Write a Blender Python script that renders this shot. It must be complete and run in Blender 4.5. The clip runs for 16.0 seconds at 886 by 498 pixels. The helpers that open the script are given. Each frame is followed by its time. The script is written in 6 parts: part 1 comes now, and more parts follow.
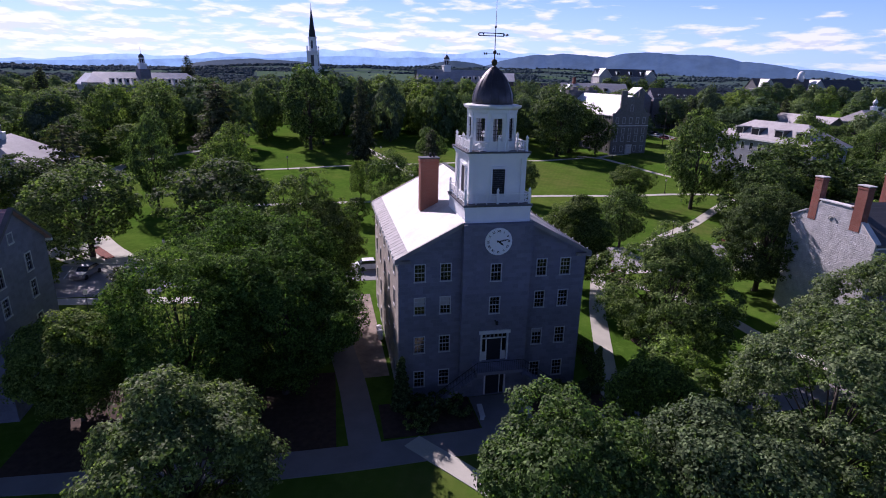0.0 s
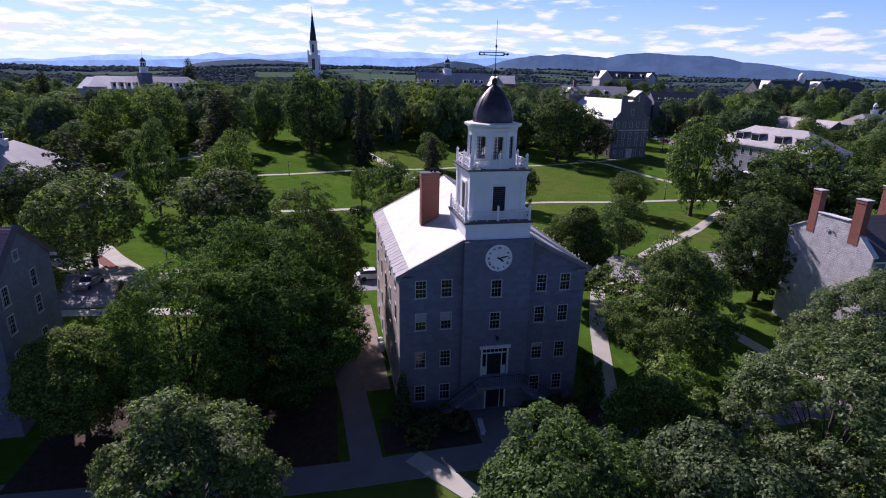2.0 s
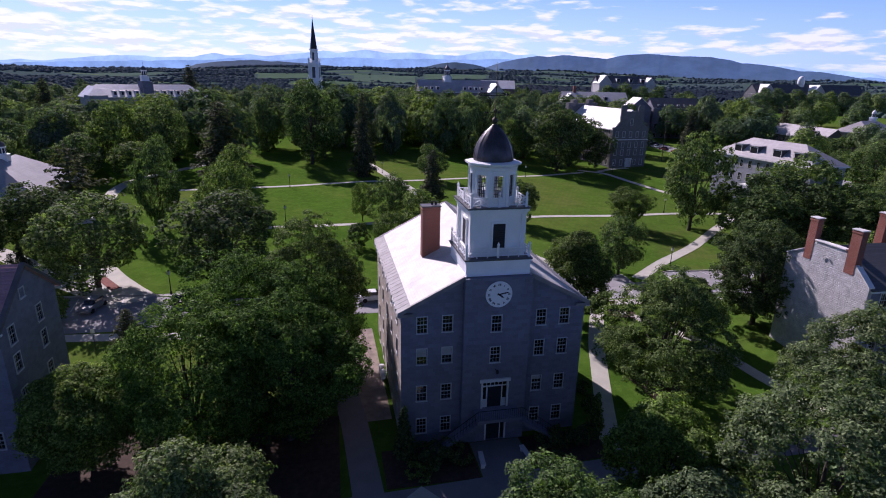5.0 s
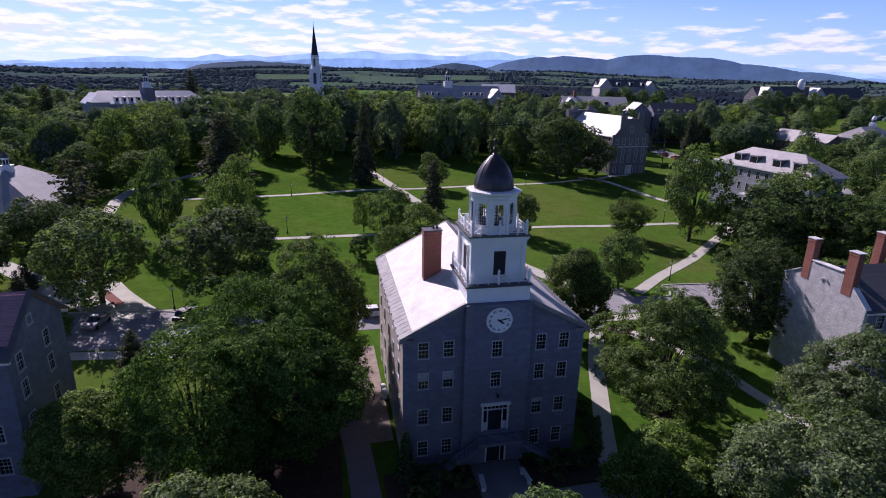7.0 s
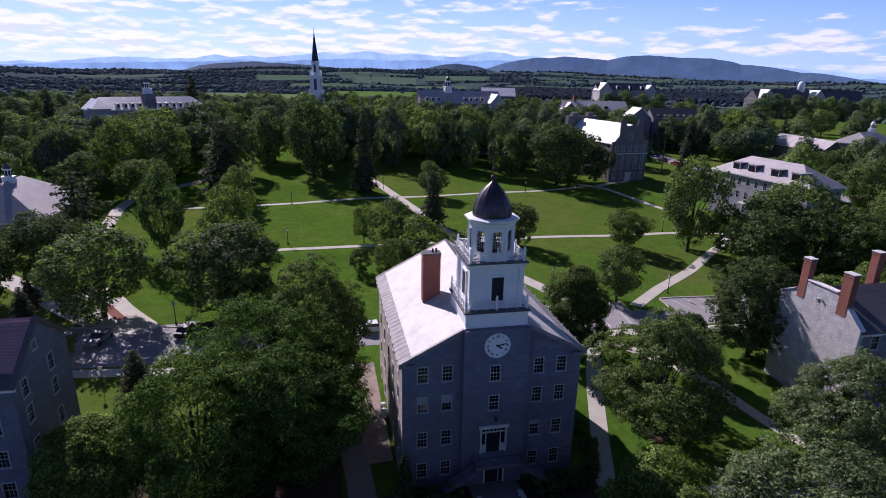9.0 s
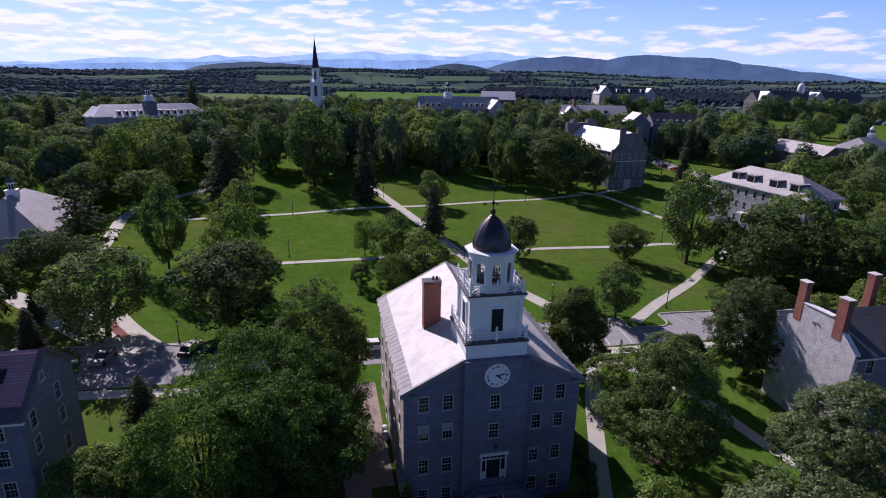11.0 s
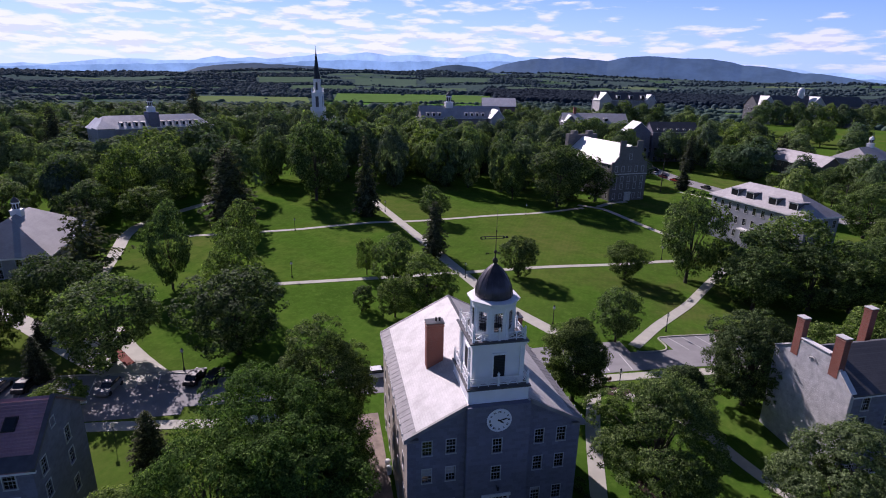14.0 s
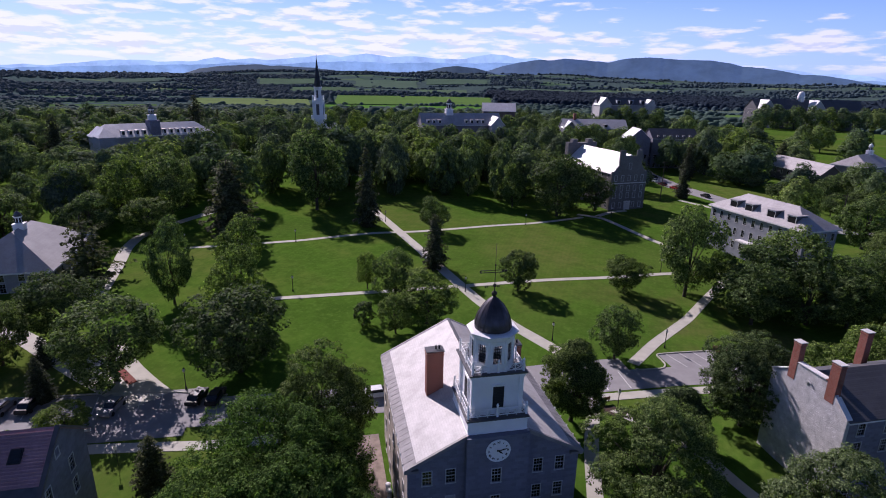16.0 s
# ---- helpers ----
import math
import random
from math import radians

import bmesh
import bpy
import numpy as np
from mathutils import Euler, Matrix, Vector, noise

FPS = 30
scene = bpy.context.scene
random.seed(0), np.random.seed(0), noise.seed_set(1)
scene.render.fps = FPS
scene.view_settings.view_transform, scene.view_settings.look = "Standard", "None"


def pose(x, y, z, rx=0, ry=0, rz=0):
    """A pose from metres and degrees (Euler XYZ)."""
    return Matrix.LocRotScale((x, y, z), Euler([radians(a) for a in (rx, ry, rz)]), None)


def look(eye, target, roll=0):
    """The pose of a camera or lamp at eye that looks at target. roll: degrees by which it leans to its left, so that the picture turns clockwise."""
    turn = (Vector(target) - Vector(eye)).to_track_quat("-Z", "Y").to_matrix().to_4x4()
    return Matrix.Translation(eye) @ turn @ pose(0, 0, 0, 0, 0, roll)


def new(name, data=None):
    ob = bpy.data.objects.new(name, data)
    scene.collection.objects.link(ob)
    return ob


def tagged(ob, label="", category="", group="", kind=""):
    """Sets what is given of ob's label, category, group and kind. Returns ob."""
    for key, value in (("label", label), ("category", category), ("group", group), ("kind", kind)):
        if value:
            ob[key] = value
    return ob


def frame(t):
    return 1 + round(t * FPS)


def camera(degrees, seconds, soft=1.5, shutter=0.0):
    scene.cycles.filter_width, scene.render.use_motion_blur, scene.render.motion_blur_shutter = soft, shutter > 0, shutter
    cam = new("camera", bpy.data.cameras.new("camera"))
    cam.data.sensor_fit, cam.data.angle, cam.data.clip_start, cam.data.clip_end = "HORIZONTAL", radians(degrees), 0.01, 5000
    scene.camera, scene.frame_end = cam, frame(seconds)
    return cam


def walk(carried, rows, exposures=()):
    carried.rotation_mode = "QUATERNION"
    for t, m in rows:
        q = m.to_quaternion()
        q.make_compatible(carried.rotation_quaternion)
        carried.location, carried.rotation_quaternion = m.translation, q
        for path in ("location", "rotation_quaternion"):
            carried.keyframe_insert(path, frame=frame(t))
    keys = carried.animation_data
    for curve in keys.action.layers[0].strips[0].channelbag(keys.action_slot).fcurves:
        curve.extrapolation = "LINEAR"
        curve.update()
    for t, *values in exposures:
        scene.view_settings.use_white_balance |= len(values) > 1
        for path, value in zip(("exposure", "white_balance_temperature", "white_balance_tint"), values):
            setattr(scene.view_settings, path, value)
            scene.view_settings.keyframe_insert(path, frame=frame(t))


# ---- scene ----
cam = camera(77.5, 16.0, 1.0)
PATH = [
    (0, (-13.646, -42.255, 27.335), (-13.244, -40.39, 26.735), 1.2),
    (0.5, (-13.69, -42.179, 27.624), (-13.289, -40.313, 27.025), 1.2),
    (1, (-13.715, -42.161, 27.937), (-13.314, -40.296, 27.339), 1.2),
    (1.5, (-13.722, -42.203, 28.294), (-13.32, -40.338, 27.695), 1.2),
    (2, (-13.692, -42.239, 28.738), (-13.292, -40.373, 28.139), 1.2),
    (2.5, (-13.642, -42.25, 29.224), (-13.242, -40.385, 28.626), 1.2),
    (3, (-13.631, -42.241, 29.707), (-13.23, -40.376, 29.108), 1.2),
    (3.5, (-13.607, -42.178, 30.185), (-13.206, -40.313, 29.586), 1.2),
    (4, (-13.645, -42.06, 30.658), (-13.244, -40.194, 30.06), 1.2),
    (6.5, (-13.892, -41.811, 33.589), (-13.492, -39.944, 32.992), 1.2),
    (7, (-13.872, -41.818, 34.113), (-13.473, -39.951, 33.517), 1.2),
    (7.5, (-13.876, -41.872, 34.664), (-13.476, -40.005, 34.068), 1.2),
    (8, (-13.855, -41.904, 35.274), (-13.456, -40.037, 34.678), 1.2),
    (8.5, (-13.833, -41.868, 35.865), (-13.434, -40.001, 35.27), 1.2),
    (9, (-13.789, -41.784, 36.436), (-13.391, -39.917, 35.841), 1.2),
    (11.5, (-13.873, -41.594, 40.021), (-13.476, -39.727, 39.424), 1.1),
    (12, (-13.898, -41.431, 40.626), (-13.501, -39.563, 40.03), 1.1),
    (12.5, (-13.9, -41.331, 41.332), (-13.503, -39.463, 40.736), 1.2),
    (13, (-13.969, -41.29, 42.083), (-13.572, -39.422, 41.487), 1.2),
    (13.5, (-14.016, -41.282, 42.838), (-13.619, -39.414, 42.242), 1.2),
    (14, (-14.08, -41.279, 43.588), (-13.684, -39.411, 42.993), 1.1),
    (14.5, (-14.104, -41.279, 44.363), (-13.707, -39.412, 43.767), 1.1),
    (15, (-14.109, -41.268, 45.148), (-13.713, -39.401, 44.551), 1.1),
    (15.5, (-14.096, -41.19, 45.893), (-13.7, -39.322, 45.298), 1.1),
    (16, (-14.039, -41.041, 46.512), (-13.644, -39.172, 45.92), 1.1),
]
walk(cam, [(t, look(eye, target, roll)) for t, eye, target, roll in PATH], [(0, 0.38, 5560, 41), (9, 0.29, 5580, 39), (16, 0.23, 5640, 37)])

# ---- light: one sun behind and to the left of the hall, clear sky with fair-weather cloud ----
SUN_AZ, SUN_EL = radians(-21.0), radians(34.0)      # azimuth from +y towards +x
sun_way = Vector((math.sin(SUN_AZ) * math.cos(SUN_EL), math.cos(SUN_AZ) * math.cos(SUN_EL), math.sin(SUN_EL)))
sun = new("sun", bpy.data.lights.new("sun", "SUN"))
sun.data.energy, sun.data.angle, sun.data.color = 5.0, radians(0.53), (1.0, 0.90, 0.73)
sun.rotation_euler = sun_way.to_track_quat("Z", "Y").to_euler()

world = bpy.data.worlds.new("sky")
scene.world = world
world.use_nodes = True
wn, wl = world.node_tree.nodes, world.node_tree.links
wn.clear()


def wnode(kind, **put):
    n = wn.new(kind)
    for key, value in put.items():
        n.inputs[key.replace("_", " ")].default_value = value
    return n


sky = wn.new("ShaderNodeTexSky")
sky.sky_type, sky.sun_disc = "NISHITA", False
sky.sun_elevation, sky.sun_rotation, sky.altitude, sky.dust_density, sky.air_density = SUN_EL, SUN_AZ, 150, 0.0, 1.0
sky.ozone_density = 3.0
coord = wn.new("ShaderNodeTexCoord")
split = wn.new("ShaderNodeSeparateXYZ")
wl.new(coord.outputs["Generated"], split.inputs[0])


def wmath(op, a, b=None, clamp=False):
    n = wn.new("ShaderNodeMath")
    n.operation, n.use_clamp = op, clamp
    for i, v in enumerate((a, b)):
        if v is None:
            continue
        if isinstance(v, (int, float)):
            n.inputs[i].default_value = v
        else:
            wl.new(v, n.inputs[i])
    return n.outputs[0]


def wramp(value, lo, hi, a, b, smooth=True):
    n = wn.new("ShaderNodeMapRange")
    n.interpolation_type = "SMOOTHSTEP" if smooth else "LINEAR"
    for key, v in (("From Min", lo), ("From Max", hi), ("To Min", a), ("To Max", b)):
        n.inputs[key].default_value = v
    wl.new(value, n.inputs["Value"])
    return n.outputs[0]


def wmix(fac, a, b, mode="MIX"):
    n = wn.new("ShaderNodeMix")
    n.data_type, n.blend_type = "RGBA", mode
    for key, v in (("Factor", fac), ("A", a), ("B", b)):
        if isinstance(v, tuple):
            n.inputs[key].default_value = (*v, 1)
        elif isinstance(v, (int, float)):
            n.inputs[key].default_value = v
        else:
            wl.new(v, n.inputs[key])
    return n.outputs["Result"]


# fair-weather cloud in flat layers above the horizon, thinning out overhead
east_w, north_w, height_w = split.outputs
bearing = wmath("ARCTAN2", east_w, north_w)


def layer(across, upward, scale, detail, rough, shift=0.0):
    """Cloud noise drawn out sideways: features per radian across and per unit of height."""
    at = wn.new("ShaderNodeCombineXYZ")
    wl.new(wmath("MULTIPLY", bearing, across), at.inputs[0])
    wl.new(wmath("MULTIPLY", wmath("ADD", height_w, shift), upward), at.inputs[1])
    n = wnode("ShaderNodeTexNoise", Scale=scale, Detail=detail, Roughness=rough)
    wl.new(at.outputs[0], n.inputs["Vector"])
    return n.outputs["Fac"]


toward = wmath("ADD", wmath("MULTIPLY", east_w, math.sin(SUN_AZ)), wmath("MULTIPLY", north_w, math.cos(SUN_AZ)))
cover = layer(3.0, 22.0, 1.0, 2.0, 0.5, 0.4)
puff = layer(15.0, 70.0, 1.0, 5.0, 0.52)
above = layer(15.0, 70.0, 1.0, 5.0, 0.52, 0.006)
bias = wmath("ADD", wmath("MULTIPLY", wmath("SUBTRACT", cover, 0.5), 0.5), wramp(toward, 0.55, 1.0, -0.015, 0.03))
high = wmath("MULTIPLY", wramp(height_w, 0.075, 0.1, 0.0, 1.0), wramp(toward, 0.5, 0.92, 0.16, 0.0))
bias = wmath("SUBTRACT", wmath("SUBTRACT", bias, high), wramp(height_w, 0.14, 0.5, 0.0, 0.12))
bias = wmath("ADD", bias, wmath("MULTIPLY", wramp(height_w, 0.02, 0.05, 0.0, 0.05), wramp(height_w, 0.06, 0.085, 1.0, 0.0)))
amount = wmath("ADD", puff, bias)
veil = wmath("MULTIPLY", wramp(amount, 0.46, 0.63, 0.0, 0.84), wramp(height_w, 0.006, 0.03, 0.15, 1.0))
# the sky is brightest towards the sun and near the horizon
haze = wmix(wramp(height_w, 0.0, 0.13, 0.0, 1.0, False), (15.7, 19.0, 23.2), (10.4, 17.2, 22.3))
tone = wmix(wramp(toward, -0.3, 1.0, 0.0, 1.0, False), (0.30, 0.46, 0.90), (1.0, 1.0, 1.0))
haze = wmix(1.0, haze, tone, "MULTIPLY")
clear = wmix(wramp(height_w, 0.03, 0.26, 0.92, 0.0), sky.outputs[0], haze)
white = wmix(wramp(wmath("SUBTRACT", above, puff), -0.03, 0.07, 0.0, 1.0), (20.8, 21.0, 22.4), (15.6, 16.6, 20.2))
white = wmix(1.0, white, wramp(toward, -0.9, 1.0, 0.7, 1.0, False), "MULTIPLY")
ground_glow = wnode("ShaderNodeBackground", Strength=0.0405)
wl.new(wmix(veil, clear, white), ground_glow.inputs["Color"])
wout = wn.new("ShaderNodeOutputWorld")
wl.new(ground_glow.outputs[0], wout.inputs["Surface"])


# ---- materials ----
class Nodes:
    """A little helper for building one node material."""

    def __init__(self, name, rough=0.7, metal=0.0, spec=0.4):
        self.mat = bpy.data.materials.new(name)
        self.mat.use_nodes = True
        self.t = self.mat.node_tree
        self.bsdf = self.t.nodes["Principled BSDF"]
        self.set(self.bsdf, Roughness=rough, Metallic=metal)
        self.bsdf.inputs["Specular IOR Level"].default_value = spec
        self.tc = self.node("ShaderNodeTexCoord")

    def node(self, kind, **put):
        n = self.t.nodes.new(kind)
        self.set(n, **put)
        return n

    def set(self, n, **put):
        for key, value in put.items():
            n.inputs[key.replace("_", " ")].default_value = value

    def link(self, a, b):
        self.t.links.new(a, b)

    def noise(self, scale, detail=4.0, rough=0.55, space="Object", stretch=None):
        n = self.node("ShaderNodeTexNoise", Scale=scale, Detail=detail, Roughness=rough)
        src = self.tc.outputs[space]
        if stretch:
            m = self.node("ShaderNodeMapping", Scale=stretch)
            self.link(src, m.inputs["Vector"])
            src = m.outputs[0]
        self.link(src, n.inputs["Vector"])
        return n.outputs["Fac"]

    def ramp(self, fac, *stops):
        n = self.node("ShaderNodeValToRGB")
        e = n.color_ramp.elements
        while len(e) < len(stops):
            e.new(0.5)
        for el, (p, c) in zip(e, stops):
            el.position, el.color = p, (*c, 1)
        self.link(fac, n.inputs["Fac"])
        return n.outputs["Color"]

    def mix(self, fac, a, b, mode="MIX"):
        n = self.node("ShaderNodeMix")
        n.data_type, n.blend_type = "RGBA", mode
        for key, v in (("Factor", fac), ("A", a), ("B", b)):
            if isinstance(v, (int, float)):
                n.inputs[key].default_value = v
            elif isinstance(v, tuple):
                n.inputs[key].default_value = (*v, 1)
            else:
                self.link(v, n.inputs[key])
        return n.outputs["Result"]

    def span(self, fac, lo, hi, a=0.0, b=1.0):
        n = self.node("ShaderNodeMapRange")
        for key, v in (("From Min", lo), ("From Max", hi), ("To Min", a), ("To Max", b)):
            n.inputs[key].default_value = v
        self.link(fac, n.inputs["Value"])
        return n.outputs[0]

    def color(self, c):
        if isinstance(c, tuple):
            self.bsdf.inputs["Base Color"].default_value = (*c, 1)
        else:
            self.link(c, self.bsdf.inputs["Base Color"])
        return self

    def bump(self, height, strength=0.3, dist=0.05):
        n = self.node("ShaderNodeBump", Strength=strength, Distance=dist)
        self.link(height, n.inputs["Height"])
        self.link(n.outputs[0], self.bsdf.inputs["Normal"])
        return self


def worn(name, base, rough=0.7, spread=0.2, scale=1.2, fine=14.0, metal=0.0, spec=0.35, bump=0.2, dist=0.02, warm=0.0):
    """A paint or a stone: base colour with broad stains and fine grain."""
    m = Nodes(name, rough, metal, spec)
    lo = tuple(c * (1 - spread) for c in base)
    hi = tuple(min(1, c * (1 + spread * 0.6) * (1 + warm * k)) for c, k in zip(base, (1, 0, -1)))
    broad = m.ramp(m.noise(scale), (0.3, lo), (0.7, hi))
    grain = m.noise(fine, 6, 0.65)
    m.color(m.mix(m.span(grain, 0.3, 0.7, 0.0, 0.35), broad, lo))
    m.bump(grain, bump, dist)
    return m.mat


def coursed(name, tones, width, height, mortar, rough=0.85, bump=0.5, dist=0.04, gap=0.012):
    """Squared stone or brick in courses, at real size, on an upright wall that runs along x or y."""
    m = Nodes(name, rough, 0, 0.25)
    sep = m.node("ShaderNodeSeparateXYZ")
    m.link(m.tc.outputs["Object"], sep.inputs[0])
    com = m.node("ShaderNodeCombineXYZ")
    both = m.node("ShaderNodeMath")
    m.link(sep.outputs[0], both.inputs[0])
    m.link(sep.outputs[1], both.inputs[1])
    m.link(both.outputs[0], com.inputs[0])
    m.link(sep.outputs[2], com.inputs[1])
    b = m.node("ShaderNodeTexBrick", Scale=1.0, Mortar_Size=gap, Mortar_Smooth=0.3, Bias=0.0, Brick_Width=width, Row_Height=height)
    b.inputs["Color1"].default_value, b.inputs["Color2"].default_value, b.inputs["Mortar"].default_value = (*tones[0], 1), (*tones[1], 1), (*mortar, 1)
    b.offset_frequency, b.squash_frequency, b.squash = 2, 3, 0.8
    m.link(com.outputs[0], b.inputs["Vector"])
    stain = m.noise(0.35, 5)
    grain = m.noise(9, 6, 0.7)
    c = m.mix(m.span(stain, 0.35, 0.7, 0.0, 0.45), b.outputs["Color"], tuple(x * 0.62 for x in tones[0]))
    c = m.mix(m.span(grain, 0.3, 0.75, 0.0, 0.4), c, tuple(min(1, x * 1.25) for x in tones[1]))
    m.color(c)
    h = m.mix(0.35, m.mix(1.0, b.outputs["Fac"], (1.0, 1.0, 1.0), "DIFFERENCE"), grain)
    m.bump(h, bump, dist)
    return m.mat


def leafy(name, dark, light, sheen=0.6, glow=0.5, gloss=0.1, vary=0.5, mixed=1.0):
    """Leaves: each blade a little different, each tree tinted by vary."""
    m = Nodes(name, sheen, 0, gloss)
    geo = m.node("ShaderNodeNewGeometry")
    info = m.node("ShaderNodeObjectInfo")
    c = m.ramp(geo.outputs["Random Per Island"], (0.0, tuple(v * (1 - 0.25 * mixed) for v in dark)), (0.55, tuple((a + b) * (0.5 - 0.05 * mixed) for a, b in zip(dark, light))), (1.0, tuple(v * (1 + 0.5 * mixed) for v in light)))
    tint = m.ramp(info.outputs["Random"], (0.0, (1 - 0.52 * vary, 1 - 0.40 * vary, 1 - 0.30 * vary)), (0.5, (1.0, 1.0, 1.0)), (1.0, (1 + 0.40 * vary, 1 + 0.40 * vary, 1 - 0.28 * vary)))
    c = m.mix(1.0, c, tint, "MULTIPLY")
    m.color(c)
    tr = m.node("ShaderNodeBsdfTranslucent")
    m.link(m.mix(1.0, c, (1.1, 1.3, 0.5), "MULTIPLY"), tr.inputs["Color"])
    mx = m.node("ShaderNodeMixShader", Fac=glow)
    m.link(m.bsdf.outputs[0], mx.inputs[1])
    m.link(tr.outputs[0], mx.inputs[2])
    m.link(mx.outputs[0], m.t.nodes["Material Output"].inputs["Surface"])
    return m.mat


LEAF = leafy("maple_leaves", (0.054, 0.094, 0.032), (0.184, 0.246, 0.092), 0.7, 0.44, 0.08)
LEAF_NEAR = leafy("glossy_maple_leaves", (0.056, 0.090, 0.038), (0.176, 0.230, 0.104), 0.6, 0.40, 0.14)
LEAF_BRIGHT = leafy("bright_maple_leaves", (0.056, 0.100, 0.024), (0.190, 0.276, 0.074), 0.6, 0.45, 0.18)
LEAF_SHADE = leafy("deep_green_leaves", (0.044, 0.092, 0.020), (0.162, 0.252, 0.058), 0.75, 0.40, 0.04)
LEAF_LIGHT = leafy("locust_leaves", (0.070, 0.115, 0.032), (0.200, 0.262, 0.090), 0.7, 0.45, 0.08)
LEAF_DARK = leafy("dark_leaves", (0.042, 0.072, 0.028), (0.136, 0.182, 0.072), 0.7, 0.38, 0.07)
# wood greens lifted and blued, carrying aerial haze in the leaf colour
LEAF_WOOD = leafy("wood_leaves", (0.122, 0.170, 0.100), (0.178, 0.232, 0.126), 0.8, 0.4, 0.03, 0.8)
LEAF_WOOD_DARK = leafy("dark_wood_leaves", (0.094, 0.130, 0.090), (0.138, 0.180, 0.112), 0.8, 0.36, 0.03, 0.8)
LEAF_WOOD_LIGHT = leafy("light_wood_leaves", (0.124, 0.174, 0.080), (0.180, 0.234, 0.104), 0.8, 0.36, 0.03, 0.8)
NEEDLE = leafy("spruce_needles", (0.050, 0.060, 0.038), (0.102, 0.114, 0.072), 0.75, 0.25, 0.03)
BARK = worn("bark", (0.075, 0.062, 0.05), 0.9, 0.35, 1.5, 22, bump=0.6)


def make_lawn():
    m = Nodes("lawn", 1.0, 0, 0.0)
    broad = m.noise(0.035, 5, 0.6)
    mid = m.noise(0.35, 6, 0.65)
    fine = m.noise(9.0, 5, 0.75)
    patch = m.noise(0.011, 3, 0.5)
    c = m.ramp(broad, (0.36, (0.044, 0.102, 0.012)), (0.47, (0.064, 0.138, 0.015)), (0.56, (0.090, 0.146, 0.022)), (0.65, (0.124, 0.144, 0.036)))
    c = m.mix(m.span(mid, 0.40, 0.62, 0, 0.7), c, (0.034, 0.080, 0.010))
    c = m.mix(m.span(m.noise(0.9, 6, 0.75), 0.50, 0.70, 0, 0.65), c, (0.120, 0.200, 0.034))
    c = m.mix(m.span(fine, 0.35, 0.7, 0, 0.5), c, (0.092, 0.165, 0.022))
    c = m.mix(m.span(patch, 0.48, 0.62, 0, 0.62), c, m.ramp(m.noise(0.16, 5, 0.7), (0.38, (0.080, 0.128, 0.020)), (0.62, (0.134, 0.140, 0.042))))
    place = m.node("ShaderNodeSeparateXYZ")
    m.link(m.tc.outputs["Object"], place.inputs[0])
    dry = m.node("ShaderNodeMath")
    dry.operation = "MULTIPLY"
    m.link(m.span(place.outputs[0], 20.0, 60.0), dry.inputs[0])
    m.link(m.span(m.noise(0.07, 5, 0.65), 0.42, 0.66, 0.0, 0.5), dry.inputs[1])
    dry.use_clamp = True
    south = m.node("ShaderNodeMath")
    south.operation = "MULTIPLY"
    m.link(dry.outputs[0], south.inputs[0])
    m.link(m.span(place.outputs[1], 60.0, 76.0, 1.5, 0.25), south.inputs[1])
    south.use_clamp = True
    dry = south
    c = m.mix(dry.outputs[0], c, m.ramp(m.noise(0.5, 5, 0.7), (0.35, (0.078, 0.092, 0.026)), (0.65, (0.118, 0.108, 0.044))))
    mown = m.node("ShaderNodeTexWave", Scale=0.28, Distortion=2.5, Detail=2.0)
    turned = m.node("ShaderNodeMapping", Rotation=(0.0, 0.0, 0.5))
    m.link(m.tc.outputs["Object"], turned.inputs["Vector"])
    m.link(turned.outputs[0], mown.inputs["Vector"])
    c = m.mix(m.span(mown.outputs["Fac"], 0.2, 0.8, 0.0, 0.10), c, (0.036, 0.108, 0.009))
    m.color(c)
    m.bump(fine, 0.5, 0.05)
    return m.mat


def make_valley():
    m = Nodes("valley", 1.0, 0, 0.0)
    cell = m.node("ShaderNodeTexVoronoi", Scale=0.0052, Randomness=0.9)
    warp = m.node("ShaderNodeMapping", Scale=(1.0, 0.45, 1.0))
    m.link(m.tc.outputs["Object"], warp.inputs["Vector"])
    m.link(warp.outputs[0], cell.inputs["Vector"])
    sep = m.node("ShaderNodeSeparateColor")
    m.link(cell.outputs["Color"], sep.inputs[0])
    # field and wood tones lean blue: distance haze put into the ground colour
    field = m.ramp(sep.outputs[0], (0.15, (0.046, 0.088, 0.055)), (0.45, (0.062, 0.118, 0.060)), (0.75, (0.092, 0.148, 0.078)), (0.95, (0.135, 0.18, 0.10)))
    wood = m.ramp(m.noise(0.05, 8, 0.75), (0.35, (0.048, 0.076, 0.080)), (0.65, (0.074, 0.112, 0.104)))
    where = m.span(m.noise(0.0035, 5, 0.6, stretch=(0.7, 1.6, 1)), 0.53, 0.60)
    m.color(m.mix(where, wood, field))
    m.bump(m.noise(0.05, 6, 0.7), 0.5, 3.0)
    return m.mat


def make_paving(name, base, joint=2.4):
    m = Nodes(name, 0.9, 0, 0.25)
    broad = m.ramp(m.noise(0.5, 6, 0.6), (0.3, tuple(c * 0.78 for c in base)), (0.7, base))
    fine = m.noise(24, 5, 0.7)
    m.color(m.mix(m.span(fine, 0.35, 0.75, 0, 0.4), broad, tuple(c * 0.72 for c in base)))
    m.bump(fine, 0.25, 0.01)
    return m.mat


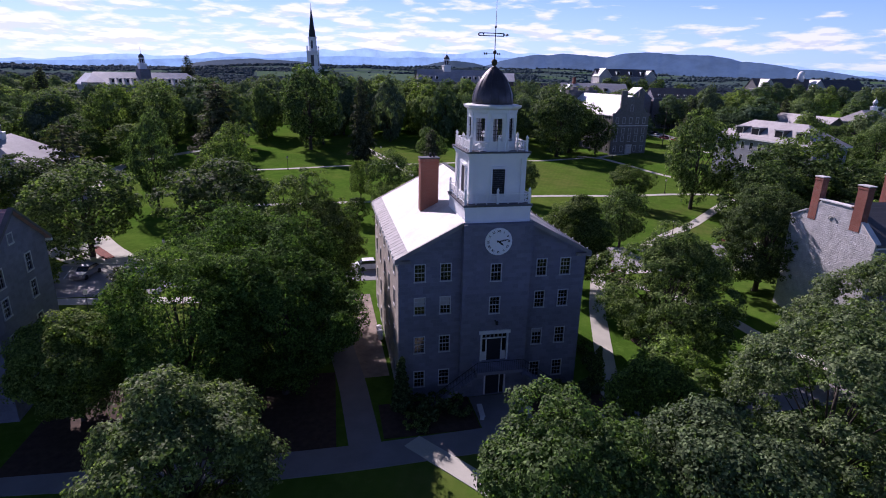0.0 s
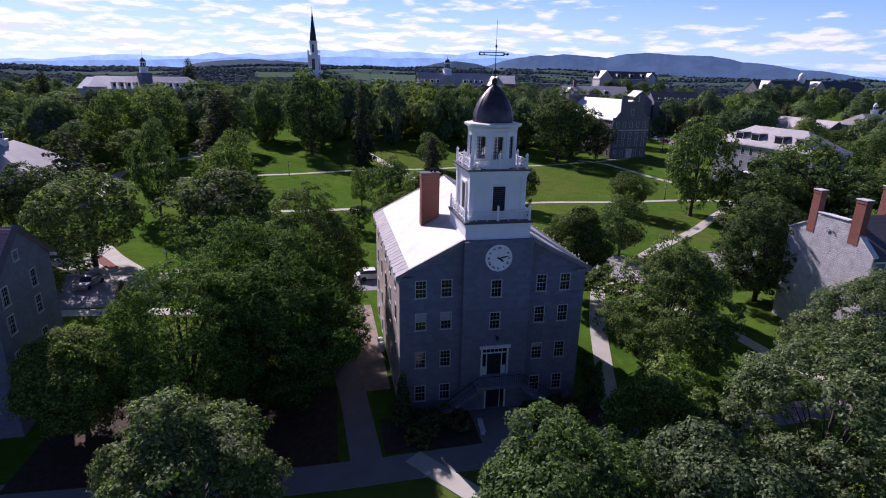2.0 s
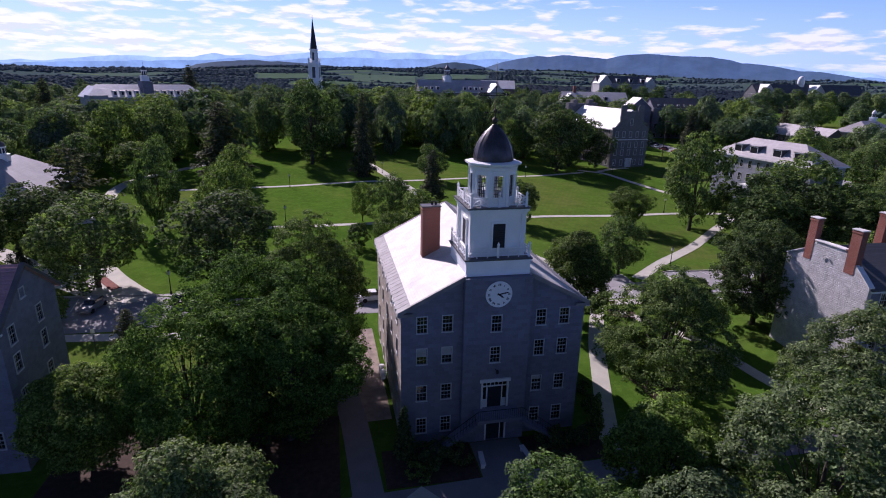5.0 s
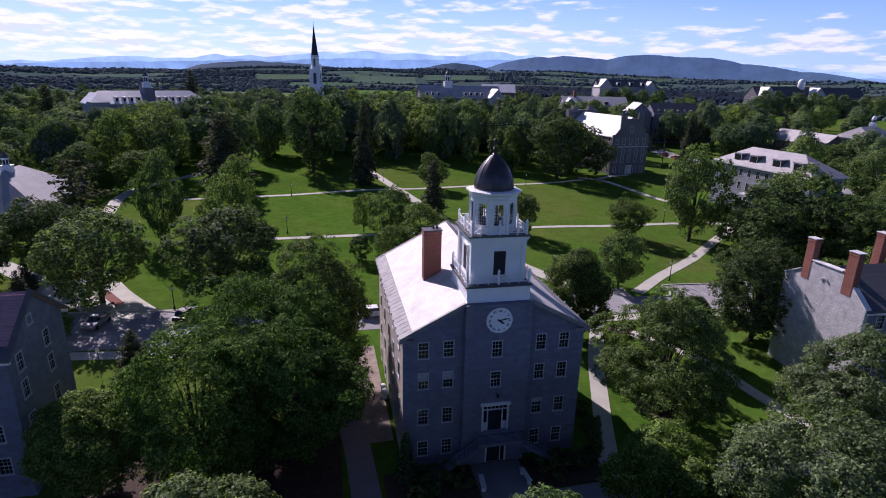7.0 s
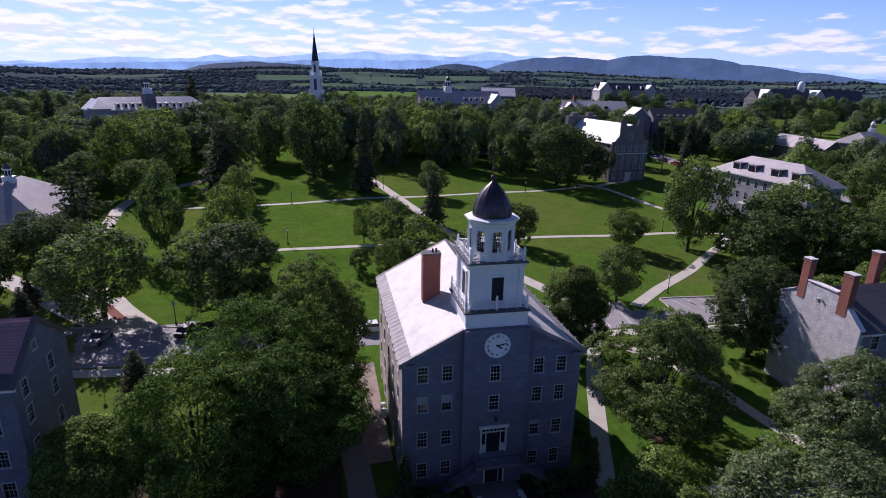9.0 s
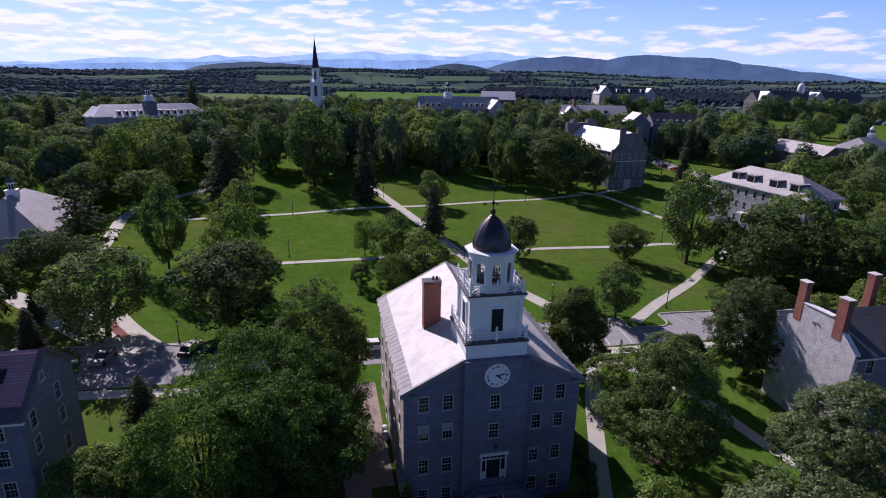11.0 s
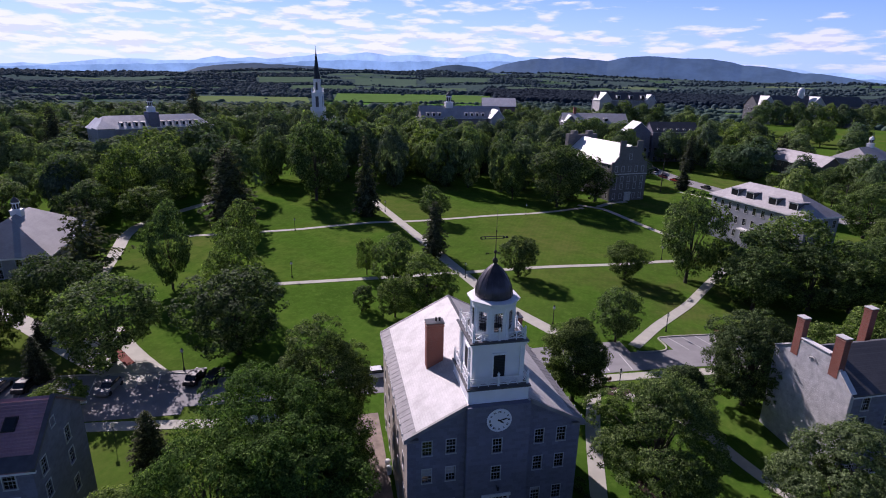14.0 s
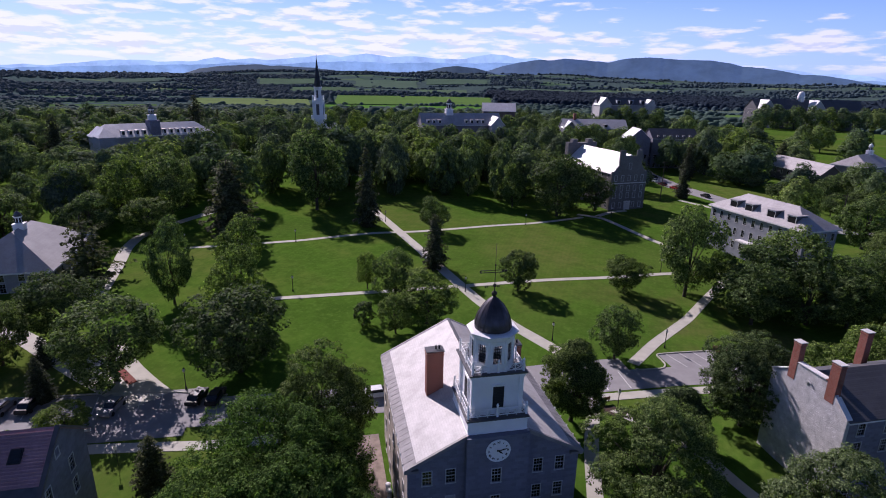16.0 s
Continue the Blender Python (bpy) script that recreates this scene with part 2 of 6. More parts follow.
LAWN, VALLEY = make_lawn(), make_valley()
CONCRETE = make_paving("concrete_paving", (0.54, 0.53, 0.45))
ASPHALT = make_paving("asphalt", (0.33, 0.325, 0.325))
OLD_WALK = make_paving("old_asphalt_walk", (0.25, 0.24, 0.245))
# real mulch and earth, also laid as the dark tree-shade strip
MULCH_AND_SHADE = worn("mulch", (0.07, 0.045, 0.032), 0.95, 0.4, 2, 18)
GRAVEL = worn("gravel", (0.33, 0.27, 0.22), 0.95, 0.35, 1.0, 25, bump=0.5)
LINE = worn("road_paint", (0.62, 0.62, 0.60), 0.8, 0.25, 2, 30)
# grey stone with the blue of the shaded fronts put into its tone
LIMESTONE = coursed("shade_grey_limestone", ((0.142, 0.144, 0.184), (0.212, 0.214, 0.262)), 0.62, 0.34, (0.20, 0.20, 0.235))
DARK_STONE = coursed("dark_grey_stone", ((0.13, 0.125, 0.125), (0.19, 0.185, 0.18)), 0.5, 0.3, (0.2, 0.195, 0.19))
RUBBLE = worn("rubble_limestone", (0.53, 0.525, 0.52), 0.9, 0.38, 1.6, 9, bump=0.6, dist=0.05)
MORTAR = worn("lime_mortar", (0.49, 0.485, 0.475), 0.95, 0.2, 1.5, 20)
BRICK = coursed("red_brick", ((0.20, 0.068, 0.046), (0.27, 0.095, 0.064)), 0.21, 0.075, (0.28, 0.22, 0.19), gap=0.008, dist=0.01)
WHITE = worn("white_paint", (0.86, 0.86, 0.86), 0.45, 0.06, 0.8, 9, bump=0.08)
SASH_PAINT = worn("weathered_sash_paint", (0.50, 0.50, 0.50), 0.6, 0.2, 1.5, 14, bump=0.08)
WHITE_TRIM = worn("white_trim", (0.74, 0.73, 0.71), 0.55, 0.14, 1.2, 12, bump=0.08)
MARBLE = worn("pale_stone", (0.62, 0.61, 0.59), 0.6, 0.15, 0.6, 8, bump=0.15)
LEAD = worn("lead_flashing", (0.11, 0.11, 0.12), 0.5, 0.25, 1.5, 12, metal=0.3)
COPPER = worn("dark_copper_dome", (0.085, 0.075, 0.088), 0.40, 0.45, 1.1, 10, metal=0.55, spec=0.5, bump=0.25)
IRON = worn("black_iron", (0.03, 0.03, 0.033), 0.5, 0.2, 3, 20, metal=0.4)
GILT = worn("tarnished_gilt", (0.09, 0.075, 0.06), 0.55, 0.3, 3, 20, metal=0.7)
DARKWOOD = worn("dark_louvre", (0.020, 0.022, 0.028), 0.6, 0.3, 2, 15)
BLACK = worn("black_paint", (0.02, 0.02, 0.022), 0.55, 0.2, 3, 20)


def make_slate(name, tones, course=0.22, wide=0.3, rough=0.5, gloss=0.2):
    m = Nodes(name, rough, 0, gloss)
    sep = m.node("ShaderNodeSeparateXYZ")
    m.link(m.tc.outputs["Object"], sep.inputs[0])
    com = m.node("ShaderNodeCombineXYZ")
    m.link(sep.outputs[1], com.inputs[0])
    m.link(sep.outputs[2], com.inputs[1])
    b = m.node("ShaderNodeTexBrick", Scale=1.0, Mortar_Size=0.012, Mortar_Smooth=0.5, Brick_Width=wide, Row_Height=course * 0.5)
    b.inputs["Color1"].default_value, b.inputs["Color2"].default_value, b.inputs["Mortar"].default_value = (*tones[0], 1), (*tones[1], 1), (*(c * 0.88 for c in tones[0]), 1)
    m.link(com.outputs[0], b.inputs["Vector"])
    blot = m.noise(0.7, 6, 0.65)
    grain = m.noise(7, 5, 0.7)
    c = m.mix(m.span(blot, 0.42, 0.66, 0, 0.75), b.outputs["Color"], tones[2])
    c = m.mix(m.span(m.noise(0.22, 5, 0.7), 0.45, 0.62, 0, 0.45), c, tuple(min(0.85, x * 1.25) for x in tones[1]))
    c = m.mix(m.span(m.noise(2.6, 4, 0.7), 0.58, 0.72, 0, 0.55), c, tones[2])
    c = m.mix(m.span(grain, 0.45, 0.8, 0, 0.6), c, tuple(x * 0.75 for x in tones[0]))
    m.color(c)
    m.bump(m.mix(0.5, m.mix(1.0, b.outputs["Fac"], (1.0, 1.0, 1.0), "DIFFERENCE"), grain), 0.3, 0.015)
    return m.mat


SLATE = make_slate("pale_grey_slate", ((0.435, 0.42, 0.405), (0.48, 0.465, 0.45), (0.31, 0.29, 0.275)), 0.24, 0.3, 0.55, 0.32)
SLATE_RED = make_slate("purple_slate", ((0.36, 0.195, 0.215), (0.44, 0.255, 0.27), (0.29, 0.18, 0.20)), 0.5, 0.4, 0.55)
SLATE_DARK = make_slate("dark_grey_slate", ((0.085, 0.085, 0.092), (0.12, 0.118, 0.125), (0.10, 0.10, 0.105)), 0.24, 0.3, 0.55)
GLASS = worn("dark_window_glass", (0.016, 0.018, 0.022), 0.08, 0.4, 0.8, 6, spec=0.6, bump=0.02)
DULL_GLASS = worn("dark_dormer_glass", (0.014, 0.015, 0.018), 0.4, 0.3, 0.8, 6, spec=0.25, bump=0.02)
GLOBE = worn("lamp_globe", (0.75, 0.74, 0.68), 0.25, 0.1, 3, 20)


# ---- mesh helpers ----
def mesh_of(name, bm, *mats, smooth=False):
    me = bpy.data.meshes.new(name)
    bm.normal_update()
    bm.to_mesh(me)
    bm.free()
    for m in mats:
        me.materials.append(m)
    if smooth:
        for p in me.polygons:
            p.use_smooth = True
    return me


def part(name, bm, material, parent, label="", smooth=False):
    me = bm if isinstance(bm, bpy.types.Mesh) else mesh_of(name, bm, material, smooth=smooth)
    ob = new(name, me)
    ob.parent = parent
    return tagged(ob, label)


def empty(name, m=None, label="", category="", group="", kind=""):
    ob = new(name)
    ob.empty_display_size = 0.2
    if m is not None:
        ob.matrix_basis = m
    return tagged(ob, label, category, group, kind)


def box(bm, x0, x1, y0, y1, z0, z1, m=None):
    vs = [bm.verts.new((m @ Vector(p)) if m else p) for p in ((x0, y0, z0), (x1, y0, z0), (x1, y1, z0), (x0, y1, z0), (x0, y0, z1), (x1, y0, z1), (x1, y1, z1), (x0, y1, z1))]
    for f in ((0, 3, 2, 1), (4, 5, 6, 7), (0, 1, 5, 4), (1, 2, 6, 5), (2, 3, 7, 6), (3, 0, 4, 7)):
        bm.faces.new([vs[i] for i in f])
    return vs


def boxes(*sizes):
    bm = bmesh.new()
    for s in sizes:
        box(bm, *s)
    return bm


def prism(bm, outline, a, b, axis="y"):
    """A solid with the given outline in the plane across axis, from a to b along it."""
    def at(p, s):
        return {"y": (p[0], s, p[1]), "x": (s, p[0], p[1]), "z": (p[0], p[1], s)}[axis]
    lo = [bm.verts.new(at(p, a)) for p in outline]
    hi = [bm.verts.new(at(p, b)) for p in outline]
    n = len(outline)
    bm.faces.new(lo)
    bm.faces.new(hi[::-1])
    for i in range(n):
        bm.faces.new((lo[(i + 1) % n], lo[i], hi[i], hi[(i + 1) % n]))
    bmesh.ops.recalc_face_normals(bm, faces=bm.faces)


def lathe(bm, profile, sides=16, c=(0, 0), turn=0.0):
    """A turned solid: profile of (radius, z) from the bottom up."""
    rings = []
    for r, z in profile:
        rings.append([bm.verts.new((c[0] + r * math.cos(turn + 2 * math.pi * i / sides), c[1] + r * math.sin(turn + 2 * math.pi * i / sides), z)) for i in range(sides)])
    for a, b in zip(rings, rings[1:]):
        for i in range(sides):
            j = (i + 1) % sides
            bm.faces.new((a[i], a[j], b[j], b[i]))
    bm.faces.new(rings[0][::-1])
    bm.faces.new(rings[-1])


def tube(bm, pts, radii, sides=6):
    rings = []
    n = len(pts)
    for i, (p, r) in enumerate(zip(pts, radii)):
        p = Vector(p)
        way = (Vector(pts[min(i + 1, n - 1)]) - Vector(pts[max(i - 1, 0)])).normalized()
        side = way.orthogonal().normalized()
        over = way.cross(side)
        rings.append([bm.verts.new(p + r * (side * math.cos(2 * math.pi * k / sides) + over * math.sin(2 * math.pi * k / sides))) for k in range(sides)])
    for a, b in zip(rings, rings[1:]):
        # keep rings from twisting
        s = min(range(sides), key=lambda q: (a[0].co - b[q].co).length)
        b[:] = b[s:] + b[:s]
        for i in range(sides):
            j = (i + 1) % sides
            bm.faces.new((a[i], a[j], b[j], b[i]))
    bm.faces.new(rings[0][::-1])
    bm.faces.new(rings[-1])


def wall_sheet(bm, put, u0, u1, z0, z1, holes, depth=0.22, top=None):
    """A wall face with real openings and reveals. put(u, v, d): place of along, up, inwards. top(u): height where the head is not level."""
    us = sorted({u0, u1, *(h[0] for h in holes), *(h[1] for h in holes)})
    zs = sorted({z0, z1, *(h[2] for h in holes), *(h[3] for h in holes)})
    seen = {}

    def v(u, z, d=0.0):
        key = (round(u, 4), round(z, 4), d)
        if key not in seen:
            seen[key] = bm.verts.new(put(u, z, d))
        return seen[key]

    for a, b in zip(us, us[1:]):
        for c, d in zip(zs, zs[1:]):
            mu, mz = (a + b) / 2, (c + d) / 2
            if any(h[0] < mu < h[1] and h[2] < mz < h[3] for h in holes):
                continue
            bm.faces.new((v(a, c), v(b, c), v(b, d), v(a, d)))
    for a, b, c, d in holes:
        for p, q in (((a, c), (b, c)), ((b, c), (b, d)), ((b, d), (a, d)), ((a, d), (a, c))):
            bm.faces.new((v(*p), v(*q), v(*q, depth), v(*p, depth)))


# ground height
def smooth01(v, a, b):
    k = min(1.0, max(0.0, (v - a) / (b - a)))
    return k * k * (3 - 2 * k)


def ground_z(x, y):
    z = 1.2 * smooth01(y, 0, 24) * (1 - 0.6 * smooth01(x, 30, 60)) + 0.016 * max(0.0, min(y, 230) - 28)
    z += 1.2 * smooth01(x, 34.6, 39.4) * smooth01(y, -8, 0) * (1 - smooth01(y, 11, 20)) * (1 - smooth01(x, 80, 95))
    far = math.hypot(x - 30, y - 80)
    way = math.degrees(math.atan2(x + 14, y + 42))
    rise = 56 + 42 * smooth01(way, -20, 2) - 34 * smooth01(way, 18, 44)
    z = z * (1 - smooth01(far, 480, 900)) - 24 * smooth01(far, 450, 1250) + rise * smooth01(far, 1500, 3900)
    if far > 900:
        z += (4 + 12 * smooth01(far, 1800, 3000)) * smooth01(far, 900, 1400) * noise.noise((x / 420, y / 420, 3.3))
    return z


# ---- the ground: one sheet from the lawns to the horizon ----
def spread(lo, hi, step, reach):
    near = list(np.arange(lo, hi + step / 2, step))
    out, d = [], step
    v = hi
    while v < reach:
        d *= 1.09
        v += d
        out.append(min(v, reach))
    left, d, v = [], step, lo
    while v > -reach:
        d *= 1.09
        v -= d
        left.append(max(v, -reach))
    return left[::-1] + near + out


gx, gy = spread(-110, 150, 2.0, 4700), spread(-60, 190, 2.0, 4700)
verts = [(x, y, ground_z(x, y)) for y in gy for x in gx]
nx = len(gx)
faces = [(j * nx + i, j * nx + i + 1, (j + 1) * nx + i + 1, (j + 1) * nx + i) for j in range(len(gy) - 1) for i in range(nx - 1)]
me = bpy.data.meshes.new("ground")
me.from_pydata(verts, [], faces)
me.materials.append(LAWN)
me.materials.append(VALLEY)
for p in me.polygons:
    p.use_smooth = True
    c = p.center
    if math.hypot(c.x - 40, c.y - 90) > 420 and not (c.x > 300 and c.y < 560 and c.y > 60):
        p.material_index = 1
tagged(new("ground", me), "mown green campus lawn running out into valley farmland", "ground", kind="structure")


def strip(name, pts, width, material, lift=0.05, thick=0.12, label="", category="path", kind="structure", step=1.5):
    """A paved band along a line, following the ground, with its own thickness."""
    line = [Vector(pts[0])]
    for a, b in zip(pts, pts[1:]):
        a, b = Vector(a), Vector(b)
        k = max(1, int((b - a).length / step))
        line += [a.lerp(b, i / k) for i in range(1, k + 1)]
    for _ in range(2):
        line = [line[0]] + [(p + q * 2 + r) / 4 for p, q, r in zip(line, line[1:], line[2:])] + [line[-1]]
    cols = max(2, int(width / max(1.6, step)) + 1)
    bm = bmesh.new()
    rows = []
    for i, p in enumerate(line):
        way = (line[min(i + 1, len(line) - 1)] - line[max(i - 1, 0)]).normalized()
        side = Vector((-way.y, way.x))
        row = []
        for k in range(cols):
            q = p + side * width * (k / (cols - 1) - 0.5)
            row.append((q.x, q.y, ground_z(q.x, q.y) + lift))
        skirt = [(row[0][0], row[0][1], row[0][2] - thick)] + row + [(row[-1][0], row[-1][1], row[-1][2] - thick)]
        rows.append([bm.verts.new(c) for c in skirt])
    for a, b in zip(rows, rows[1:]):
        for k in range(len(a) - 1):
            bm.faces.new((a[k], b[k], b[k + 1], a[k + 1]))
    for end in (rows[0], rows[-1]):
        bm.faces.new(end)
    bmesh.ops.recalc_face_normals(bm, faces=bm.faces)
    return tagged(new(name, mesh_of(name, bm, material)), label, category, kind=kind)


def walkway(name, level, width, *pts, material=CONCRETE, label="pale concrete walk laid through the lawn"):
    strip("path_" + name, pts, width, material, 0.05 + 0.004 * level, label=label)


walkway("diagonal", 0, 2.7, (-1, 152), (2.1, 135.8), (8.6, 102.3), (12.6, 79.9), (15.8, 63.3), (19.1, 50.7), (22.4, 43.0), (25.2, 36.4))
walkway("upper_cross", 1, 1.6, (-52, 108.5), (-33, 110), (-23.3, 111.2), (-11.6, 114), (-1.8, 116), (11.6, 115.8), (27.8, 118), (47.4, 121.6), (70, 128))
walkway("lower_cross", 2, 1.6, (-31, 70.6), (-17.5, 70.8), (-8, 71), (17.4, 71.7), (28.3, 72.2), (50, 73), (66, 73.8), (78, 72.5), (84, 70))
walkway("east", 3, 2.0, (34.7, 33.5), (43.4, 40.5), (55.6, 48.9), (67, 58.3), (80, 68.5))
walkway("library", 0, 3.0, (-62, 78), (-63.2, 88), (-64.1, 95.5), (-66.5, 110), (-66.5, 120), (-62, 131), (-55.8, 141), (-50, 150))
walkway("hall_side", 1, 1.9, (24, 26), (21.2, 20.9), (17.6, 13.9), (15, 7.5), (12.9, 2.5), (11.1, -2), (9.4, -6))
walkway("south_lawn", 2, 1.7, (36.5, -6), (34.4, -0.5), (33.6, 3), (32.8, 6.3), (32.2, 11.0), (29.5, 15.5), (24.5, 22.0))
walkway("stone_hall_walk", 3, 1.8, (70, 132), (76.4, 126), (77.4, 117.6), (79, 100.7), (81, 92))
walkway("stone_hall_door", 0, 2.0, (76, 129), (84, 134), (90, 135))
walkway("front_walk", 1, 2.9, (-62, -3.2), (-33.8, -5.6), (-19.6, -7.1), (-12.1, -7.2), (-6, -7.0), (3, -6.6), (16, -6.3), (34, -6.0), material=OLD_WALK, label="dark worn asphalt walk under the trees")
walkway("west_walk", 2, 2.5, (-14.6, 24), (-13.2, 12), (-12.1, 3.2), (-11.6, -5.9), material=OLD_WALK, label="dark worn asphalt walk under the trees")
walkway("diagonal_front", 3, 1.7, (-8.0, -6.0), (-4.2, -11.0), (1.5, -19), (8, -28))
walkway("door_walk", 0, 4.6, (0.2, -0.8), (0.2, -5.6), material=OLD_WALK, label="dark worn asphalt walk under the trees")
walkway("lot_walk", 1, 1.9, (-47, 25.4), (-38, 24.4), (-29, 23.2), (-15, 23.4))
walkway("east_lot_walk", 2, 1.9, (22.5, 25.0), (29.3, 24.7), (42, 24.4), (60, 24.6))
walkway("plaza_walk", 3, 6.2, (-52.5, 53), (-47.4, 44.5), (-43.5, 39.2), (-40.4, 35.4))
walkway("plaza_walk_west", 0, 3.4, (-75, 66), (-66.5, 58.5), (-60, 52), (-52, 44), (-46, 38.6))
LOTS = [
    ("drive", [(-36, 31.5), (-20, 30.6), (0, 30.0), (18, 30.2)], 7.0, 0.035),
    ("west_lot", [(-95, 33.5), (-70, 33.2), (-50, 32.4), (-34, 31.8)], 11.5, 0.047),
    ("east_lot", [(17, 29.2), (30, 29.0), (45, 28.8), (66, 28.8)], 5.6, 0.041),
    ("east_lot_bays", [(40.8, 31.5), (48, 31.5), (66, 31.5)], 9.2, 0.031),
    ("north_bays", [(16, 33), (24, 33.2), (33, 33)], 5.0, 0.053),
]
for name, pts, w, lift in LOTS:
    strip("road_" + name, pts, w, ASPHALT, lift, 0.1, "worn grey asphalt of the parking court", "road")
strip("road_street", [(250, 420), (190, 300), (152, 240), (138, 203), (134.5, 174), (137, 148), (143, 122), (150, 98), (185, 72), (240, 40)], 9.5, ASPHALT, 0.045, 0.1, "grey asphalt street beyond the lawn", "road")
strip("path_street_side", [(120, 148), (126, 132), (138, 108), (150, 92)], 2.0, CONCRETE, 0.06, label="pale concrete walk beside the street")
strip("road_kerb", [(34.2, 31.8), (34.6, 31.4), (36, 31.25), (38.5, 31.3), (39.8, 31.8), (40.3, 33.0), (40.4, 36.0), (44, 36.2), (66, 36.2)], 0.22, CONCRETE, 0.17, 0.25, "raised pale concrete kerb round the lawn", "kerb", step=0.5)
strip("road_kerb", [(-90, 39.4), (-60, 39.0), (-46, 38.2), (-38.6, 37.3), (-30, 35.0)], 0.22, CONCRETE, 0.17, 0.25, "raised pale concrete kerb along the parking court", "kerb")
for k in range(7):
    x = 42.4 + 2.7 * k
    strip("parking_line", [(x, 36.0), (x + 1.1, 31.4)], 0.13, LINE, 0.066, 0.03, "white painted parking bay line", "road marking")
for k in range(9):
    x = -80 + 2.9 * k
    strip("parking_line", [(x, 38.6), (x + 0.6, 33.4)], 0.13, LINE, 0.066, 0.03, "white painted parking bay line", "road marking")
for k in range(4):
    x = -48 + 2.9 * k
    strip("parking_line", [(x, 37.4), (x + 0.6, 33.0)], 0.13, LINE, 0.066, 0.03, "white painted parking bay line", "road marking")
strip("parking_line", [(26.6, 26.6), (27.4, 31.2)], 0.2, LINE, 0.066, 0.03, "white painted stop line", "road marking")
strip("parking_line", [(30.4, 26.5), (30.8, 31.3)], 0.16, LINE, 0.066, 0.03, "white painted stop line", "road marking")
strip("gravel_court", [(-10.2, 4), (-10.4, 12), (-10.6, 22)], 3.2, GRAVEL, 0.04, 0.1, "tan gravel strip beside the hall's long wall", "gravel")
# mulch beds, widened so their dark covers shaded grass too
strip("planting_bed", [(-10.1, -3.0), (-2.25, -3.0)], 4.7, MULCH_AND_SHADE, 0.07, 0.12, "dark mulch bed in front of the hall", "flower bed")
strip("planting_bed", [(2.65, -2.9), (9.9, -2.7)], 4.2, MULCH_AND_SHADE, 0.07, 0.12, "dark mulch bed in front of the hall", "flower bed")
strip("planting_bed", [(18.4, 4.4), (23.8, 5.4)], 5.2, MULCH_AND_SHADE, 0.06, 0.12, "bare brown earth round a tree's foot", "bare earth")
strip("planting_bed", [(23.4, 22.0), (26.6, 20.4)], 2.2, MULCH_AND_SHADE, 0.06, 0.12, "brown mulch bed at the lamp's foot", "flower bed")
# dark strip laid over the lawn in place of the maples' deep shade
strip("planting_bed", [(-37, 0.6), (-26, 0.0), (-13.7, -0.2)], 11.0, MULCH_AND_SHADE, 0.06, 0.12, "dark strip standing in for deep shade under the large maples", "bare earth")
strip("planting_bed", [(-48.4, 46.2), (-44.4, 40.6)], 1.3, worn("red_flowers", (0.20, 0.05, 0.03), 0.9, 0.4, 3, 12), 0.12, 0.16, "reddish flower bed inside the plaza walk", "flower bed")


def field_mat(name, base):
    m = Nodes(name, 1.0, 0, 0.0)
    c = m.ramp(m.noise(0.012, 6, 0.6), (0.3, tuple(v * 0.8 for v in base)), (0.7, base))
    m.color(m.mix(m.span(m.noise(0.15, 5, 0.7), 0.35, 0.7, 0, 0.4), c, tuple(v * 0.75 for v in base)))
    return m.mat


# farm fields: bearing from, bearing to, distance from, to (degrees and metres seen from the hall), colour
FIELDS = [(-1, 17, 1010, 1470, (0.105, 0.215, 0.035)), (1, 16.5, 1530, 1980, (0.13, 0.205, 0.05)), (-12, -1.5, 1350, 1750, (0.18, 0.22, 0.08)), (-23, -15, 1300, 1420, (0.09, 0.14, 0.05)),
          (-19, -14, 2800, 3100, (0.14, 0.18, 0.08)), (3, 9, 2450, 2800, (0.15, 0.20, 0.08)), (9, 14, 2200, 2420, (0.15, 0.20, 0.07)), (-3, 3, 2150, 2400, (0.13, 0.18, 0.06)), (-6, -1, 2600, 2900, (0.14, 0.19, 0.07)),
          (10, 16, 2650, 2950, (0.13, 0.18, 0.07)), (18, 26, 2280, 2480, (0.13, 0.17, 0.07)), (38, 46, 1000, 1450, (0.12, 0.19, 0.05)), (43, 52, 1480, 1900, (0.15, 0.20, 0.06))]
for a0, a1, d0, d1, base in FIELDS:
    dm = (d0 + d1) / 2
    line = [(-14 + dm * math.sin(radians(a)), -42 + dm * math.cos(radians(a))) for a in np.linspace(a0, a1, 9)]
    # red cut and blue raised, more beyond 1600 m: haze put into the field colour
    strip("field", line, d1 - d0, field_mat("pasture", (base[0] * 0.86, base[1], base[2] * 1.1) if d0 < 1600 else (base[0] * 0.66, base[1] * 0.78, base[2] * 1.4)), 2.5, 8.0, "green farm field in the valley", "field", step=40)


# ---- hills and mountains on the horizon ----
# aerial haze put into the hills as blue base colour and a glow
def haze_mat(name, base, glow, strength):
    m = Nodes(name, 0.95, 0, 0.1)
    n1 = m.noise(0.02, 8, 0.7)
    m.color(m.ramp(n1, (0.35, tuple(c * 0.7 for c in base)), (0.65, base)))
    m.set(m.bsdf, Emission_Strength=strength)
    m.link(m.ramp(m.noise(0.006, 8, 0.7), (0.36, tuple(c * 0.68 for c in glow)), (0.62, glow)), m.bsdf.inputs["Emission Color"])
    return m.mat


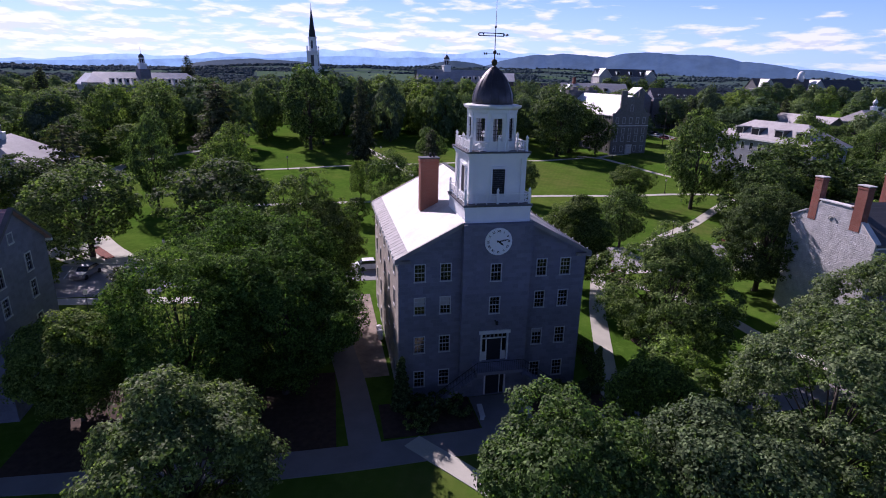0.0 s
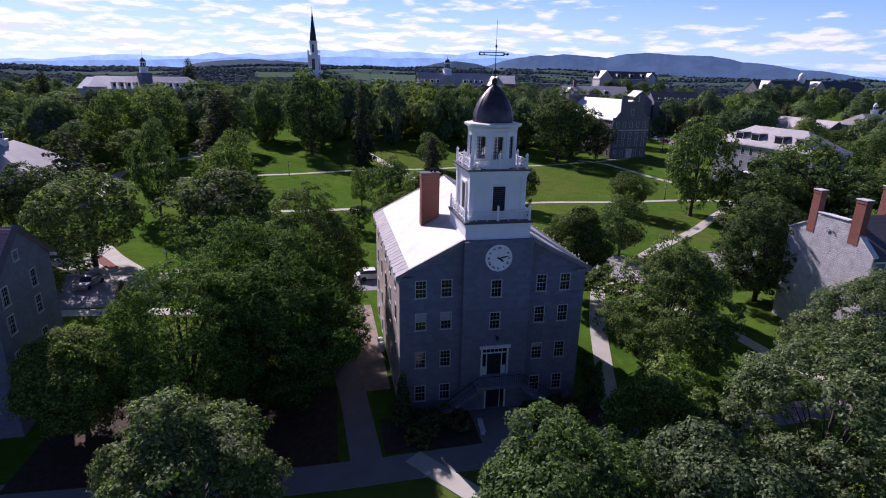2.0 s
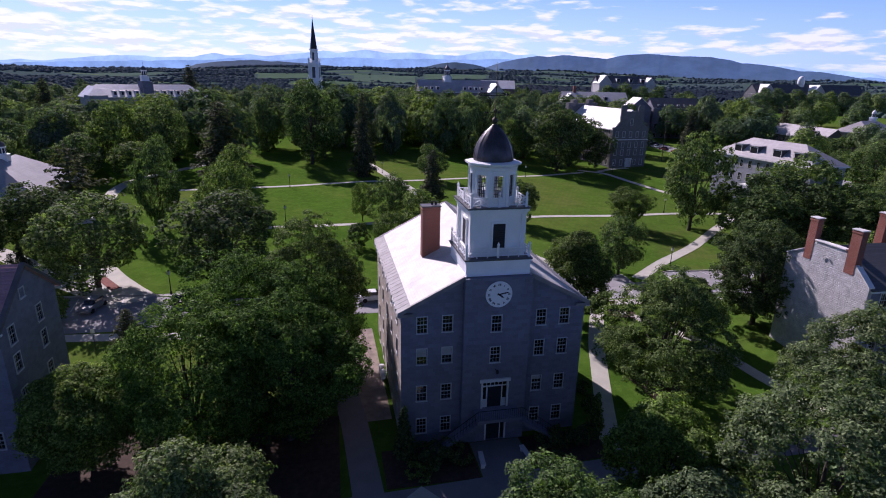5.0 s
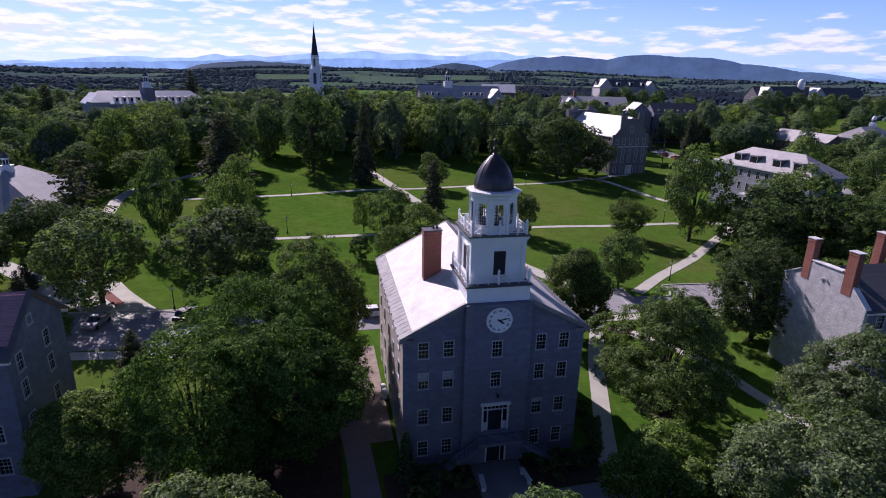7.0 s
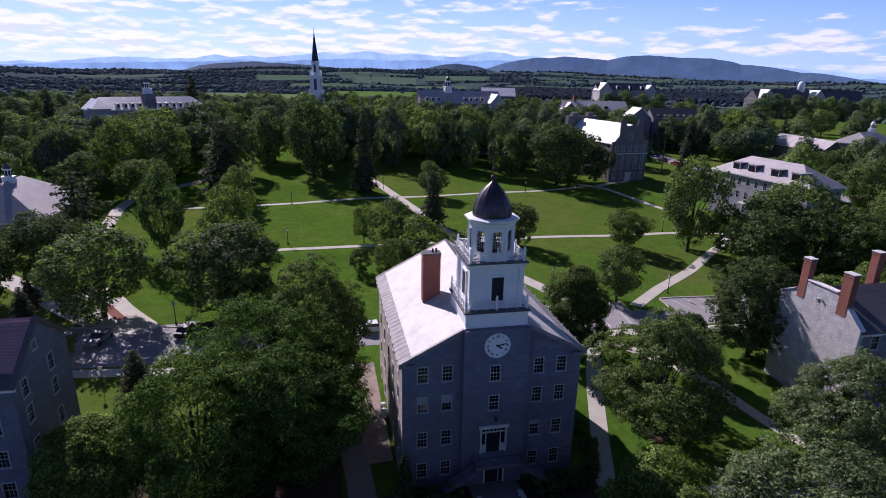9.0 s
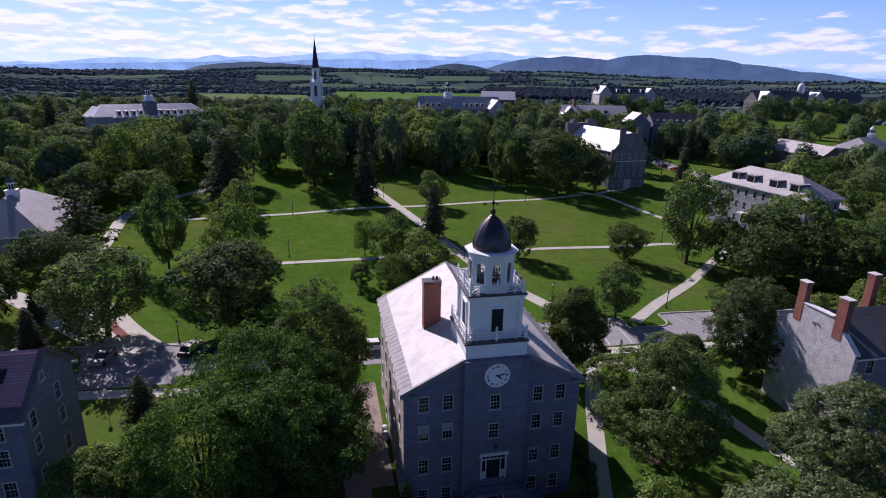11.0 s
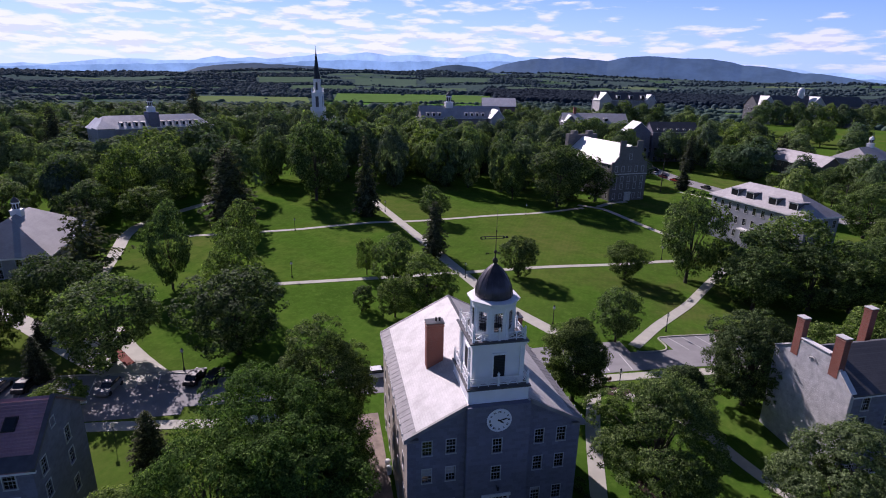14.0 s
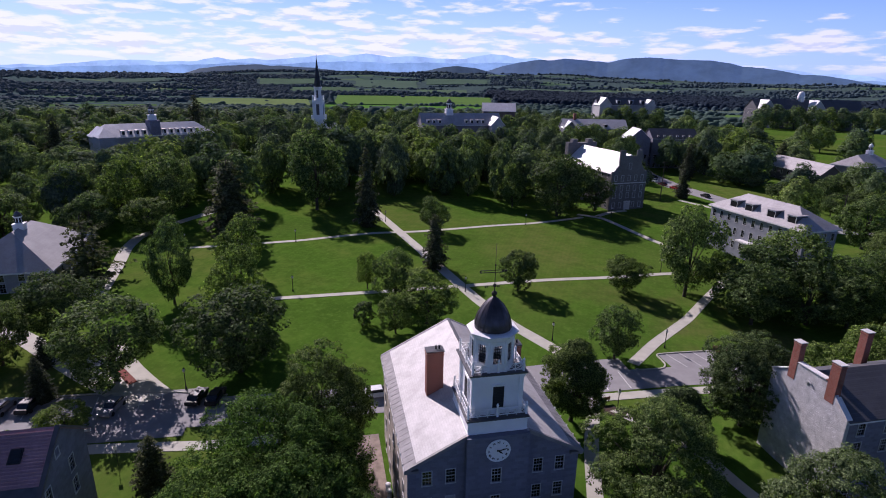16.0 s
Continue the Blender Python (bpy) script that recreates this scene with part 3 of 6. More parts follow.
def ridge(name, stops, reach, foot, material, label, seed, rough=0.05):
    """A range of hills: height in degrees over the horizon by bearing, seen from about the hall."""
    az = np.linspace(stops[0][0], stops[-1][0], 420)
    el = np.interp(az, [s[0] for s in stops], [s[1] for s in stops])
    bm = bmesh.new()
    rows = []
    for a, e in zip(az, el):
        col = []
        e = e + rough * (noise.fractal((a * 0.9, seed, 0), 0.9, 2.1, 5) * 1.6)
        for k in range(7):
            f = k / 6
            d = foot + (reach - foot) * f
            top = 44 + math.tan(radians(e)) * reach
            z = -40 + (top + 40) * (f ** 1.15) + (0 if k in (0, 6) else 9 * noise.noise((a * 0.25, f * 3, seed)))
            b = radians(a)
            col.append(bm.verts.new((-14 + d * math.sin(b), -42 + d * math.cos(b), z)))
        rows.append(col)
    for a, b in zip(rows, rows[1:]):
        for k in range(6):
            bm.faces.new((a[k], b[k], b[k + 1], a[k + 1]))
    ob = new(name, mesh_of(name, bm, material, smooth=True))
    return tagged(ob, label, "mountains", kind="structure")


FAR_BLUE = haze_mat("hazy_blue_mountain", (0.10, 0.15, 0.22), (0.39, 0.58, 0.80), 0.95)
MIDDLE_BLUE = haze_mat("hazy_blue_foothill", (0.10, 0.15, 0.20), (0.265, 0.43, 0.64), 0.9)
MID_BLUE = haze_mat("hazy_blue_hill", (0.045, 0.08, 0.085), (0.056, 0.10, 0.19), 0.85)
NEAR_HILL = haze_mat("hazy_wooded_hill", (0.024, 0.052, 0.050), (0.035, 0.062, 0.105), 0.75)
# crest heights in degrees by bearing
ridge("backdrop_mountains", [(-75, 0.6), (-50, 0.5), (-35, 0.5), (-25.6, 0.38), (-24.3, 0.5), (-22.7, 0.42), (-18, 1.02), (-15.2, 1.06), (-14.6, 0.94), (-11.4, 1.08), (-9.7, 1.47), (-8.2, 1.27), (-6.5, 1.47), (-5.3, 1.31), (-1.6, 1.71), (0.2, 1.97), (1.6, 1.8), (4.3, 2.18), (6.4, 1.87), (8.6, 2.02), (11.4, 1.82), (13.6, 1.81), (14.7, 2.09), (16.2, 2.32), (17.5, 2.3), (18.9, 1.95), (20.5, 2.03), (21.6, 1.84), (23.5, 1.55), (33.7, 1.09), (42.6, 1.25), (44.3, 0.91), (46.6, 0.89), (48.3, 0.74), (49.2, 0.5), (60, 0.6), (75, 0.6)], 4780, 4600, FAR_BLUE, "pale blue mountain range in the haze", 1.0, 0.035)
ridge("backdrop_foothills", [(-75, 0.2), (-40, 0.15), (-25, 0.2), (-20, 0.45), (-16, 0.62), (-11, 0.8), (-8, 1.05), (-4, 1.0), (0, 1.3), (3, 1.42), (6, 1.3), (10, 1.45), (13, 1.4), (17, 1.55), (21, 1.5), (30, 0.9), (45, 0.4), (75, 0.3)], 4580, 4450, MIDDLE_BLUE, "haze-blue foothills before the mountains", 2.0, 0.06)
ridge("backdrop_hills", [(11, -0.2), (13.5, 0.3), (15.9, 0.74), (17.5, 1.25), (19.2, 1.64), (21, 1.88), (22.1, 1.84), (23.4, 2.02), (26.6, 1.8), (27.4, 1.71), (29.1, 2.08), (31.1, 2.2), (33.6, 2.02), (36.4, 1.94), (38.2, 1.67), (38.9, 1.44), (40.5, 1.36), (42, 1.1), (43.3, 0.85), (44.7, 0.82), (46.3, 0.58), (47.8, 0.31), (49.3, 0.08), (60, -0.2)], 4430, 4000, MID_BLUE, "dark haze-blue wooded hills behind the valley", 4.0, 0.025)
ridge("backdrop_knoll", [(-16, -0.6), (-13, -0.2), (-11.2, 0.46), (-8.8, 0.77), (-6.3, 0.93), (-3.8, 0.84), (-1.1, 0.75), (1.5, 0.5), (4, 0.1), (7, 0.1), (9.5, 0.56), (10.9, 0.91), (12.5, 1.16), (13.9, 1.13), (15.3, 0.89), (16.5, 0.6), (19, 0.0)], 4250, 3900, NEAR_HILL, "dark wooded hill, hazed blue, rising out of the valley", 7.0, 0.03)


# ---- windows ----
SASHES = {}


def sash_meshes(w, h, nx, ny, casing=0.075):
    key = (w, h, nx, ny, casing)
    if key not in SASHES:
        bm = boxes((-w / 2 - casing, -w / 2, -0.05, 0.10, -casing, h + casing), (w / 2, w / 2 + casing, -0.05, 0.10, -casing, h + casing),
                   (-w / 2, w / 2, -0.05, 0.10, h, h + casing), (-w / 2 - casing - 0.03, w / 2 + casing + 0.03, -0.09, 0.10, -casing - 0.02, -0.001))
        casing_me = mesh_of("window", bm, SASH_PAINT)
        bm = bmesh.new()
        t = 0.02
        box(bm, -w / 2, w / 2, 0.04, 0.09, h / 2 - 0.035, h / 2 + 0.035)
        for i in range(1, nx):
            x = -w / 2 + w * i / nx
            box(bm, x - t / 2, x + t / 2, 0.045, 0.085, 0, h)
        for i in range(1, ny):
            if i * 2 != ny:
                z = h * i / ny
                box(bm, -w / 2, w / 2, 0.05, 0.08, z - t / 2, z + t / 2)
        sash_me = mesh_of("sash", bm, SASH_PAINT)
        bm = boxes((-w / 2, w / 2, 0.095, 0.12, 0, h))
        pane_me = mesh_of("pane", bm, GLASS)
        SASHES[key] = casing_me, sash_me, pane_me
    return SASHES[key]


def add_window(parent, m, w, h, nx=3, ny=4, casing=0.075, name="window"):
    """m: the middle of the sill on the wall face, its -y looking outwards."""
    a, b, c = sash_meshes(w, h, nx, ny, casing)
    win = part(name, a, None, parent)
    win.matrix_basis = m
    part("sash", b, None, win)
    part("pane", c, None, win)
    return win


def face_pose(way, x, y, z):
    return pose(x, y, z, 0, 0, {"-y": 0, "+x": 90, "+y": 180, "-x": -90}[way])


# ---- the stone hall with the clock tower ----
hall = empty("clock_tower_hall", None, "four-storey grey limestone college hall with white clock tower", "building")
HX, HY, EAVE, RIDGE, BASE = 8.25, 21.2, 13.05, 17.35, -1.0
ROWS_Z = (1.12, 4.42, 8.02, 10.98)                      # sill heights of the four storeys
WIN_W, WIN_H = 0.84, 1.46


def holes_for(us, zs, w, h):
    return [(u - w / 2, u + w / 2, z, z + h) for u in us for z in zs]


FRONT_U = (-6.45, -4.25, 4.2, 6.38)
bm = bmesh.new()
wall_sheet(bm, lambda u, z, d: (u, d, z), -HX, HX, BASE, EAVE, holes_for(FRONT_U, ROWS_Z, WIN_W, WIN_H))
SIDE_U = tuple(2.6 + 4.0 * k for k in range(5))
wall_sheet(bm, lambda u, z, d: (HX - d, u, z), 0, HY, BASE, EAVE, holes_for(SIDE_U, ROWS_Z, WIN_W, WIN_H))
wall_sheet(bm, lambda u, z, d: (u, HY - d, z), -HX, HX, BASE, EAVE, [])
for y in (0.0, HY):
    bm.faces.new([bm.verts.new(p) for p in ((-HX, y, EAVE), (HX, y, EAVE), (0, y, RIDGE - 0.12))])
bmesh.ops.recalc_face_normals(bm, faces=bm.faces)
part("wall", bm, LIMESTONE, hall, "coursed grey limestone wall")
bm = bmesh.new()
wall_sheet(bm, lambda u, z, d: (d - HX, u, z), 0, HY, BASE, EAVE, holes_for(SIDE_U, ROWS_Z, WIN_W, WIN_H))
bmesh.ops.recalc_face_normals(bm, faces=bm.faces)
# rubble in a warmer, paler tone: sun on this side put into the colour
part("side_wall", bm, coursed("sunlit_rubble_limestone", ((0.34, 0.30, 0.26), (0.50, 0.45, 0.39)), 0.5, 0.27, (0.42, 0.38, 0.34)), hall, "rubble limestone long wall with sunlight in its buff tone")
for u in FRONT_U:
    for z in ROWS_Z:
        add_window(hall, face_pose("-y", u, 0, z), WIN_W, WIN_H)
for u in SIDE_U:
    for z in ROWS_Z:
        add_window(hall, face_pose("-x", -HX, u, z), WIN_W, WIN_H)
        add_window(hall, face_pose("+x", HX, u, z), WIN_W, WIN_H)

BLIND = worn("drawn_blind", (0.42, 0.41, 0.40), 0.8, 0.15, 2, 20)
for u, z, drop in ((-6.45, 8.02, 0.8), (-4.25, 8.02, 0.75), (4.2, 4.42, 0.35)):
    part("blind", boxes((u - WIN_W / 2 + 0.02, u + WIN_W / 2 - 0.02, 0.086, 0.094, z + WIN_H - drop, z + WIN_H)), BLIND, hall, "pale drawn window blind")

# middle bay
BAY = -0.68
bm = bmesh.new()
DOOR = (-1.05, 1.15, 3.5, 6.1)
LOW = (-0.6, 1.1, 0.12, 2.15)
wall_sheet(bm, lambda u, z, d: (u, BAY + d, z), -2.95, 2.95, BASE, 15.86, [(-0.1 - WIN_W / 2, -0.1 + WIN_W / 2, 10.98, 10.98 + WIN_H), (-0.1 - WIN_W / 2, -0.1 + WIN_W / 2, 8.02, 8.02 + WIN_H), DOOR, LOW], 0.3)
for s in (-1, 1):
    bm.faces.new([bm.verts.new(p) for p in ((s * 2.95, BAY, BASE), (s * 2.95, 0.3, BASE), (s * 2.95, 0.3, 15.86), (s * 2.95, BAY, 15.86))])
bm.faces.new([bm.verts.new(p) for p in ((-2.95, BAY, 15.86), (2.95, BAY, 15.86), (2.95, 0.3, 15.86), (-2.95, 0.3, 15.86))])
bmesh.ops.recalc_face_normals(bm, faces=bm.faces)
part("tower_bay", bm, LIMESTONE, hall, "projecting limestone bay under the tower")
for z in (8.02, 10.98):
    add_window(hall, face_pose("-y", -0.1, BAY, z), WIN_W, WIN_H)

# doors
x0, x1, z0, z1 = DOOR
bm = boxes((x0 - 0.16, x0, BAY - 0.08, BAY + 0.12, z0, z1 + 0.1), (x1, x1 + 0.16, BAY - 0.08, BAY + 0.12, z0, z1 + 0.1), (x0 - 0.3, x1 + 0.3, BAY - 0.16, BAY + 0.12, z1, z1 + 0.28),
           (x0, x1, BAY + 0.06, BAY + 0.16, z1 - 0.55, z1 - 0.45), (x0 + 0.36, x0 + 0.46, BAY + 0.06, BAY + 0.16, z0, z1 - 0.5), (x1 - 0.46, x1 - 0.36, BAY + 0.06, BAY + 0.16, z0, z1 - 0.5),
           (x0, x0 + 0.36, BAY + 0.08, BAY + 0.16, z0, z0 + 0.8), (x1 - 0.36, x1, BAY + 0.08, BAY + 0.16, z0, z0 + 0.8))
for k in range(1, 6):
    x = x0 + (x1 - x0) * k / 6
    box(bm, x - 0.02, x + 0.02, BAY + 0.08, BAY + 0.15, z1 - 0.45, z1)
entry = part("entry_door", bm, WHITE_TRIM, hall, "white framed entry with sidelights and transom")
part("door_leaf", boxes((x0 + 0.46, x1 - 0.46, BAY + 0.1, BAY + 0.17, z0, z1 - 0.55)), DARKWOOD, entry, "dark panelled door leaf")
part("sidelight", boxes((x0, x1, BAY + 0.17, BAY + 0.2, z0, z1)), GLASS, entry)
x0, x1, z0, z1 = LOW
bm = boxes((x0 - 0.14, x0, BAY - 0.05, BAY + 0.12, z0, z1 + 0.14), (x1, x1 + 0.14, BAY - 0.05, BAY + 0.12, z0, z1 + 0.14), (x0, x1, BAY - 0.05, BAY + 0.12, z1, z1 + 0.14), (x1 - 0.42, x1 - 0.34, BAY + 0.06, BAY + 0.16, z0, z1))
lower = part("basement_door", bm, WHITE_TRIM, hall, "white framed ground floor door")
part("door_leaf", boxes((x0, x1 - 0.42, BAY + 0.1, BAY + 0.17, z0, z1)), DARKWOOD, lower, "dark panelled door leaf")
part("sidelight", boxes((x1 - 0.34, x1, BAY + 0.14, BAY + 0.18, z0, z1)), GLASS, lower)

# balcony and the two flights of steps with their iron rail
part("landing", boxes((-1.9, 2.1, BAY - 1.9, BAY - 0.005, 3.16, 3.46)), LIMESTONE, hall, "stone landing before the entry door")
for s in (-1, 1):
    for k in range(16):
        a = 0.1 + s * (2.0 + 0.27 * k)
        b = a + s * 0.27
        top = 3.16 - 0.19 * (k + 1)
        part("step", boxes((min(a, b), max(a, b), BAY - 1.85 + 0.015 * k, BAY - 0.55 + 0.015 * k, top - 0.24, top)), LIMESTONE, hall)
    bm = bmesh.new()
    tube(bm, [(0.1 + s * 2.0, BAY - 1.85, 4.38), (0.1 + s * 6.3, BAY - 1.6, 1.05)], [0.03, 0.03], 5)
    tube(bm, [(0.1 + s * 2.0, BAY - 1.85, 3.78), (0.1 + s * 6.3, BAY - 1.6, 0.45)], [0.02, 0.02], 5)
    for k in range(18):
        f = k / 17
        x = 0.1 + s * (2.0 + 4.3 * f)
        z = 4.38 - 3.33 * f
        tube(bm, [(x, BAY - 1.85 + 0.25 * f, z - 0.95), (x, BAY - 1.85 + 0.25 * f, z)], [0.015, 0.015], 4)
    part("stair_rail", bm, IRON, hall, "black iron stair rail")
bm = bmesh.new()
tube(bm, [(-1.9, BAY - 1.85, 4.38), (2.1, BAY - 1.85, 4.38)], [0.03, 0.03], 5)
for k in range(22):
    x = -1.9 + 4.0 * k / 21
    tube(bm, [(x, BAY - 1.85, 3.46), (x, BAY - 1.85, 4.38)], [0.015, 0.015], 4)
part("landing_rail", bm, IRON, hall, "black iron balcony rail")

EAVES_METAL = worn("dull_grey_metal", (0.25, 0.24, 0.24), 0.65, 0.3, 0.9, 10)
# roof: two slated slopes, lead eaves band, verge boards
OV = 0.32
slope = (RIDGE - EAVE) / HX
for s in (-1, 1):
    bm = bmesh.new()
    e = s * (HX + OV)
    ze = EAVE - slope * OV + 0.14
    band = s * (HX - 0.8)
    zb = RIDGE + 0.14 - slope * abs(band)
    nseg = 28
    for (xa, za, xb, zb2) in ((band, zb, 0.0, RIDGE + 0.14),):
        xc, zc = s * 2.79, RIDGE + 0.14 - slope * 2.79
        prism(bm, [(xa, za), (xc, zc), (xc, zc - 0.16), (xa, za - 0.16)], -0.35, HY + 0.3, "y")
        prism(bm, [(xc, zc), (xb, zb2), (xb, zb2 - 0.16), (xc, zc - 0.16)], 1.0, HY + 0.3, "y")
    part("roof_slope", bm, SLATE, hall, "pale grey slate roof slope")
    bm = bmesh.new()
    prism(bm, [(e, ze), (band, zb - 0.02), (band, zb - 0.18), (e, ze - 0.16)], -0.35, HY + 0.3, "y")
    for k in range(nseg):
        y = -0.2 + (HY + 0.3) * k / (nseg - 1)
        prism(bm, [(e, ze), (band, zb - 0.02), (band, zb + 0.004), (e, ze + 0.02)], y - 0.015, y + 0.015, "y")
    part("eaves_flashing", bm, EAVES_METAL, hall, "standing seam lead band along the eaves")
    bm = bmesh.new()
    prism(bm, [(e + s * 0.02, ze - 0.42), (e + s * 0.02, ze - 0.02), (s * HX, ze + 0.0), (s * HX, ze - 0.42)], -0.3, HY + 0.25, "y")
    for k in range(14):
        y = 0.6 + (HY - 1.2) * k / 13
        box(bm, min(e, e + s * 0.1), max(e, e + s * 0.1), y - 0.04, y + 0.04, ze - 0.1, ze + 0.1)
    part("cornice", bm, MARBLE, hall, "pale moulded eaves cornice")
    for y, d in ((-0.38, 1), (HY + 0.12, -1)):
        bm = bmesh.new()
        inner = s * 2.96 if y < 0 else 0.0
        prism(bm, [(e, ze - 0.30), (e, ze + 0.06), (inner, RIDGE + 0.2 - slope * abs(inner)), (inner, RIDGE - 0.2 - slope * abs(inner))], y, y + 0.26, "y")
        part("verge_board", bm, EAVES_METAL, hall, "grey raking cornice of the gable")
    part("cornice_return", boxes((min(e, e - s * 1.3), max(e, e - s * 1.3), -0.36, -0.003, ze - 0.34, ze - 0.1)), EAVES_METAL, hall)
part("ridge_cap", boxes((-0.16, 0.16, 4.6, HY + 0.3, RIDGE + 0.1, RIDGE + 0.2)), LEAD, hall)


def chimney(parent, x0, x1, y0, y1, z0, z1, pots=0, cap=None):
    bm = bmesh.new()
    box(bm, x0, x1, y0, y1, z0, z1 - 0.42)
    box(bm, x0 - 0.06, x1 + 0.06, y0 - 0.06, y1 + 0.06, z1 - 0.42, z1 - 0.28)
    box(bm, x0, x1, y0, y1, z1 - 0.28, z1 - 0.1)
    ch = part("chimney", bm, BRICK, parent, "tall red brick chimney")
    part("chimney_cap", boxes((x0 - 0.08, x1 + 0.08, y0 - 0.08, y1 + 0.08, z1 - 0.1, z1)), cap or LEAD, ch)
    for k in range(pots):
        bm = bmesh.new()
        lathe(bm, [(0.10, z1), (0.10, z1 + 0.3), (0.13, z1 + 0.32), (0.13, z1 + 0.36)], 8, (x1 - 0.35 - 0.35 * k, (y0 + y1) / 2))
        part("vent_pipe", bm, IRON, ch)
    return ch


chimney(hall, -5.02, -3.3, 8.4, 9.5, 13.9, 20.0, 2)
chimney(hall, 3.3, 5.02, 8.4, 9.5, 13.9, 20.0, 2)

# tower: plinth, belfry stage, octagonal lantern, dome
OFF = -0.12                                           # the lantern stands a little off the middle
TC = 2.95                                             # middle of the tower along y
LC = 2.5                                              # middle of the lantern along y
tower = part("tower_plinth", boxes((-2.8, 2.8, -0.07, TC + 2.83, 14.6, 17.12)), WHITE, hall, "white boarded base of the tower")
part("plinth_moulding", boxes((-2.9, 2.9, -0.15, TC + 2.93, 17.06, 17.2), (-2.86, 2.86, -0.12, TC + 2.88, 15.9, 16.04)), WHITE, tower)
part("deck", boxes((-2.95, 2.95, -0.19, TC + 2.98, 17.2, 17.34)), LEAD, tower, "lead covered tower deck")
S1 = 2.22
stage = part("belfry_stage", boxes((-S1, S1, TC - S1, TC + S1, 17.34, 21.35)), WHITE, hall, "white panelled belfry stage")
for sx in (-1, 1):
    for sy in (-1, 1):
        part("pilaster", boxes((sx * S1 - 0.2, sx * S1 + 0.2, TC + sy * S1 - 0.2, TC + sy * S1 + 0.2, 17.34, 21.2)), WHITE, stage)
for z0, z1, o in ((21.0, 21.15, 0.24), (21.15, 21.3, 0.3), (21.3, 21.46, 0.4)):
    part("cornice_moulding", boxes((-S1 - o, S1 + o, TC - S1 - o, TC + S1 + o, z0, z1)), WHITE, stage)
part("base_moulding", boxes((-S1 - 0.08, S1 + 0.08, TC - S1 - 0.08, TC + S1 + 0.08, 17.34, 17.7)), WHITE, stage)
for k in range(4):
    lv = bmesh.new()
    for q in range(13):
        z = 18.0 + 0.165 * q
        box(lv, -0.4, 0.66, -0.09, 0.02, z, z + 0.14)
    louvre = part("louvre", lv, DARKWOOD, hall, "dark louvred belfry opening")
    louvre.matrix_basis = pose(0, TC, 0, 0, 0, 90 * k) @ pose(0, -S1 - 0.015, 0)
    fr = part("louvre_frame", boxes((-0.52, -0.4, -0.12, 0.01, 17.85, 20.3), (0.66, 0.78, -0.12, 0.01, 17.85, 20.3), (-0.56, 0.82, -0.14, 0.01, 20.17, 20.35)), WHITE, louvre)


def balustrade(parent, half, z, h, posts, cy, label):
    """A square wooden railing with turned posts, four sides."""
    for k in range(4):
        bm = bmesh.new()
        for zz in (z + 0.14, z + h - 0.08):
            box(bm, -half, half, -half - 0.035, -half + 0.035, zz, zz + 0.075)
        for q in range(posts):
            x, x2 = -half + 2 * half * q / posts, -half + 2 * half * (q + 1) / posts
            for za, zb in ((z + 0.2, z + h - 0.1), (z + h - 0.1, z + 0.2)):
                tube(bm, [(x, -half, za), (x2, -half, zb)], [0.032, 0.032], 4)
            box(bm, x - 0.035, x + 0.035, -half - 0.035, -half + 0.035, z, z + h - 0.05)
        rail = part("balustrade", bm, WHITE, parent, label)
        rail.matrix_basis = pose(0, cy, 0, 0, 0, 90 * k)
        for x in (-half, 0.0):
            bm = bmesh.new()
            box(bm, x - 0.09, x + 0.09, -half - 0.09, -half + 0.09, z, z + h + 0.12)
            lathe(bm, [(0.05, z + h + 0.10), (0.11, z + h + 0.2), (0.13, z + h + 0.3), (0.06, z + h + 0.42), (0.02, z + h + 0.5)], 8, (x, -half))
            part("newel", bm, WHITE, rail, "white post with an urn finial")


balustrade(hall, 2.74, 17.34, 0.85, 6, TC, "white wooden railing round the lower deck")
part("upper_deck", boxes((-2.7, 2.7, TC - 2.7, TC + 2.7, 21.46, 21.58)), LEAD, hall, "lead covered upper deck")
balustrade(hall, 2.36, 21.58, 0.8, 6, TC, "white wooden railing round the lantern")
R8 = 2.0
turn = math.pi / 8
lantern = empty("lantern")
lantern.parent = hall
tagged(lantern, "white octagonal lantern with small-paned openings")
for k in range(8):
    a = 2 * math.pi * k / 8 + turn
    b = a + math.pi / 4
    pa, pb = (R8 * math.cos(a), R8 * math.sin(a)), (R8 * math.cos(b), R8 * math.sin(b))

    def put8(u, z, d, pa=pa, pb=pb):
        f = 1 - d / R8
        return (OFF + (pa[0] + (pb[0] - pa[0]) * u) * f, LC + (pa[1] + (pb[1] - pa[1]) * u) * f, z)
    bm = bmesh.new()
    wall_sheet(bm, put8, 0, 1, 21.58, 24.85, [(0.24, 0.76, 22.35, 24.15)], 0.16)
    bmesh.ops.recalc_face_normals(bm, faces=bm.faces)
    part("lantern_wall", bm, WHITE, lantern)
bars = bmesh.new()
apothem, half = R8 * math.cos(math.pi / 8), R8 * math.sin(math.pi / 8) * 0.48
for q in range(1, 4):
    box(bars, -half + 2 * half * q / 4 - 0.018, -half + 2 * half * q / 4 + 0.018, -apothem + 0.06, -apothem + 0.1, 22.35, 24.1)
for q in range(1, 6):
    z = 22.35 + 1.75 * q / 6
    box(bars, -half, half, -apothem + 0.065, -apothem + 0.095, z - 0.018, z + 0.018)
bars_me = mesh_of("glazing_grid", bars, DARKWOOD)
corner = boxes((-0.13, 0.13, -R8 - 0.04, -R8 + 0.1, 21.58, 24.6))
corner_me = mesh_of("pilaster", corner, WHITE)
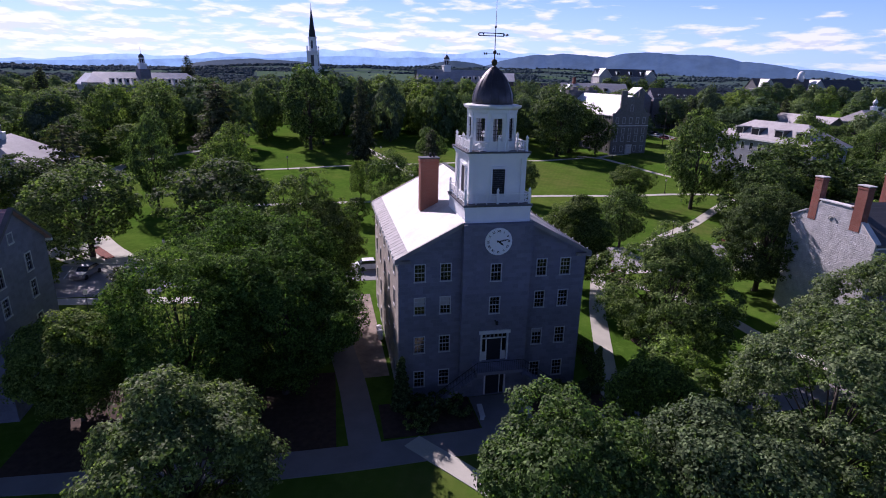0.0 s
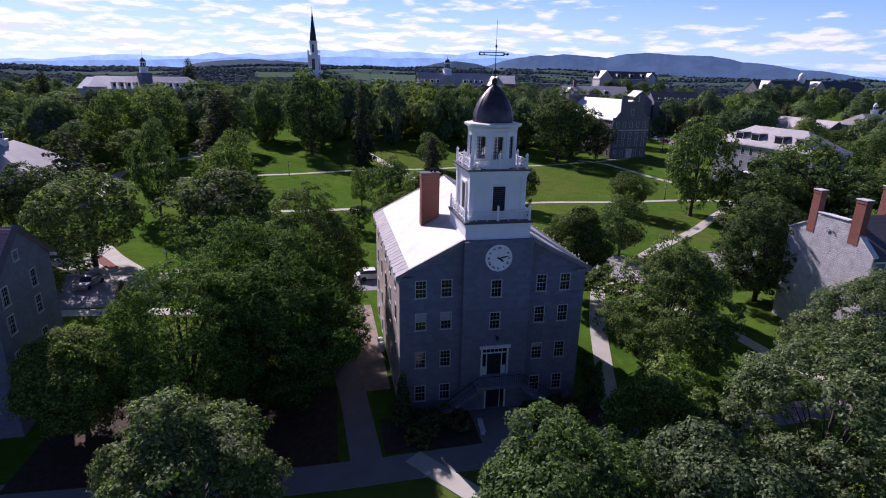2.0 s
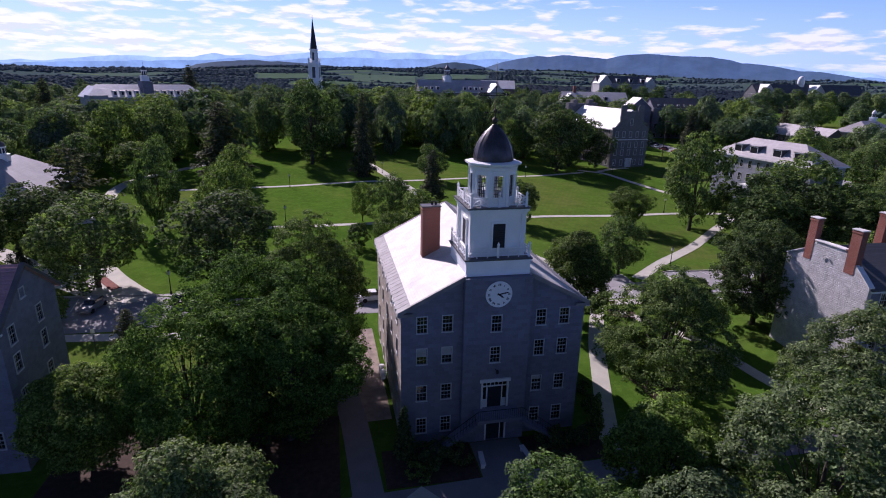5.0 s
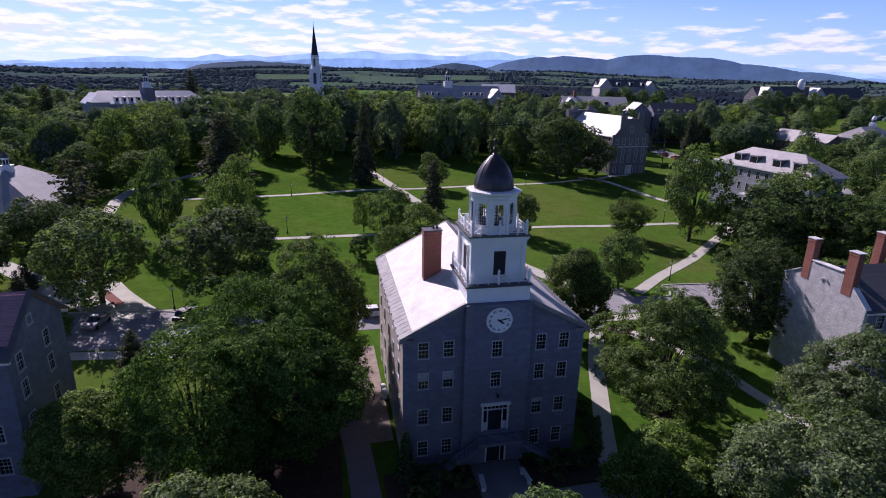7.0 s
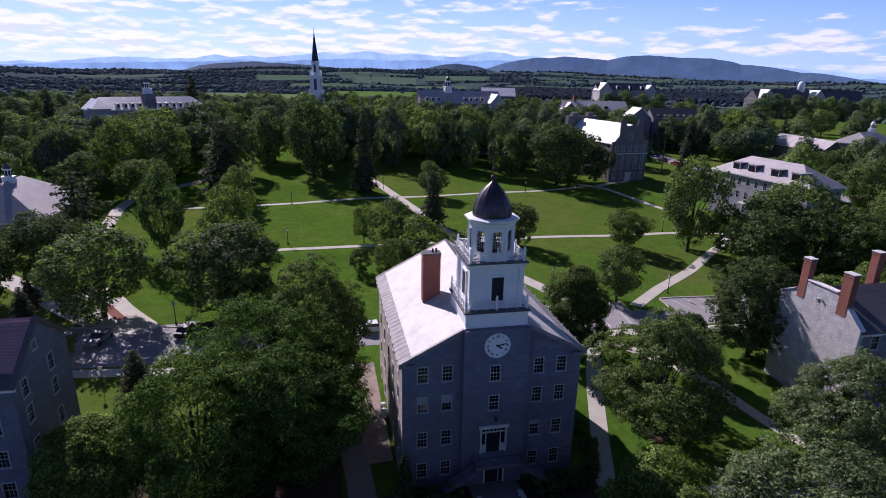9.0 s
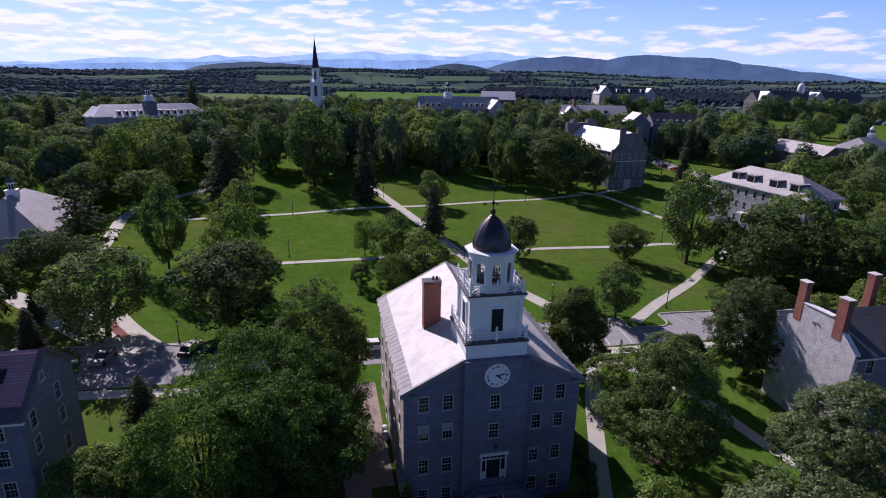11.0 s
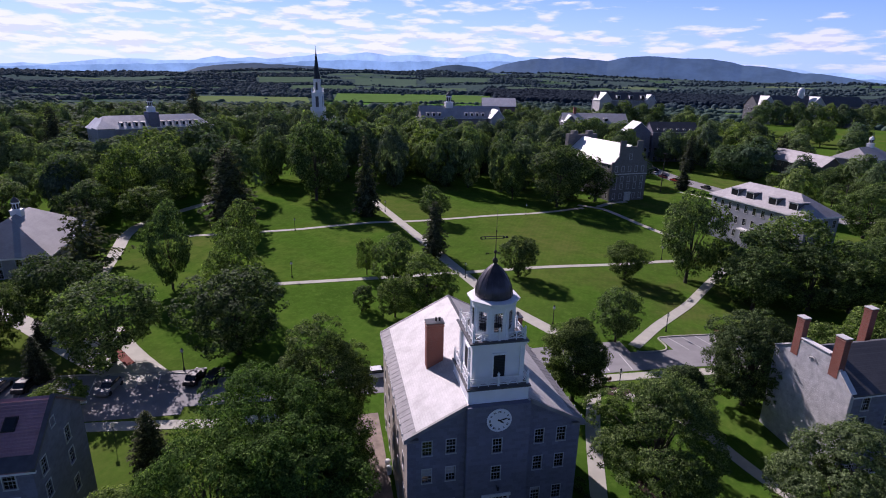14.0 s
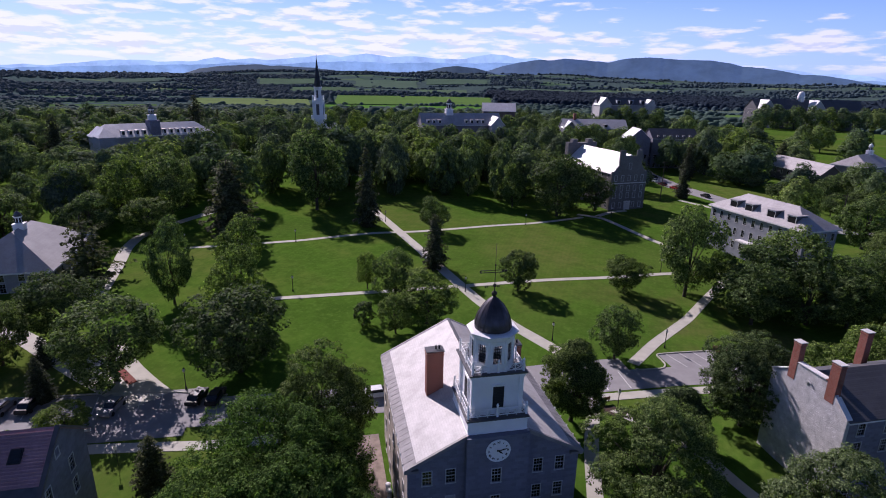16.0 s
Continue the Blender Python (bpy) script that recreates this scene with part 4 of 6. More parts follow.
for k in range(8):
    g = part("glazing_grid", bars_me, None, lantern)
    g.matrix_basis = pose(OFF, LC, 0, 0, 0, 45 * k)
    g = part("pilaster", corner_me, None, lantern)
    g.matrix_basis = pose(OFF, LC, 0, 0, 0, 45 * k + 22.5)
bm = bmesh.new()
lathe(bm, [(R8 + 0.02, 24.5), (R8 + 0.08, 24.62), (R8 + 0.1, 24.8), (R8 + 0.36, 24.95), (R8 + 0.4, 25.12), (R8 + 0.1, 25.2), (0.5, 25.24)], 8, (OFF, LC), turn)
part("lantern_cornice", bm, WHITE, hall, "white moulded cornice under the dome")
bm = bmesh.new()
prof = [(1.6, 25.05), (1.66, 25.25), (1.67, 25.5), (1.63, 25.85), (1.54, 26.2), (1.38, 26.6), (1.17, 27.0), (0.92, 27.36), (0.62, 27.7), (0.34, 27.95), (0.14, 28.1), (0.08, 28.16)]
lathe(bm, prof, 32, (OFF, LC))
dome = part("dome", bm, COPPER, hall, "dark weathered metal dome", smooth=True)
bm = bmesh.new()
for k in range(16):
    a = 2 * math.pi * k / 16
    tube(bm, [(OFF + r * 1.004 * math.cos(a), LC + r * 1.004 * math.sin(a), z) for r, z in prof], [0.022] * len(prof), 4)
part("dome_rib", bm, COPPER, dome)
bm = bmesh.new()
lathe(bm, [(0.06, 28.0), (0.08, 28.12), (0.2, 28.22), (0.25, 28.4), (0.2, 28.58), (0.06, 28.66), (0.045, 29.0), (0.14, 29.08), (0.16, 29.18), (0.12, 29.28), (0.035, 29.34), (0.03, 30.95), (0.08, 31.0), (0.08, 31.1), (0.025, 31.15), (0.014, 33.0)], 10, (OFF, LC))
vane = part("weathervane_mast", bm, GILT, hall, "metal mast with ball finials and weathervane", smooth=True)
bm = bmesh.new()
for z in (30.38, 30.58):
    tube(bm, [(-1.35, LC, z), (0.55, LC, z)], [0.035, 0.035], 5)
tube(bm, [(-1.35 - 0.16 * math.sin(a), LC, 30.48 + 0.1 * math.cos(a)) for a in np.linspace(0, math.pi, 9)], [0.05] * 9, 5)
tube(bm, [(-1.05, LC, 30.38), (-1.15, LC, 30.58)], [0.035, 0.035], 5)
prism(bm, [(0.5, 30.33), (0.72, 30.48), (0.5, 30.63)], LC - 0.03, LC + 0.03, "y")
prism(bm, [(0.7, 30.48), (0.8, 30.36), (1.0, 30.48), (0.8, 30.60)], LC - 0.03, LC + 0.03, "y")
part("vane", bm, IRON, vane, "dark scrolled weathervane arrow")
bm = bmesh.new()
for x in (-0.85, -0.68, 0.25, 0.4):
    box(bm, OFF + x - 0.05, OFF + x + 0.05, LC - 0.02, LC + 0.02, 28.98, 29.14)
tube(bm, [(OFF - 0.86, LC, 29.06), (OFF + 0.42, LC, 29.06)], [0.015, 0.015], 4)
part("compass_bar", bm, IRON, vane, "dark bar with compass letters")

# clock
clock = empty("clock")
clock.parent = hall
clock.matrix_basis = pose(-0.05, BAY - 0.03, 14.42, 90)
tagged(clock, "round white clock dial with black numerals")
bm = bmesh.new()
lathe(bm, [(1.12, 0.0), (1.16, 0.02), (1.16, 0.1), (1.1, 0.12), (1.08, 0.07), (0.01, 0.07)], 48)
part("dial", bm, WHITE, clock, "pale clock dial")
for k, word in enumerate(("XII", "I", "II", "III", "IIII", "V", "VI", "VII", "VIII", "IX", "X", "XI")):
    cu = bpy.data.curves.new("numeral", "FONT")
    cu.body, cu.size, cu.extrude, cu.align_x, cu.align_y, cu.offset = word, 0.25, 0.008, "CENTER", "CENTER", 0.006
    tmp = bpy.data.objects.new("numeral", cu)
    me = bpy.data.meshes.new_from_object(tmp)
    bpy.data.objects.remove(tmp)
    me.materials.append(BLACK)
    a = -radians(30 * k)
    num = part("numeral", me, None, clock)
    num.matrix_basis = Matrix.Translation((-0.87 * math.sin(a), 0.87 * math.cos(a), 0.085)) @ Matrix.Rotation(a, 4, "Z")
for name, turn_deg, length, wide in (("hour_pointer", 127, 0.58, 0.1), ("minute_pointer", 79, 0.92, 0.075)):
    bm = bmesh.new()
    prism(bm, [(-wide * 0.5, -0.16), (wide * 0.5, -0.16), (wide * 0.8, length * 0.6), (0, length), (-wide * 0.8, length * 0.6)], 0.09, 0.115, "z")
    p = part(name, bm, BLACK, clock, "black clock pointer")
    p.matrix_basis = Matrix.Rotation(-radians(turn_deg), 4, "Z")
lamp = bmesh.new()
box(lamp, -0.03, 0.03, BAY - 0.35, BAY, 7.3, 7.36)
lathe(lamp, [(0.05, 7.0), (0.12, 7.05), (0.14, 7.3), (0.05, 7.4)], 8, (0.1, BAY - 0.35))
part("wall_lantern", lamp, IRON, hall, "black lantern over the entry")


# ---- the other college buildings ----
def house(name, label, m, L, W, eave, ridge_z, wall_mat, roof_mat, rows=(), long_n=0, end_n=0, win=(0.95, 1.6, 3, 4), hip=0.0, base=-1.2, over=0.35, dormers=(), dorm=(1.5, 1.5), end_u=None, roof_label="slate roof", dorm_mat=None, dorm_roof=None, sides=("-y", "+y", "-x", "+x")):
    """A long block: ridge along its own x, long fronts to -y and +y. dormers: places along x on the -y slope."""
    h = empty(name, m, label, "building")
    w, hh, nx, ny = win
    lu = [(-L / 2 + L * (k + 0.5) / long_n) for k in range(long_n)]
    eu = list(end_u) if end_u is not None else [(-W / 2 + W * (k + 0.5) / end_n) for k in range(end_n)]
    bm = bmesh.new()
    face = {"-y": (lambda u, z, d: (u, -W / 2 + d, z), L / 2, lu), "+y": (lambda u, z, d: (u, W / 2 - d, z), L / 2, lu),
            "-x": (lambda u, z, d: (-L / 2 + d, u, z), W / 2, eu), "+x": (lambda u, z, d: (L / 2 - d, u, z), W / 2, eu)}
    for way, (put, half, us) in face.items():
        wall_sheet(bm, put, -half, half, base, eave, holes_for(us, rows, w, hh) if way in sides else [], 0.2)
    if hip <= 0:
        for x in (-L / 2, L / 2):
            bm.faces.new([bm.verts.new(p) for p in ((x, -W / 2, eave), (x, W / 2, eave), (x, 0, ridge_z - 0.1))])
    bmesh.ops.recalc_face_normals(bm, faces=bm.faces)
    part("wall", bm, wall_mat, h)
    for way in sides:
        for u in face[way][2]:
            for z in rows:
                p = face[way][0](u, z, 0)
                add_window(h, face_pose(way, *p), w, hh, nx, ny, 0.1)
    # roof as a closed shell
    bm = bmesh.new()
    sl = (ridge_z - eave) / (W / 2)
    a, b, ze = L / 2 + over, W / 2 + over, eave - sl * over + 0.1
    if hip <= 0:
        zr = ridge_z + 0.1
        prism(bm, [(-b, ze), (0, zr), (b, ze), (b, ze - 0.16), (0, zr - 0.16), (-b, ze - 0.16)], -a, a, "x")
    else:
        low = [bm.verts.new(p) for p in ((-a, -b, ze), (a, -b, ze), (a, b, ze), (-a, b, ze))]
        top = [bm.verts.new((-a + hip, 0, ridge_z + 0.1)), bm.verts.new((a - hip, 0, ridge_z + 0.1))]
        bm.faces.new((low[0], low[1], top[1], top[0]))
        bm.faces.new((low[2], low[3], top[0], top[1]))
        bm.faces.new((low[1], low[2], top[1]))
        bm.faces.new((low[3], low[0], top[0]))
        bm.faces.new(low[::-1])
        bmesh.ops.recalc_face_normals(bm, faces=bm.faces)
    roof = part("roof", bm, roof_mat, h, roof_label)
    for sy in (-1, 1):
        y0, y1 = sorted((sy * (b + 0.02), sy * (b - 0.2)))
        part("eaves_board", boxes((-a - 0.02, a + 0.02, y0, y1, ze - 0.34, ze - 0.165 if hip <= 0 else ze - 0.005)), WHITE_TRIM, h)
    if hip > 0:
        for sx in (-1, 1):
            x0, x1 = sorted((sx * (a + 0.02), sx * (a - 0.2)))
            part("eaves_board", boxes((x0, x1, -b + 0.2, b - 0.2, ze - 0.34, ze - 0.005)), WHITE_TRIM, h)
    dw, dh = dorm
    for x in dormers:
        y0 = -W / 2 + 0.7
        z0 = eave + sl * 0.55
        back = min(0.0, y0 + dh / sl + 0.8)
        d = part("dormer", boxes((x - dw / 2, x + dw / 2, y0, back, z0, z0 + dh)), dorm_mat or SLATE_DARK, h, "roof dormer with a dark cheek")
        part("dormer_window", boxes((x - dw / 2 + 0.2, x + dw / 2 - 0.2, y0 - 0.03, y0 + 0.02, z0 + 0.25, z0 + dh - 0.2)), DULL_GLASS, d)
        part("dormer_frame", boxes((x - dw / 2 + 0.08, x - dw / 2 + 0.2, y0 - 0.05, y0 + 0.02, z0 + 0.15, z0 + dh - 0.08), (x + dw / 2 - 0.2, x + dw / 2 - 0.08, y0 - 0.05, y0 + 0.02, z0 + 0.15, z0 + dh - 0.08), (x - dw / 2 + 0.2, x + dw / 2 - 0.2, y0 - 0.05, y0 + 0.02, z0 + dh - 0.2, z0 + dh - 0.08)), WHITE_TRIM, d)
        bm = bmesh.new()
        prism(bm, [(x - dw / 2 - 0.15, z0 + dh), (x + dw / 2 + 0.15, z0 + dh), (x + dw / 2 + 0.1, z0 + dh + 0.16), (x - dw / 2 - 0.1, z0 + dh + 0.16)], y0 - 0.2, back + 0.3, "y")
        part("dormer_roof", bm, dorm_roof or roof_mat, d)
    return h


def cupola(parent, x, y, z, s=1.0, spire=3.0, top=None):
    bm = bmesh.new()
    box(bm, x - 1.4 * s, x + 1.4 * s, y - 1.4 * s, y + 1.4 * s, z, z + 2.2 * s)
    box(bm, x - 1.55 * s, x + 1.55 * s, y - 1.55 * s, y + 1.55 * s, z + 2.1 * s, z + 2.35 * s)
    c = part("cupola", bm, WHITE, parent, "white painted roof cupola")
    bm = bmesh.new()
    lathe(bm, [(1.05 * s, z + 2.35 * s), (1.05 * s, z + 4.3 * s), (1.25 * s, z + 4.4 * s), (1.25 * s, z + 4.6 * s)], 8, (x, y), math.pi / 8)
    part("cupola_lantern", bm, WHITE, c)
    bm = bmesh.new()
    lathe(bm, [(1.15 * s, z + 4.6 * s), (1.05 * s, z + 5.1 * s), (0.7 * s, z + 5.7 * s), (0.2 * s, z + 6.1 * s), (0.05, z + 6.3 * s), (0.03, z + 6.3 * s + spire)], 12, (x, y))
    part("cupola_dome", bm, top or COPPER, c, smooth=True)
    for k in range(8):
        a = math.pi / 4 * k
        bm = boxes((-0.28 * s, 0.28 * s, -1.0 * s, -0.95 * s, z + 2.6 * s, z + 4.1 * s))
        o = part("cupola_opening", bm, DARKWOOD, c)
        o.matrix_basis = pose(x, y, 0, 0, 0, 45 * k)
    return c


PALE_SLATE = make_slate("weathered_pale_slate", ((0.46, 0.45, 0.45), (0.54, 0.53, 0.525), (0.44, 0.42, 0.415)), 0.24, 0.3, 0.45, 0.45)
DULL_SLATE = make_slate("grey_roof_slate", ((0.36, 0.345, 0.345), (0.44, 0.42, 0.42), (0.32, 0.30, 0.30)), 0.24, 0.3, 0.5, 0.35)
# west neighbour: purple slate roof, gable end towards the hall
ST_ROWS = (2.4, 5.4, 8.45, 10.85)
west = house("stone_dormitory_west", "grey limestone dormitory with a ribbed purple slate roof", pose(-56.7, 6.9, 0), 36.0, 9.6, 12.9, 16.35, LIMESTONE, SLATE_RED, ST_ROWS, 10, 0, (0.9, 1.45, 3, 4), end_u=(-3.1, 1.4), over=0.4, roof_label="purple slate roof with raised courses")
sl = (16.35 - 12.9) / 4.8
for k in range(17):
    y = -4.1 + 4.0 * k / 17
    z = 16.45 - sl * abs(y)
    bm = bmesh.new()
    prism(bm, [(y - 0.04, z - 0.02), (y + 0.06, z + 0.04), (y + 0.03, z + 0.09), (y - 0.04, z + 0.05)], -18.3, 18.15, "x")
    part("roof_course", bm, SLATE_RED, west, "raised slate course")
bm = bmesh.new()
prism(bm, [(-5.26, 12.68), (-4.2, 13.44), (-4.2, 13.5), (-5.26, 12.74)], -18.42, 18.42, "x")
part("eaves_flashing", bm, LEAD, west, "grey metal band along the eaves")
for s in (-1, 1):
    bm = bmesh.new()
    prism(bm, [(s * 5.22, 12.56), (0, 16.3), (0, 16.58), (s * 5.22, 12.84)], 18.03, 18.43, "x")
    part("verge_board", bm, LEAD, west, "grey metal gable verge")
for x in (15.6, 4.0):
    z = 16.45 - sl * 1.95
    sk = part("skylight", boxes((-0.5, 0.5, -0.65, 0.65, 0.0, 0.16)), BLACK, west, "dark framed roof light")
    sk.matrix_basis = pose(x, -1.95, z, math.degrees(math.atan(sl)))
    part("pane", boxes((-0.4, 0.4, -0.55, 0.55, 0.16, 0.18)), GLASS, sk)
add_window(west, face_pose("+x", 18.0, -0.6, 13.8), 0.7, 0.75, 2, 2, 0.1)

# east neighbour: windowless rubble gable, two brick stacks in the gable
east = house("stone_dormitory_east", "pale rubble limestone dormitory with brick chimneys and dark slate roof", pose(57.95, 5.6, 0), 36.0, 10.6, 12.0, 15.0, LIMESTONE, SLATE_DARK, (1.3, 4.4, 7.5, 9.9), 10, 0, (0.9, 1.5, 3, 4), over=0.25, sides=("-y", "+y"), roof_label="dark grey slate roof")
gable = bmesh.new()
prism(gable, [(-5.35, -1.2), (5.35, -1.2), (5.35, 12.6), (3.5, 13.55), (1.75, 15.1), (-1.85, 15.1), (-3.7, 13.6), (-5.35, 12.1)], -18.45, -17.98, "x")
part("gable_wall", gable, MORTAR, east, "sunlit rubble limestone gable wall")
random.seed(11)
stones = bmesh.new()
z = -0.4
while z < 14.9:
    hgt = random.uniform(0.15, 0.27)
    reach = 5.35 if z < 12.0 else max(1.0, 5.35 - (z - 12.0) * 1.3)
    y = -reach + random.uniform(0, 0.2)
    while y < reach - 0.12:
        wid = min(random.uniform(0.16, 0.5), reach - y)
        out = random.uniform(0.004, 0.022)
        j = [random.uniform(-0.012, 0.045) for _ in range(8)]
        y1, z1 = y + wid - 0.012, z + hgt - 0.012
        q = [(y + j[0], z + j[1]), (y1 - j[2], z + j[3]), (y1 - j[4], z1 - j[5]), (y + j[6], z1 - j[7])]
        b = [stones.verts.new((-18.449, a, c)) for a, c in q]
        f = [stones.verts.new((-18.45 - out * random.uniform(0.6, 1.2), a + (0.025 if i in (0, 3) else -0.025), c + (0.02 if i < 2 else -0.02))) for i, (a, c) in enumerate(q)]
        stones.faces.new(f)
        for i in range(4):
            stones.faces.new((b[i], b[(i + 1) % 4], f[(i + 1) % 4], f[i]))
        y += wid
    z += hgt
bmesh.ops.recalc_face_normals(stones, faces=stones.faces)
tagged(part("rubble_stone", stones, RUBBLE, east, "rough grey limestone rubble blocks"), kind="stuff")
for y0, y1, zb in ((2.1, 3.1, 12.2), (-3.3, -2.15, 12.2)):
    chimney(east, -18.5, -17.72, y0, y1, zb + 0.6, 17.6, 0, MARBLE)
chimney(east, -7.6, -6.7, 3.3, 4.3, 12.5, 17.5, 0, MARBLE)
for y0, z0, y1, z1 in ((-5.45, 12.1, -3.6, 13.75), (-1.95, 15.13, 1.95, 15.13), (3.3, 13.72, 5.4, 12.64)):
    bm = bmesh.new()
    prism(bm, [(y0, z0), (y1, z1), (y1, z1 + 0.12), (y0, z0 + 0.12)], -18.6, -17.9, "x")
    part("coping", bm, WHITE_TRIM, east, "pale gable coping")
bm = bmesh.new()
tube(bm, [(-18.56, 0.42 * math.cos(a), 13.3 + 0.42 * math.sin(a)) for a in np.linspace(0.1, math.pi - 0.1, 9)], [0.07] * 9, 5)
part("fanlight_arch", bm, MORTAR, east, "small blind arch in the gable")

# white three-storey house with hipped roof and four dormers, beyond the east lawn
white_hall = house("dormered_hall", "pale stone three-storey hall with hipped grey roof and dormers", pose(99.3, 80.0, 1.2, 0, 0, -84.5), 29.9, 10.3, 12.6, 16.5, worn("pale_wall", (0.27, 0.28, 0.32), 0.8, 0.15, 0.8, 8), DULL_SLATE, (2.4, 6.0, 9.4), 11, 4, (1.0, 1.8, 2, 4), hip=7.6, over=0.6, dormers=(-8.0, -2.9, 4.2, 10.2), dorm=(2.6, 1.9), dorm_mat=SLATE_DARK, roof_label="pale grey hipped slate roof")
part("entry_hood", boxes((-3.2, 1.8, -6.9, -5.1, 5.0, 5.3)), WHITE_TRIM, white_hall, "white flat entry hood")

# grey stone hall with stepped gable and bright roof
stone_hall = house("gabled_stone_hall", "dark grey stone hall with bright roof and parapet gable", pose(88.6, 153.3, 1.5, 0, 0, 98), 32.0, 14.4, 14.1, 20.4, DARK_STONE, worn("bright_metal_roof", (0.78, 0.76, 0.75), 0.35, 0.1, 0.8, 10), (1.5, 5.2, 8.9, 12.2), 9, 6, (0.95, 1.9, 2, 4), over=0.3, roof_label="bright pale roof slope")
bm = bmesh.new()
prism(bm, [(-7.5, -1.0), (7.5, -1.0), (7.5, 14.6), (6.6, 14.6), (4.7, 16.6), (4.7, 22.0), (2.4, 22.0), (2.4, 20.0), (-2.4, 20.0), (-2.4, 22.0), (-4.7, 22.0), (-4.7, 16.6), (-6.6, 14.6), (-7.5, 14.6)], -16.0 - 0.5, -16.02, "x")
gab = part("parapet_gable", bm, DARK_STONE, stone_hall, "tall grey stone parapet gable")
for row_z in (1.5, 5.0, 7.6, 11.2):
    for k in range(5):
        if row_z > 2 or k != 2:
            add_window(stone_hall, face_pose("-x", -16.52, -5.6 + 2.8 * k, row_z), 1.0, 1.9, 2, 4, 0.12)
add_window(stone_hall, face_pose("-x", -16.52, 0, 15.4), 1.0, 2.0, 2, 4, 0.12)
part("string_course", boxes((-16.7, -16.5, -7.55, 7.55, 10.2, 10.5)), MARBLE, stone_hall, "pale stone string course")
part("portal", boxes((-17.0, -16.5, -1.2, -0.7, 0, 3.4), (-17.0, -16.5, 0.7, 1.2, 0, 3.4), (-17.1, -16.5, -1.3, 1.3, 3.4, 3.9), (-16.75, -16.5, -0.7, 0.7, 0, 3.2)), MARBLE, stone_hall, "pale stone door surround")
bm = bmesh.new()
prism(bm, [(-7.4, 14.0), (-0.6, 14.0), (-4.0, 18.2)], -8.4, -1.5, "y")
part("cross_gable", bm, SLATE, stone_hall, "grey cross gable of the roof")
bm = bmesh.new()
prism(bm, [(-6.6, 14.2), (6.6, 14.2), (6.6, 21.4), (4.6, 21.4), (4.6, 22.6), (2.4, 22.6), (2.4, 21.2), (-2.4, 21.2), (-2.4, 22.6), (-4.6, 22.6), (-4.6, 21.4), (-6.6, 21.4)], 14.2, 16.4, "x")
part("rear_gable", bm, DARK_STONE, stone_hall, "dark rear parapet gable")

LIB_SLATE = make_slate("grey_slate", ((0.33, 0.32, 0.32), (0.39, 0.38, 0.38), (0.34, 0.33, 0.325)), 0.24, 0.3, 0.5)
# low hall with a hipped roof and white cupola, on the west edge
lib = house("hipped_library", "low college building with hipped slate roof and white cupola", pose(-82.1, 95.5, 1.0, 0, 0, 94.5), 28.0, 18.4, 5.95, 11.9, worn("buff_wall", (0.30, 0.29, 0.30), 0.85, 0.2, 0.8, 8), LIB_SLATE, (1.2, 3.6), 7, 5, (1.1, 1.9, 2, 4), hip=9.4, over=0.7, roof_label="grey hipped slate roof")
cupola(lib, -0.9, 0, 11.2, 0.72, 0.3, LEAD)

# white chapel with tall spire
mead = house("spired_chapel", "white stone chapel with a tall dark spire", pose(-13.4, 236.6, 3, 0, 0, 80), 40.0, 16.0, 14.0, 20.5, MARBLE, MARBLE, (4.0,), 6, 0, (1.6, 6.0, 3, 6), over=0.4, roof_label="pale roof")
bm = bmesh.new()
TX = -21.0
box(bm, TX - 2.35, TX + 2.35, -2.35, 2.35, 0, 25)
for s in (-1, 1):
    for r in (-1, 1):
        box(bm, TX + s * 2.6 - 0.3, TX + s * 2.6 + 0.3, r * 2.6 - 0.3, r * 2.6 + 0.3, 0, 27.0)
box(bm, TX - 2.85, TX + 2.85, -2.85, 2.85, 24.6, 25.1)
box(bm, TX - 2.0, TX + 2.0, -2.0, 2.0, 25, 33)
for s in (-1, 1):
    for r in (-1, 1):
        box(bm, TX + s * 2.0 - 0.25, TX + s * 2.0 + 0.25, r * 2.0 - 0.25, r * 2.0 + 0.25, 25, 35.2)
box(bm, TX - 2.3, TX + 2.3, -2.3, 2.3, 32.6, 33.2)
lathe(bm, [(1.65, 33.2), (1.65, 38.2), (1.9, 38.4), (1.9, 38.8)], 8, (TX, 0), math.pi / 8)
part("bell_tower", bm, WHITE, mead, "white stepped bell tower")
bm = bmesh.new()
lathe(bm, [(1.5, 38.8), (1.32, 40.5), (0.68, 45.8), (0.12, 50.4), (0.05, 52.4)], 8, (TX, 0), math.pi / 8)
part("spire", bm, worn("dark_spire", (0.03, 0.036, 0.045), 0.6, 0.3, 0.5, 5), mead, "slim dark spire")
for z0, z1, wd, off in ((27.0, 31.5, 0.65, 2.02), (14.0, 20.0, 0.75, 2.37), (34.2, 37.4, 0.4, 1.54)):
    for k in range(4):
        o = part("tower_opening", boxes((-wd, wd, -off - 0.04, -off + 0.1, z0, z1)), SLATE_DARK, mead, "grey louvred tower opening")
        o.matrix_basis = pose(TX, 0, 0, 0, 0, 90 * k)

